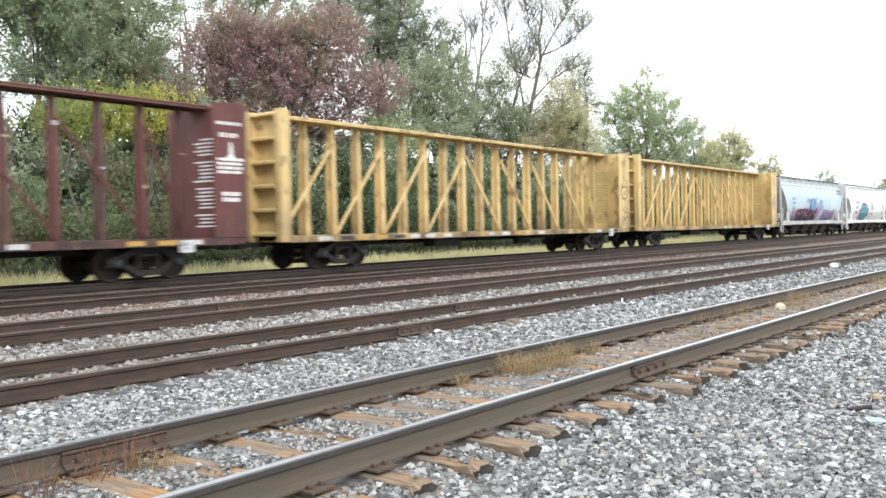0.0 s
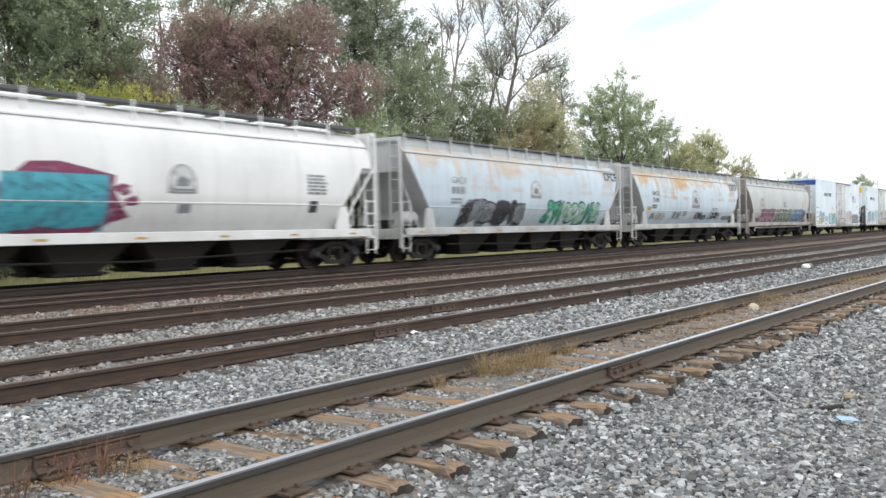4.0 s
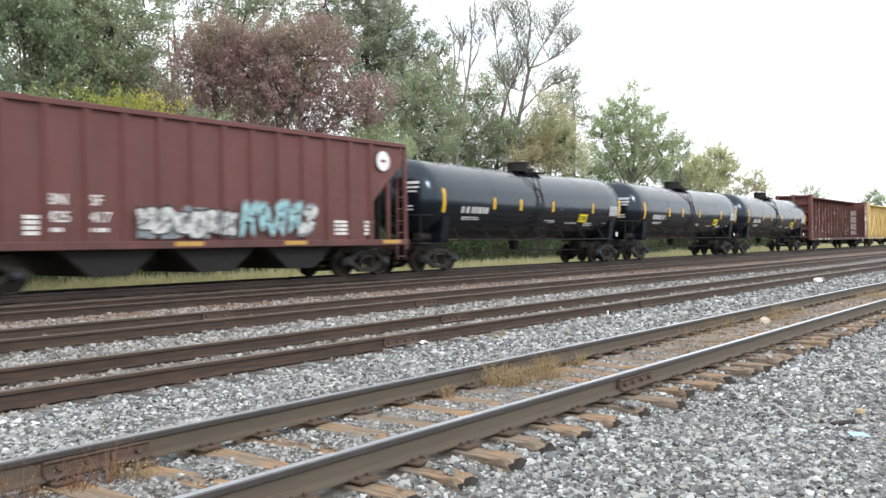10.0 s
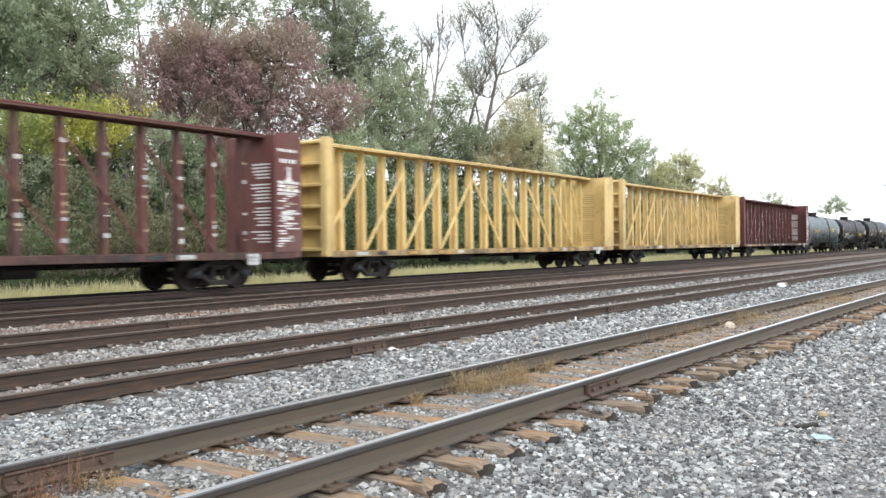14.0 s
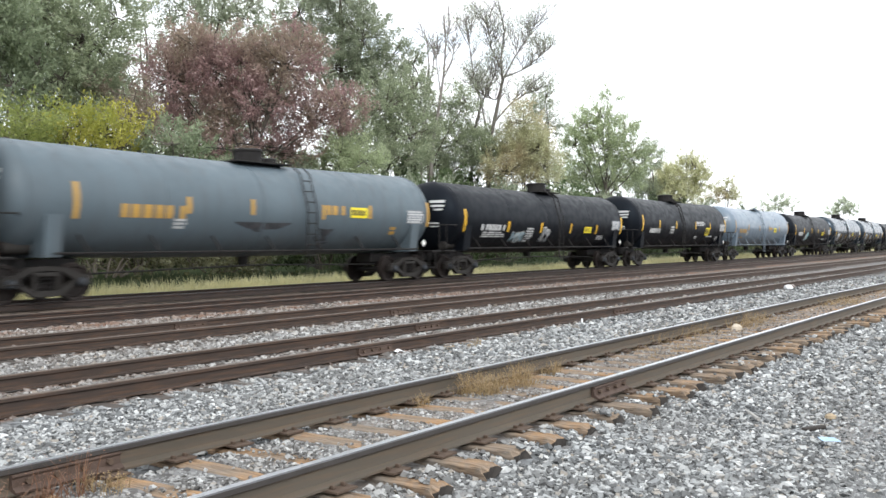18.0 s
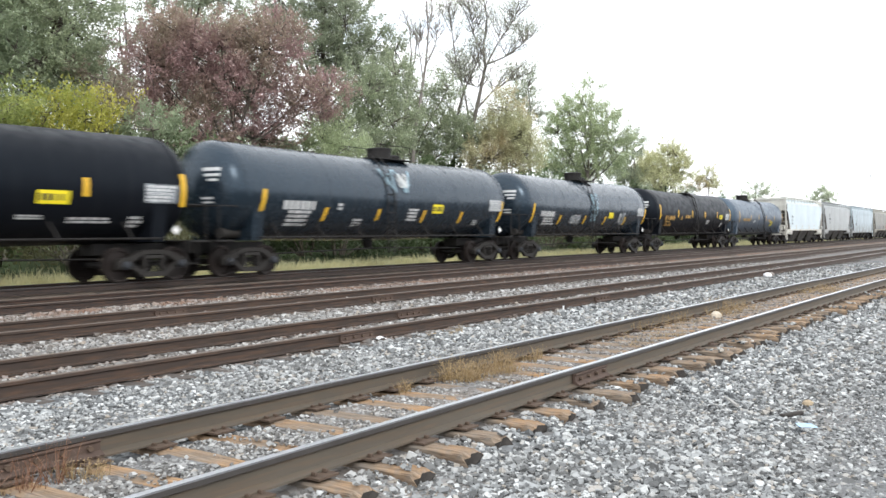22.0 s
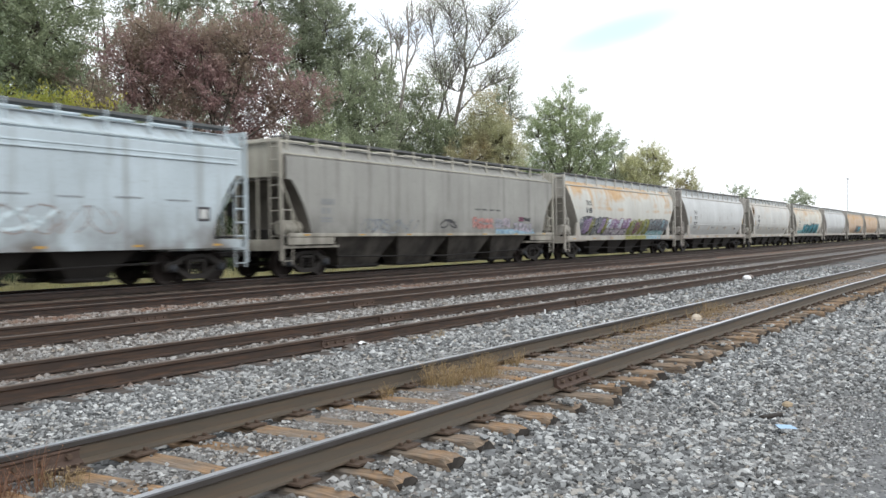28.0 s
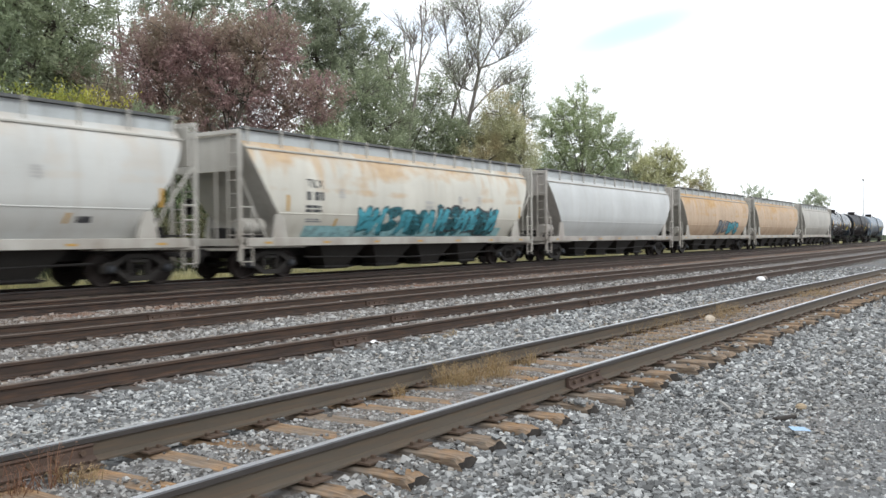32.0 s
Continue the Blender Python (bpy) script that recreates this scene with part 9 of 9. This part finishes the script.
graffiti(g10, curved_side, 8.5, 14.5, 1.26, 2.4, None, [SMOKE, TEAL], CHARCOAL, 153, 6)
hopper("heavily rusted covered hopper car", 732.5, 18.4, rust_n, trim_k, curved_side, PELLET_CUT)
hopper("cream covered hopper car", 752.4, 17.3, trim_k, trim_k, curved_side, PELLET_CUT)
tank_car("slate tank car near the end of the line", 785.9, steel, 131, 1.46, 2.66, 15.6)
tank_car("black tank car near the end of the line", 803.3, black_dusty, 132)
tank_car("blue-grey tank car near the end of the line", 821.0, silver, 133, 1.46, 2.68)


# ---------------------------------------------------------------- small things on and beside the near track
MAT_STRAW = leafy("dry_straw", (0.24, 0.155, 0.07), (0.56, 0.44, 0.25), 0.4)


MAT_TWIG = leafy("dry_red_brown_stalks", (0.13, 0.06, 0.035), (0.34, 0.19, 0.11), 0.3)


def weed(label, x, y, z, r, h, n, seed, mat=MAT_STRAW):
    """A dry weed clump: many thin bent stalks with small seed heads."""
    g = random.Random(seed)
    base = new("dry_weed")
    base.location = (x, y, z)
    tagged(base, label, "weed", "dry weeds by the near track")
    v, f = [], []
    tufts = [(g.uniform(-0.8, 0.8) * r, g.uniform(-0.5, 0.5) * r * 0.55, g.uniform(0.35, 1.0)) for i in range(max(3, n // 45))]

    def blade(p, q, w, turn):
        o, cx, cy = len(v), math.cos(turn) * w, math.sin(turn) * w
        m = [(p[k] + q[k]) / 2 for k in range(3)]
        m[2] += 0.12 * abs(q[2] - p[2])
        v.extend([(p[0] - cx, p[1] - cy, p[2]), (p[0] + cx, p[1] + cy, p[2]), (m[0] + cx, m[1] + cy, m[2]), (m[0] - cx, m[1] - cy, m[2]), tuple(q)])
        f.extend([(o, o + 1, o + 2), (o, o + 2, o + 3), (o + 3, o + 2, o + 4)])
        return m

    for i in range(n):
        tx, ty, full = g.choice(tufts)
        bx, by = tx + g.gauss(0, 0.14) * r, ty + g.gauss(0, 0.10) * r
        k = h * g.uniform(0.25, 1.0) * full
        tip = (bx + g.gauss(0, 0.42) * k, by + g.gauss(0, 0.42) * k, k)
        m = blade((bx, by, 0), tip, g.uniform(0.0012, 0.0034), g.uniform(0, 3.14))
        if g.random() < 0.45:
            for j in range(2):
                side = (m[0] + g.gauss(0, 0.3) * k, m[1] + g.gauss(0, 0.3) * k, m[2] + k * g.uniform(0.05, 0.4))
                blade(m, side, 0.0014, g.uniform(0, 3.14))
                o, z = len(v), g.uniform(0.003, 0.008)
                v.extend([(side[0] - z, side[1], side[2]), (side[0] + z * 0.3, side[1] + z, side[2] + z), (side[0] + z, side[1] - z, side[2] + z * 0.4)])
                f.append((o, o + 1, o + 2))
    ob = new("stalk_clump", big_mesh("stalk_clump", v, f, mat))
    ob.parent = base
    tagged(ob, kind="stuff")


weed("dry orange-brown weed clump against the rail", 8.1, 4.84, -0.31, 0.66, 0.36, 800, 1)
weed("sparse dry weed clump between the rails", 9.3, 4.95, -0.31, 0.5, 0.3, 200, 2)
weed("tall straw-coloured weeds beside the rail", 13.9, 4.95, -0.31, 1.5, 0.32, 650, 3)
weed("reddish dry weeds beside the rail", 16.8, 4.84, -0.31, 1.3, 0.36, 520, 4)
weed("dry brown weeds at the joint", 2.95, 4.95, -0.31, 0.4, 0.36, 110, 5, MAT_TWIG)
weed("low straw tuft at the joint", 3.1, 5.02, -0.31, 0.4, 0.18, 160, 15)
weed("thin dry weed by the rail", 6.9, 5.02, -0.31, 0.22, 0.24, 90, 6)
weed("dry weeds far along the track", 24.0, 4.3, -0.31, 1.2, 0.3, 500, 7)
weed("small straw weeds by the joint of the second track", 11.41, 7.53, -0.335, 0.4, 0.22, 120, 8)
weed("low brown weeds in the gauge", 12.0, 4.5, -0.31, 1.1, 0.14, 420, 9)


def lump_shape(r, size, seed):
    g = random.Random(seed)
    s = Shape()
    n = 9
    rows = [(-0.5, 0.65), (-0.15, 1.0), (0.25, 0.88), (0.5, 0.4)]
    vs = [(size[0] * q * math.cos(6.283 * k / n) * g.uniform(0.82, 1.12), size[1] * q * math.sin(6.283 * k / n) * g.uniform(0.82, 1.12), size[2] * (z + 0.5)) for z, q in rows for k in range(n)]
    fs = [(i * n + k, i * n + (k + 1) % n, (i + 1) * n + (k + 1) % n, (i + 1) * n + k) for i in range(3) for k in range(n)] + [tuple(range(n)), tuple(range(4 * n - 1, 3 * n - 1, -1))]
    return s.add(vs, fs)


def loose(name, label, category, shape, mat, place, turn=0.0, smooth=False):
    ob = new(name, shape.mesh(name, mat, smooth))
    ob.location, ob.rotation_euler = place, (0, 0, turn)
    return tagged(ob, label, category)


loose("rock", "pale cream rock lying between the rails", "rock", lump_shape(1, (0.12, 0.10, 0.16), 3), plain("cream_rock", (0.46, 0.40, 0.32), 0.85, 0, 0.2, 9.0), (15.7, 4.58, -0.33))
bag = plain("white_plastic", (0.78, 0.79, 0.80), 0.4, 0, 0.08, 9.0)
loose("plastic_bag", "crumpled white plastic bag beside the rail", "litter", lump_shape(1, (0.24, 0.16, 0.17), 5), bag, (31.42, 7.4, -0.335), 0.3, True)
loose("plastic_bag", "small grey scrap beside the white bag", "litter", lump_shape(1, (0.2, 0.12, 0.15), 6), plain("grey_scrap", (0.25, 0.22, 0.2), 0.8, 0, 0.3), (32.39, 7.5, -0.335), 0.3)
loose("paper_scrap", "white paper scrap lying on the ballast", "litter", Shape().grid(4, 3, lambda u, v: (0.28 * u, 0.14 * v, 0.02 * math.sin(5 * u + 3 * v) + 0.015)), bag, (10.21, 7.86, -0.30), 0.2)
loose("paper_scrap", "pale blue paper scrap lying on the gravel", "litter", Shape().grid(4, 3, lambda u, v: (0.16 * u, 0.13 * v, 0.004 * math.sin(6 * u + 2 * v) + 0.035)), plain("pale_blue_paper", (0.30, 0.46, 0.66), 0.6, 0, 0.06), (7.5, 1.38, -0.375), 0.5)
loose("paper_scrap", "bright white scrap far along the track", "litter", Shape().grid(4, 3, lambda u, v: (0.24 * u, 0.16 * v, 0.02 * math.sin(5 * u + 2 * v) + 0.05)), bag, (36.2, 4.05, -0.26), 0.2)
loose("stick", "grey weathered stick lying on the stones", "stick", Shape().tube([(0, 0, 0), (0.16, 0.12, 0.02), (0.38, 0.22, 0.0)], [0.018, 0.016, 0.009], 6), plain("grey_wood", (0.34, 0.33, 0.31), 0.9, 0, 0.3, 12.0), (8.2, 2.2, -0.36))
loose("wood_piece", "dark broken tie splinter on the gravel", "wood", Shape().rbox(-0.13, 0.13, -0.03, 0.03, 0, 0.035, 0.01), MAT_TIE_END, (8.15, 1.72, -0.40), -0.5)
loose("stone", "tan stone among the grey ballast", "stone", lump_shape(1, (0.055, 0.05, 0.06), 8), plain("tan_stone", (0.34, 0.27, 0.18), 0.85, 0, 0.2), (8.75, 1.7, -0.41))
post = loose("marker_stake", "short white marker stake beside the rail", "stake", Shape().rbox(-0.016, 0.016, -0.014, 0.014, 0, 0.13, 0.005), bag, (16.0, 7.69, -0.33))

# a light mast far down the line
mast = new("light_mast")
mast.location = (452.0, 60.0, 0.6)
tagged(mast, "distant pale floodlight mast on the skyline", "light mast")
part("pole", Shape().tube([(0, 0, 0), (0, 0, 26.5)], [0.32, 0.16], 10), plain("pale_galvanised_steel", (0.55, 0.57, 0.58), 0.5, 0.5, 0.1), mast)
part("crossarm", Shape().rbox(-1.6, 1.6, -0.15, 0.15, 25.8, 26.1, 0.03), plain("pale_mast_steel", (0.55, 0.57, 0.58), 0.5, 0.5, 0.1), mast)
for k in range(4):
    part("floodlight", Shape().rbox(-0.35, 0.35, -0.35, 0.25, 26.1, 26.7, 0.06), GREYBOX, mast, at=(-1.35 + 0.9 * k, 0, 0))


def motions():
    for ob, front in CARS:
        walk(ob, [(t, Matrix.Translation((front - s, TRAIN_Y, TRAIN_Z))) for t, s in ROLL])


motions()
